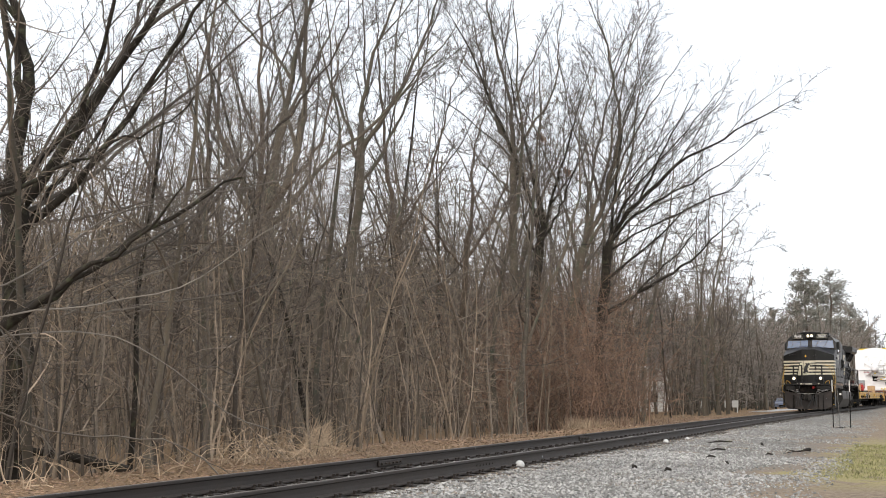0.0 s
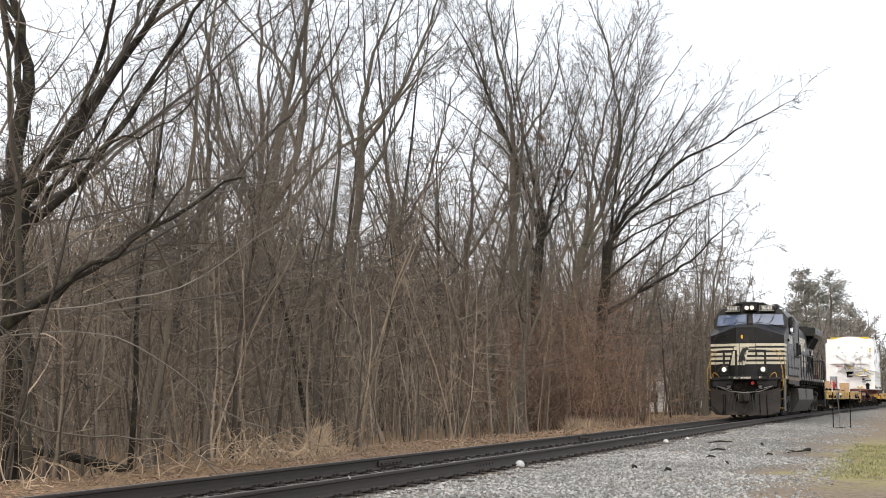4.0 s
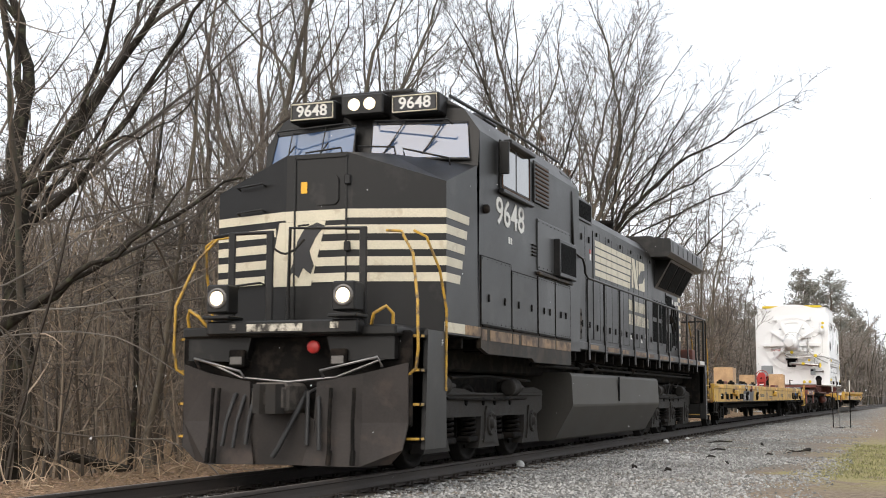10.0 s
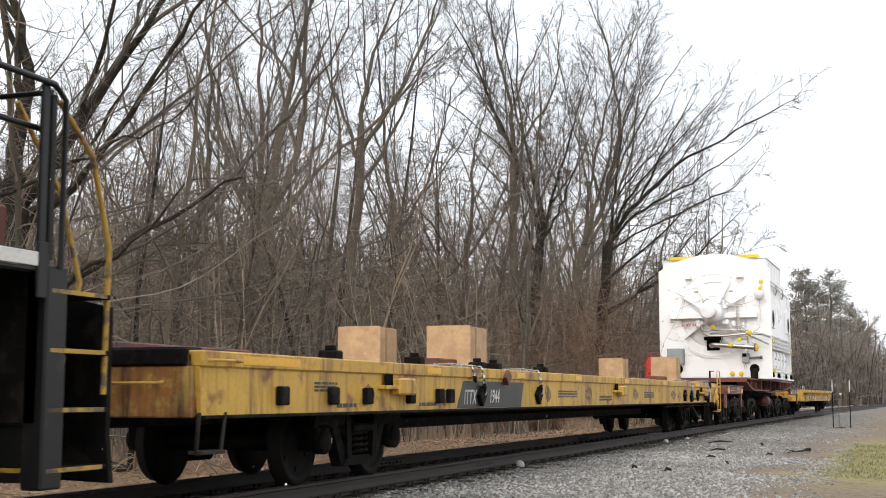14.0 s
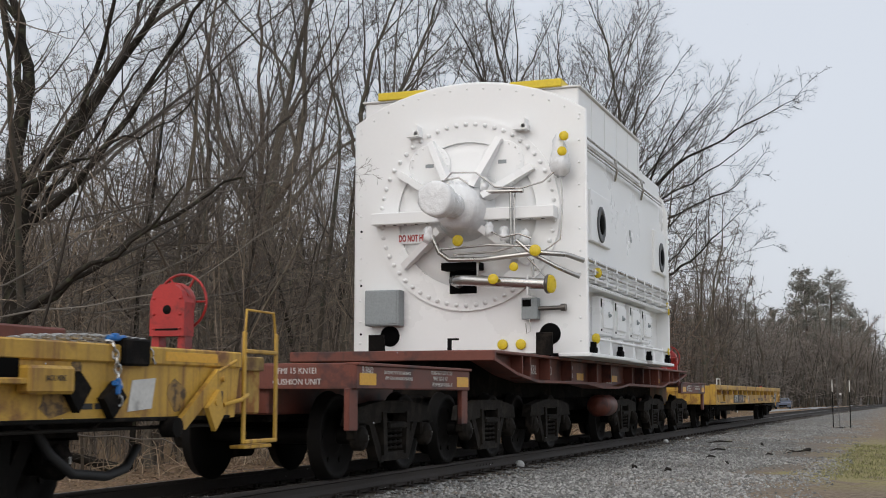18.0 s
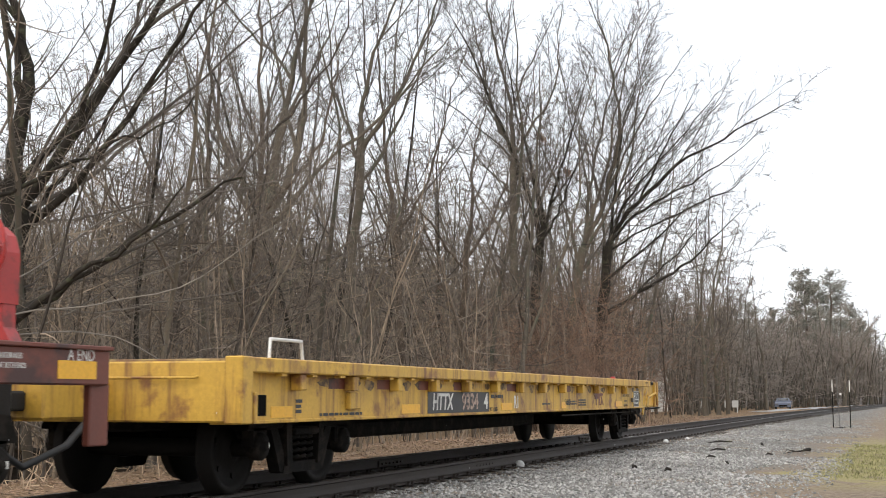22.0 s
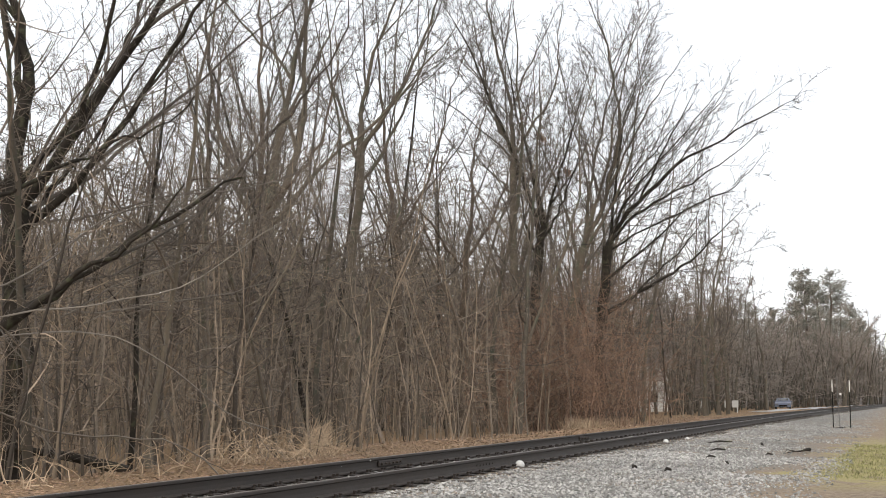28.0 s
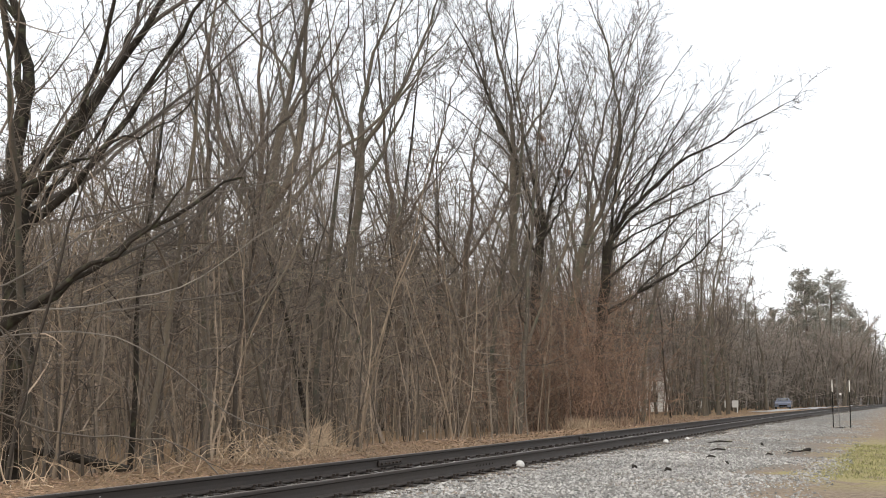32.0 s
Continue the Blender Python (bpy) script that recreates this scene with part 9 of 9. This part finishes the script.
        for k in range(9):
            x = 0.45 + 0.8 * k
            for zb in (2.97, 2.82, 2.69):
                part("pipe_clamp", Build().box(x - 0.02, s * 1.86, zb - 0.02, x + 0.05, s * 2.0, zb + 0.01, 0.005).box(x - 0.02, s * 1.985, zb, x + 0.05, s * 2.0, zb + 0.07, 0.005), GENW, G)
        part("side_ledge", Build().box(0.07, s * 1.70, 2.60, L - 0.12, s * 1.94, 2.66, 0.01), GENW, G)
        b = Build()
        for k in range(36):
            b.lathe((0.2 + 0.195 * k, s * 1.94, 2.63), (0, s, 0), [(0, 0.013), (0.012, 0.013), (0.012, 0)], 6)
        part("ledge_bolt", b, GENW, G)
        part("low_pipe", Build().tube([(0.5, s * 1.93, 1.80), (L - 0.1, s * 1.93, 1.80)], 0.028, 8), GENW, G)
        for k in range(7):
            x = 0.7 + 0.95 * k
            part("foot_bracket", Build().prism([(x, 1.56), (x + 0.22, 1.56), (x + 0.08, 1.86), (x, 1.86)], 1, s * 1.72, s * 1.95), GENW, G)
        for x in (0.35, 2.35, 4.9, 6.9):
            part("lifting_lug", Build().box(x, s * 1.9, 1.57, x + 0.2, s * 2.0, 1.66, 0.01).cyl((x + 0.1, s * 1.95, 1.64), (x + 0.1, s * 1.95, 1.74), 0.05, 10), HOLEM, G, "black rubber stop")
        for x0 in (1.35, 2.45, 3.72, 4.82):
            h = part("access_hatch", Build().box(x0, s * 1.70, 1.90, x0 + 0.86, s * 1.86, 2.54, 0.015), GENW, G, "bolted white access hatch")
            part("hatch_cover", Build().box(x0 + 0.14, s * 1.86, 2.02, x0 + 0.82, s * 1.89, 2.44, 0.01), GENW, h)
            b = Build()
            for i in range(6):
                for zz in (1.96, 2.49):
                    b.lathe((x0 + 0.16 + 0.125 * i, s * 1.86, zz), (0, s, 0), [(0, 0.012), (0.014, 0.012), (0.014, 0)], 6)
            for i in range(5):
                for xx in (x0 + 0.18, x0 + 0.78):
                    b.lathe((xx, s * 1.89, 2.06 + 0.085 * i), (0, s, 0), [(0, 0.012), (0.014, 0.012), (0.014, 0)], 6)
            part("hatch_bolt", b, GENW, h)
            part("hatch_knob", Build().lathe((x0 + 0.5, s * 1.89, 2.24), (0, s, 0), [(0, 0.035), (0.03, 0.03), (0.05, 0.012), (0.05, 0)], 10).box(x0 + 0.47, s * 1.89, 2.26, x0 + 0.53, s * 1.90, 2.30, 0.003), GREYBX, h)
            part("hatch_slot", Build().box(x0 + 0.02, s * 1.862, 1.96, x0 + 0.10, s * 1.866, 2.0, 0.002).box(x0 + 0.02, s * 1.862, 2.36, x0 + 0.1, s * 1.866, 2.5, 0.002), HOLEM, h)
        for x, z in ((0.72, 2.86), (6.9, 2.74), (7.05, 2.62), (0.55, 1.80), (6.95, 1.80)):
            cap(G, (x, s * 1.96, z), (-0.55, s * 0.83, 0) if x < 3 else (0.2, s * 0.98, 0), 0.10 if x < 3 else 0.085)
        for x in (0.35, 6.55):
            part("drain_hole", Build().lathe((x, s * 1.70, 2.25), (0, s, 0), [(0, 0.06), (0.008, 0.06), (0.008, 0)], 14), HOLEM, G)
        b = Build().tube([(0.07, s * 1.93, 4.98), (3.2, s * 1.93, 4.98), (4.9, s * 1.93, 4.98)], 0.022, 7)
        b.tube([(0.07, s * 1.95, 4.82), (6.6, s * 1.95, 4.82)], 0.02, 7)
        b.tube([(0.07, s * 1.95, 4.76), (6.6, s * 1.95, 4.76)], 0.014, 6)
        part("shoulder_pipe", b, PIPEM, G)
        for x in (2.3, 4.6):
            part("rail_stay", Build().tube([(x, s * 1.93, 4.98), (x + 0.02, s * 1.96, 4.78), (x + 0.1, s * 1.9, 4.62)], 0.022, 7), PIPEM, G)
        part("lifting_mark", Build().box(3.72, s * 1.88, 3.82, 3.79, s * 1.886, 3.92, 0.002).box(3.80, s * 1.88, 3.70, 3.86, s * 1.886, 3.80, 0.002), GREYBX, G)
    # the end bell: rings, spokes, hub and wrapped shaft
    zc = 3.80
    bell = part("end_bell", ring_plate(Build(), 0.0, 0, zc, 1.18, 1.56, 0.05), GENW, G, "bolted ring of the end bell")
    b = Build()
    for k in range(56):
        a = 2 * math.pi * k / 56
        b.lathe((-0.05, 1.47 * math.cos(a), zc + 1.47 * math.sin(a)), (-1, 0, 0), [(0, 0.034), (0.03, 0.034), (0.03, 0)], 8)
    part("ring_bolt", b, GENW, bell)
    part("bell_disc", Build().lathe((0.0, 0, zc), (-1, 0, 0), [(0, 1.18), (0.012, 1.18), (0.02, 1.0), (0.05, 0.55), (0.05, 0.0)], 40), GENW, bell)
    for a_deg in (64, 116, 32, 148, -38, 218):
        a = radians(a_deg)
        d = Vector((0, math.cos(a), math.sin(a)))
        s = Vector((0, -math.sin(a), math.cos(a))) * 0.055
        c = Vector((0, 0, zc))
        v = [c + d * 0.45 - s + Vector((-0.04, 0, 0)), c + d * 0.45 + s + Vector((-0.04, 0, 0)), c + d * 1.34 + s + Vector((-0.04, 0, 0)), c + d * 1.34 - s + Vector((-0.04, 0, 0)),
             c + d * 0.45 - s + Vector((-0.42, 0, 0)), c + d * 0.45 + s + Vector((-0.42, 0, 0)), c + d * 1.34 + s + Vector((-0.16, 0, 0)), c + d * 1.34 - s + Vector((-0.16, 0, 0))]
        part("spoke", Build().add(v, [(0, 1, 2, 3), (4, 5, 6, 7), (0, 1, 5, 4), (1, 2, 6, 5), (2, 3, 7, 6), (3, 0, 4, 7)]), GENW, bell)
    for ya, yb in ((-1.52, -0.36), (0.36, 1.56)):
        part("cross_beam", Build().box(-0.30, ya, zc - 0.14, -0.04, yb, zc + 0.05, 0.01), GENW, bell)
    b = Build()
    for k in range(5):
        b.lathe((-0.17, 0.62 + 0.19 * k, zc - 0.14), (0, 0, -1), [(0, 0.03), (0.004, 0.03), (0.004, 0)], 10)
        b.lathe((-0.17, -0.55 - 0.19 * k, zc - 0.14), (0, 0, -1), [(0, 0.03), (0.004, 0.03), (0.004, 0)], 10)
    part("beam_hole", b, HOLEM, bell)
    for yy in (0.62, -0.62):
        c = part("round_cover", Build().lathe((-0.03, yy, 4.62), (-1, 0, 0), [(0, 0.36), (0.03, 0.36), (0.04, 0.34), (0.04, 0)], 30), GENW, bell)
        b = Build()
        for k in range(16):
            a = 2 * math.pi * k / 16
            b.lathe((-0.07, yy + 0.31 * math.cos(a), 4.62 + 0.31 * math.sin(a)), (-1, 0, 0), [(0, 0.016), (0.014, 0.016), (0.014, 0)], 6)
        part("cover_bolt", b, GENW, c)
        part("name_plate", Build().box(-0.075, yy - 0.07, 4.59, -0.07, yy + 0.07, 4.65, 0.001), GREYBX, c)
    hub = part("hub_wrap", Build().lathe((-0.05, 0, 3.86), (-1, 0, 0), [(0, 0.50), (0.03, 0.50), (0.05, 0.44), (0.25, 0.42), (0.30, 0.38), (0.52, 0.36), (0.56, 0.30), (0.58, 0.22)], 30), WRAPW, G, "bearing housing wrapped in white plastic")
    rr = random.Random(3)
    prof = [(0.5, 0.20), (0.8, 0.205), (1.10, 0.20), (1.14, 0.265), (1.17, 0.275), (1.40, 0.275), (1.425, 0.262), (1.435, 0.22), (1.43, 0.0)]
    part("shaft_wrap", crumple(Build().lathe((-0.05, 0.02, 3.86), (-1, 0, 0), prof, 26), 0.006), WRAPW, G, "shaft end wrapped in white plastic")
    for p, r in (((-0.25, -0.72, 3.42), 0.13), ((-0.25, -1.05, 3.36), 0.13), ((-0.35, -0.42, 4.22), 0.11), ((-0.4, 0.5, 3.45), 0.13), ((-0.35, -0.5, 3.5), 0.11)):
        part("wrapped_valve", crumple(Build().lathe((p[0], p[1], p[2] - r), (0.1, 0.1, 1), [(0, r * 0.25), (r * 0.3, r * 0.6), (r * 0.8, r * 0.72), (r * 1.2, r * 0.5), (r * 1.5, r * 0.62), (r * 2, r * 0.2)], 11), 0.02), WRAPW, G)
    part("wrapped_valve", crumple(Build().lathe((-0.2, -1.62, 4.30), (0, 0.05, 1), [(0, 0.06), (0.06, 0.13), (0.2, 0.16), (0.34, 0.13), (0.46, 0.10), (0.6, 0.09), (0.68, 0.04)], 13), 0.022), WRAPW, G, "gauge wrapped in white plastic")
    # front piping
    part("cable", Build().tube([(-0.4, 0.35, 4.2), (-0.45, 0.1, 4.42), (-0.45, -0.3, 4.40), (-0.4, -0.6, 4.16), (-0.36, -1.0, 4.12), (-0.3, -1.35, 4.22), (-0.25, -1.58, 4.42)], 0.015, 7), PIPEM, G)
    part("front_pipe", Build().tube([(-0.36, -0.45, 4.1), (-0.36, -1.05, 4.08)], 0.035, 8).tube([(-0.36, -0.85, 4.08), (-0.36, -0.85, 3.2)], 0.026, 8), PIPEM, G)
    part("front_pipe", Build().tube([(-0.4, 0.45, 3.42), (-0.42, 0.32, 3.15), (-0.42, 0.15, 3.03), (-0.4, -0.4, 3.02), (-0.38, -1.3, 3.10), (-0.3, -1.72, 3.06), (-0.1, -1.94, 2.98)], 0.042, 9), PIPEM, G)
    part("front_pipe", Build().tube([(-0.4, -0.95, 3.3), (-0.4, -1.2, 3.08), (-0.36, -1.6, 2.86), (-0.2, -1.9, 2.72)], 0.036, 9), PIPEM, G)
    part("front_pipe", Build().tube([(-0.36, 0.1, 3.12), (-0.36, -0.6, 3.14), (-0.36, -0.85, 3.2)], 0.018, 6).tube([(-0.38, -0.3, 3.05), (-0.36, -0.3, 2.72)], 0.02, 6).tube([(-0.38, -1.1, 3.05), (-0.38, -1.5, 2.62)], 0.014, 6), PIPEM, G)
    for pts, r in (([(-0.3, -0.9, 4.05), (-0.42, -0.92, 3.9), (-0.42, -0.92, 3.3)], 0.014), ([(-0.42, -0.55, 3.45), (-0.46, -0.75, 3.35), (-0.46, -1.0, 3.4), (-0.44, -1.2, 3.32)], 0.016),
                   ([(-0.4, -0.2, 4.2), (-0.42, 0.0, 4.34), (-0.4, 0.3, 4.3)], 0.016), ([(-0.36, -1.2, 3.0), (-0.36, -1.2, 2.72)], 0.02), ([(-0.36, 0.42, 3.3), (-0.42, 0.3, 3.2), (-0.44, -0.5, 3.24), (-0.4, -1.25, 3.2)], 0.02),
                   ([(-0.2, -1.09, 2.08), (-0.22, -1.12, 1.9), (-0.2, -1.05, 1.86), (-0.2, -1.03, 2.02)], 0.008), ([(-0.3, -1.35, 3.12), (-0.3, -1.62, 3.3), (-0.2, -1.64, 3.9), (-0.2, -1.62, 4.3)], 0.012)):
        part("small_pipe", Build().tube(pts, r, 7), PIPEM, G)
    part("drain_pipe", Build().tube([(-0.05, 0.1, 2.68), (-0.40, 0.08, 2.70), (-0.44, -0.1, 2.70), (-0.44, -1.45, 2.60)], 0.085, 14), PIPEM, G, "thick steel drain pipe")
    part("pipe_flange", Build().lathe((-0.06, 0.1, 2.68), (-1, 0, 0), [(0, 0.16), (0.05, 0.16), (0.06, 0.09)], 18), HOLEM, G)
    part("pipe_flange", Build().lathe((-0.44, -1.42, 2.605), (0, -1, -0.06), [(0, 0.12), (0.03, 0.15), (0.06, 0.15), (0.06, 0.0)], 18), CHROME, G)
    part("black_box", Build().box(-0.30, -0.30, 2.88, -0.05, 0.34, 3.00, 0.01).box(-0.06, -0.18, 2.52, -0.02, 0.28, 2.88, 0.01), HOLEM, G)
    part("pipe_hanger", Build().box(-0.5, -1.16, 2.44, -0.02, -1.13, 2.72, 0.008), GENW, G)
    for p, w_, r in (((-0.5, -0.02, 3.32), (-1, 0.1, 0), 0.11), ((-0.5, -1.28, 3.12), (-1, 0, 0), 0.11), ((-0.56, -0.62, 2.69), (-1, 0, 0), 0.10), ((-0.48, -0.93, 2.88), (-1, 0, 0), 0.085), ((-0.44, -1.49, 2.60), (-0.35, -0.93, 0), 0.17), ((-0.02, -0.60, 1.70), (-1, 0, 0), 0.10), ((-0.02, -0.90, 1.70), (-1, 0, 0), 0.10), ((-0.3, -1.70, 4.92), (-1, 0, 0), 0.09), ((-0.3, -1.66, 4.68), (-0.8, -0.5, 0), 0.09)):
        cap(G, p, Vector(w_).normalized(), r)
    # boxes, holes, lugs, the warning
    gb = part("terminal_box", Build().box(-0.24, 1.08, 2.02, -0.01, 1.68, 2.60, 0.012), GREYBX, G, "grey terminal box")
    part("box_door", Build().box(-0.255, 1.12, 2.05, -0.24, 1.66, 2.58, 0.006), GREYBX, gb)
    part("junction_box", Build().box(-0.2, -1.22, 2.08, -0.02, -0.96, 2.42, 0.012), GREYBX, G)
    part("box_window", Build().box(-0.206, -1.12, 2.28, -0.2, -0.98, 2.39, 0.003), HOLEM, G)
    part("conduit", Build().tube([(-0.12, -1.22, 2.25), (-0.12, -1.62, 2.26)], 0.035, 8).lathe((-0.12, -1.58, 2.26), (0, -1, 0), [(0, 0.06), (0.08, 0.06)], 10), CHROME, G)
    for yy in (1.33, -1.37):
        part("lift_hole", Build().lathe((-0.004, yy, 1.86), (-1, 0, 0), [(0, 0.17), (0.006, 0.17), (0.006, 0)], 26), HOLEM, G, "round dark lifting hole")
    for yy in (0.87, -0.95):
        part("lug", Build().prism([(yy - 0.12, 5.10), (yy + 0.12, 5.10), (yy + 0.12, 5.18), (yy - 0.12, 5.18)], 0, -0.22, 0.0).prism([(yy - 0.09, 5.12), (yy - 0.03, 5.12), (yy - 0.03, 5.32), (yy - 0.09, 5.28)], 0, -0.22, 0.0), GENW, G)
    sign = part("warning_card", Build().box(-0.075, 0.36, 3.36, -0.07, 1.12, 3.52, 0.001), WRAPW, G)
    words("warning", "DO NOT HUMP", 0.15, front_at(-0.082, 0.86, 3.44), REDP, sign, 0.55, 0.001, "red warning words", bold=0.006)
    b = Build()
    for p in ((-0.0, 1.85, 2.7), (0, 1.85, 3.6), (0, 1.2, 3.05), (0, 1.85, 1.9)):
        b.lathe((-0.002, p[1], p[2]), (-1, 0, 0), [(0, 0.02), (0.004, 0.02), (0.004, 0)], 10)
    part("bolt_hole", b, HOLEM, fp)
    return G


MACHINE = build_machine()
# ---- what moves ----
def train_s(t):
    """Where the front coupler stands along the track at t seconds."""
    d = t - 12.0
    return -0.952 - 6.883 * d + 0.00712 * d * d + 0.000205 * d ** 3


def motions():
    for ob, x0, xa, xb in TRAIN:
        rows = []
        for t in range(33):
            o, a, b = train_s(t) + x0, train_s(t) + xa, train_s(t) + xb
            ya, yb = track_y(a), track_y(b)
            k = (yb - ya) / (b - a)
            rows.append((float(t), pose(o, ya + (o - a) * k, 0, 0, 0, math.degrees(math.atan(k)))))
        walk(ob, rows)
    walk(SNOW, [(float(t), pose(-0.35 * t, 0.1 * t, -1.25 * t)) for t in range(0, 33, 4)])
    for ob, x, r in WHEELS:
        walk(ob, [(0.1 * i, pose(x, 0, r, 0, math.degrees((train_s(0.1 * i) - train_s(0)) / r), 0)) for i in range(321)])


TRAIN = [(LOCO, 0.0, 4.3, 18.6), (FLAT_A, FLAT_A_X, 27.5, 48.6), (HEAVY, HEAVY_X, 59.2, 71.5), (MACHINE, 61.5, 59.2, 71.5), (FLAT_B, FLAT_B_X, 80.3, 93.7)]
TRAIN += [(ob, x, 27.5, 48.6) for ob, x in CRATES] + [(BIG_CRATE[0], BIG_CRATE[1], 59.2, 71.5)]
motions()
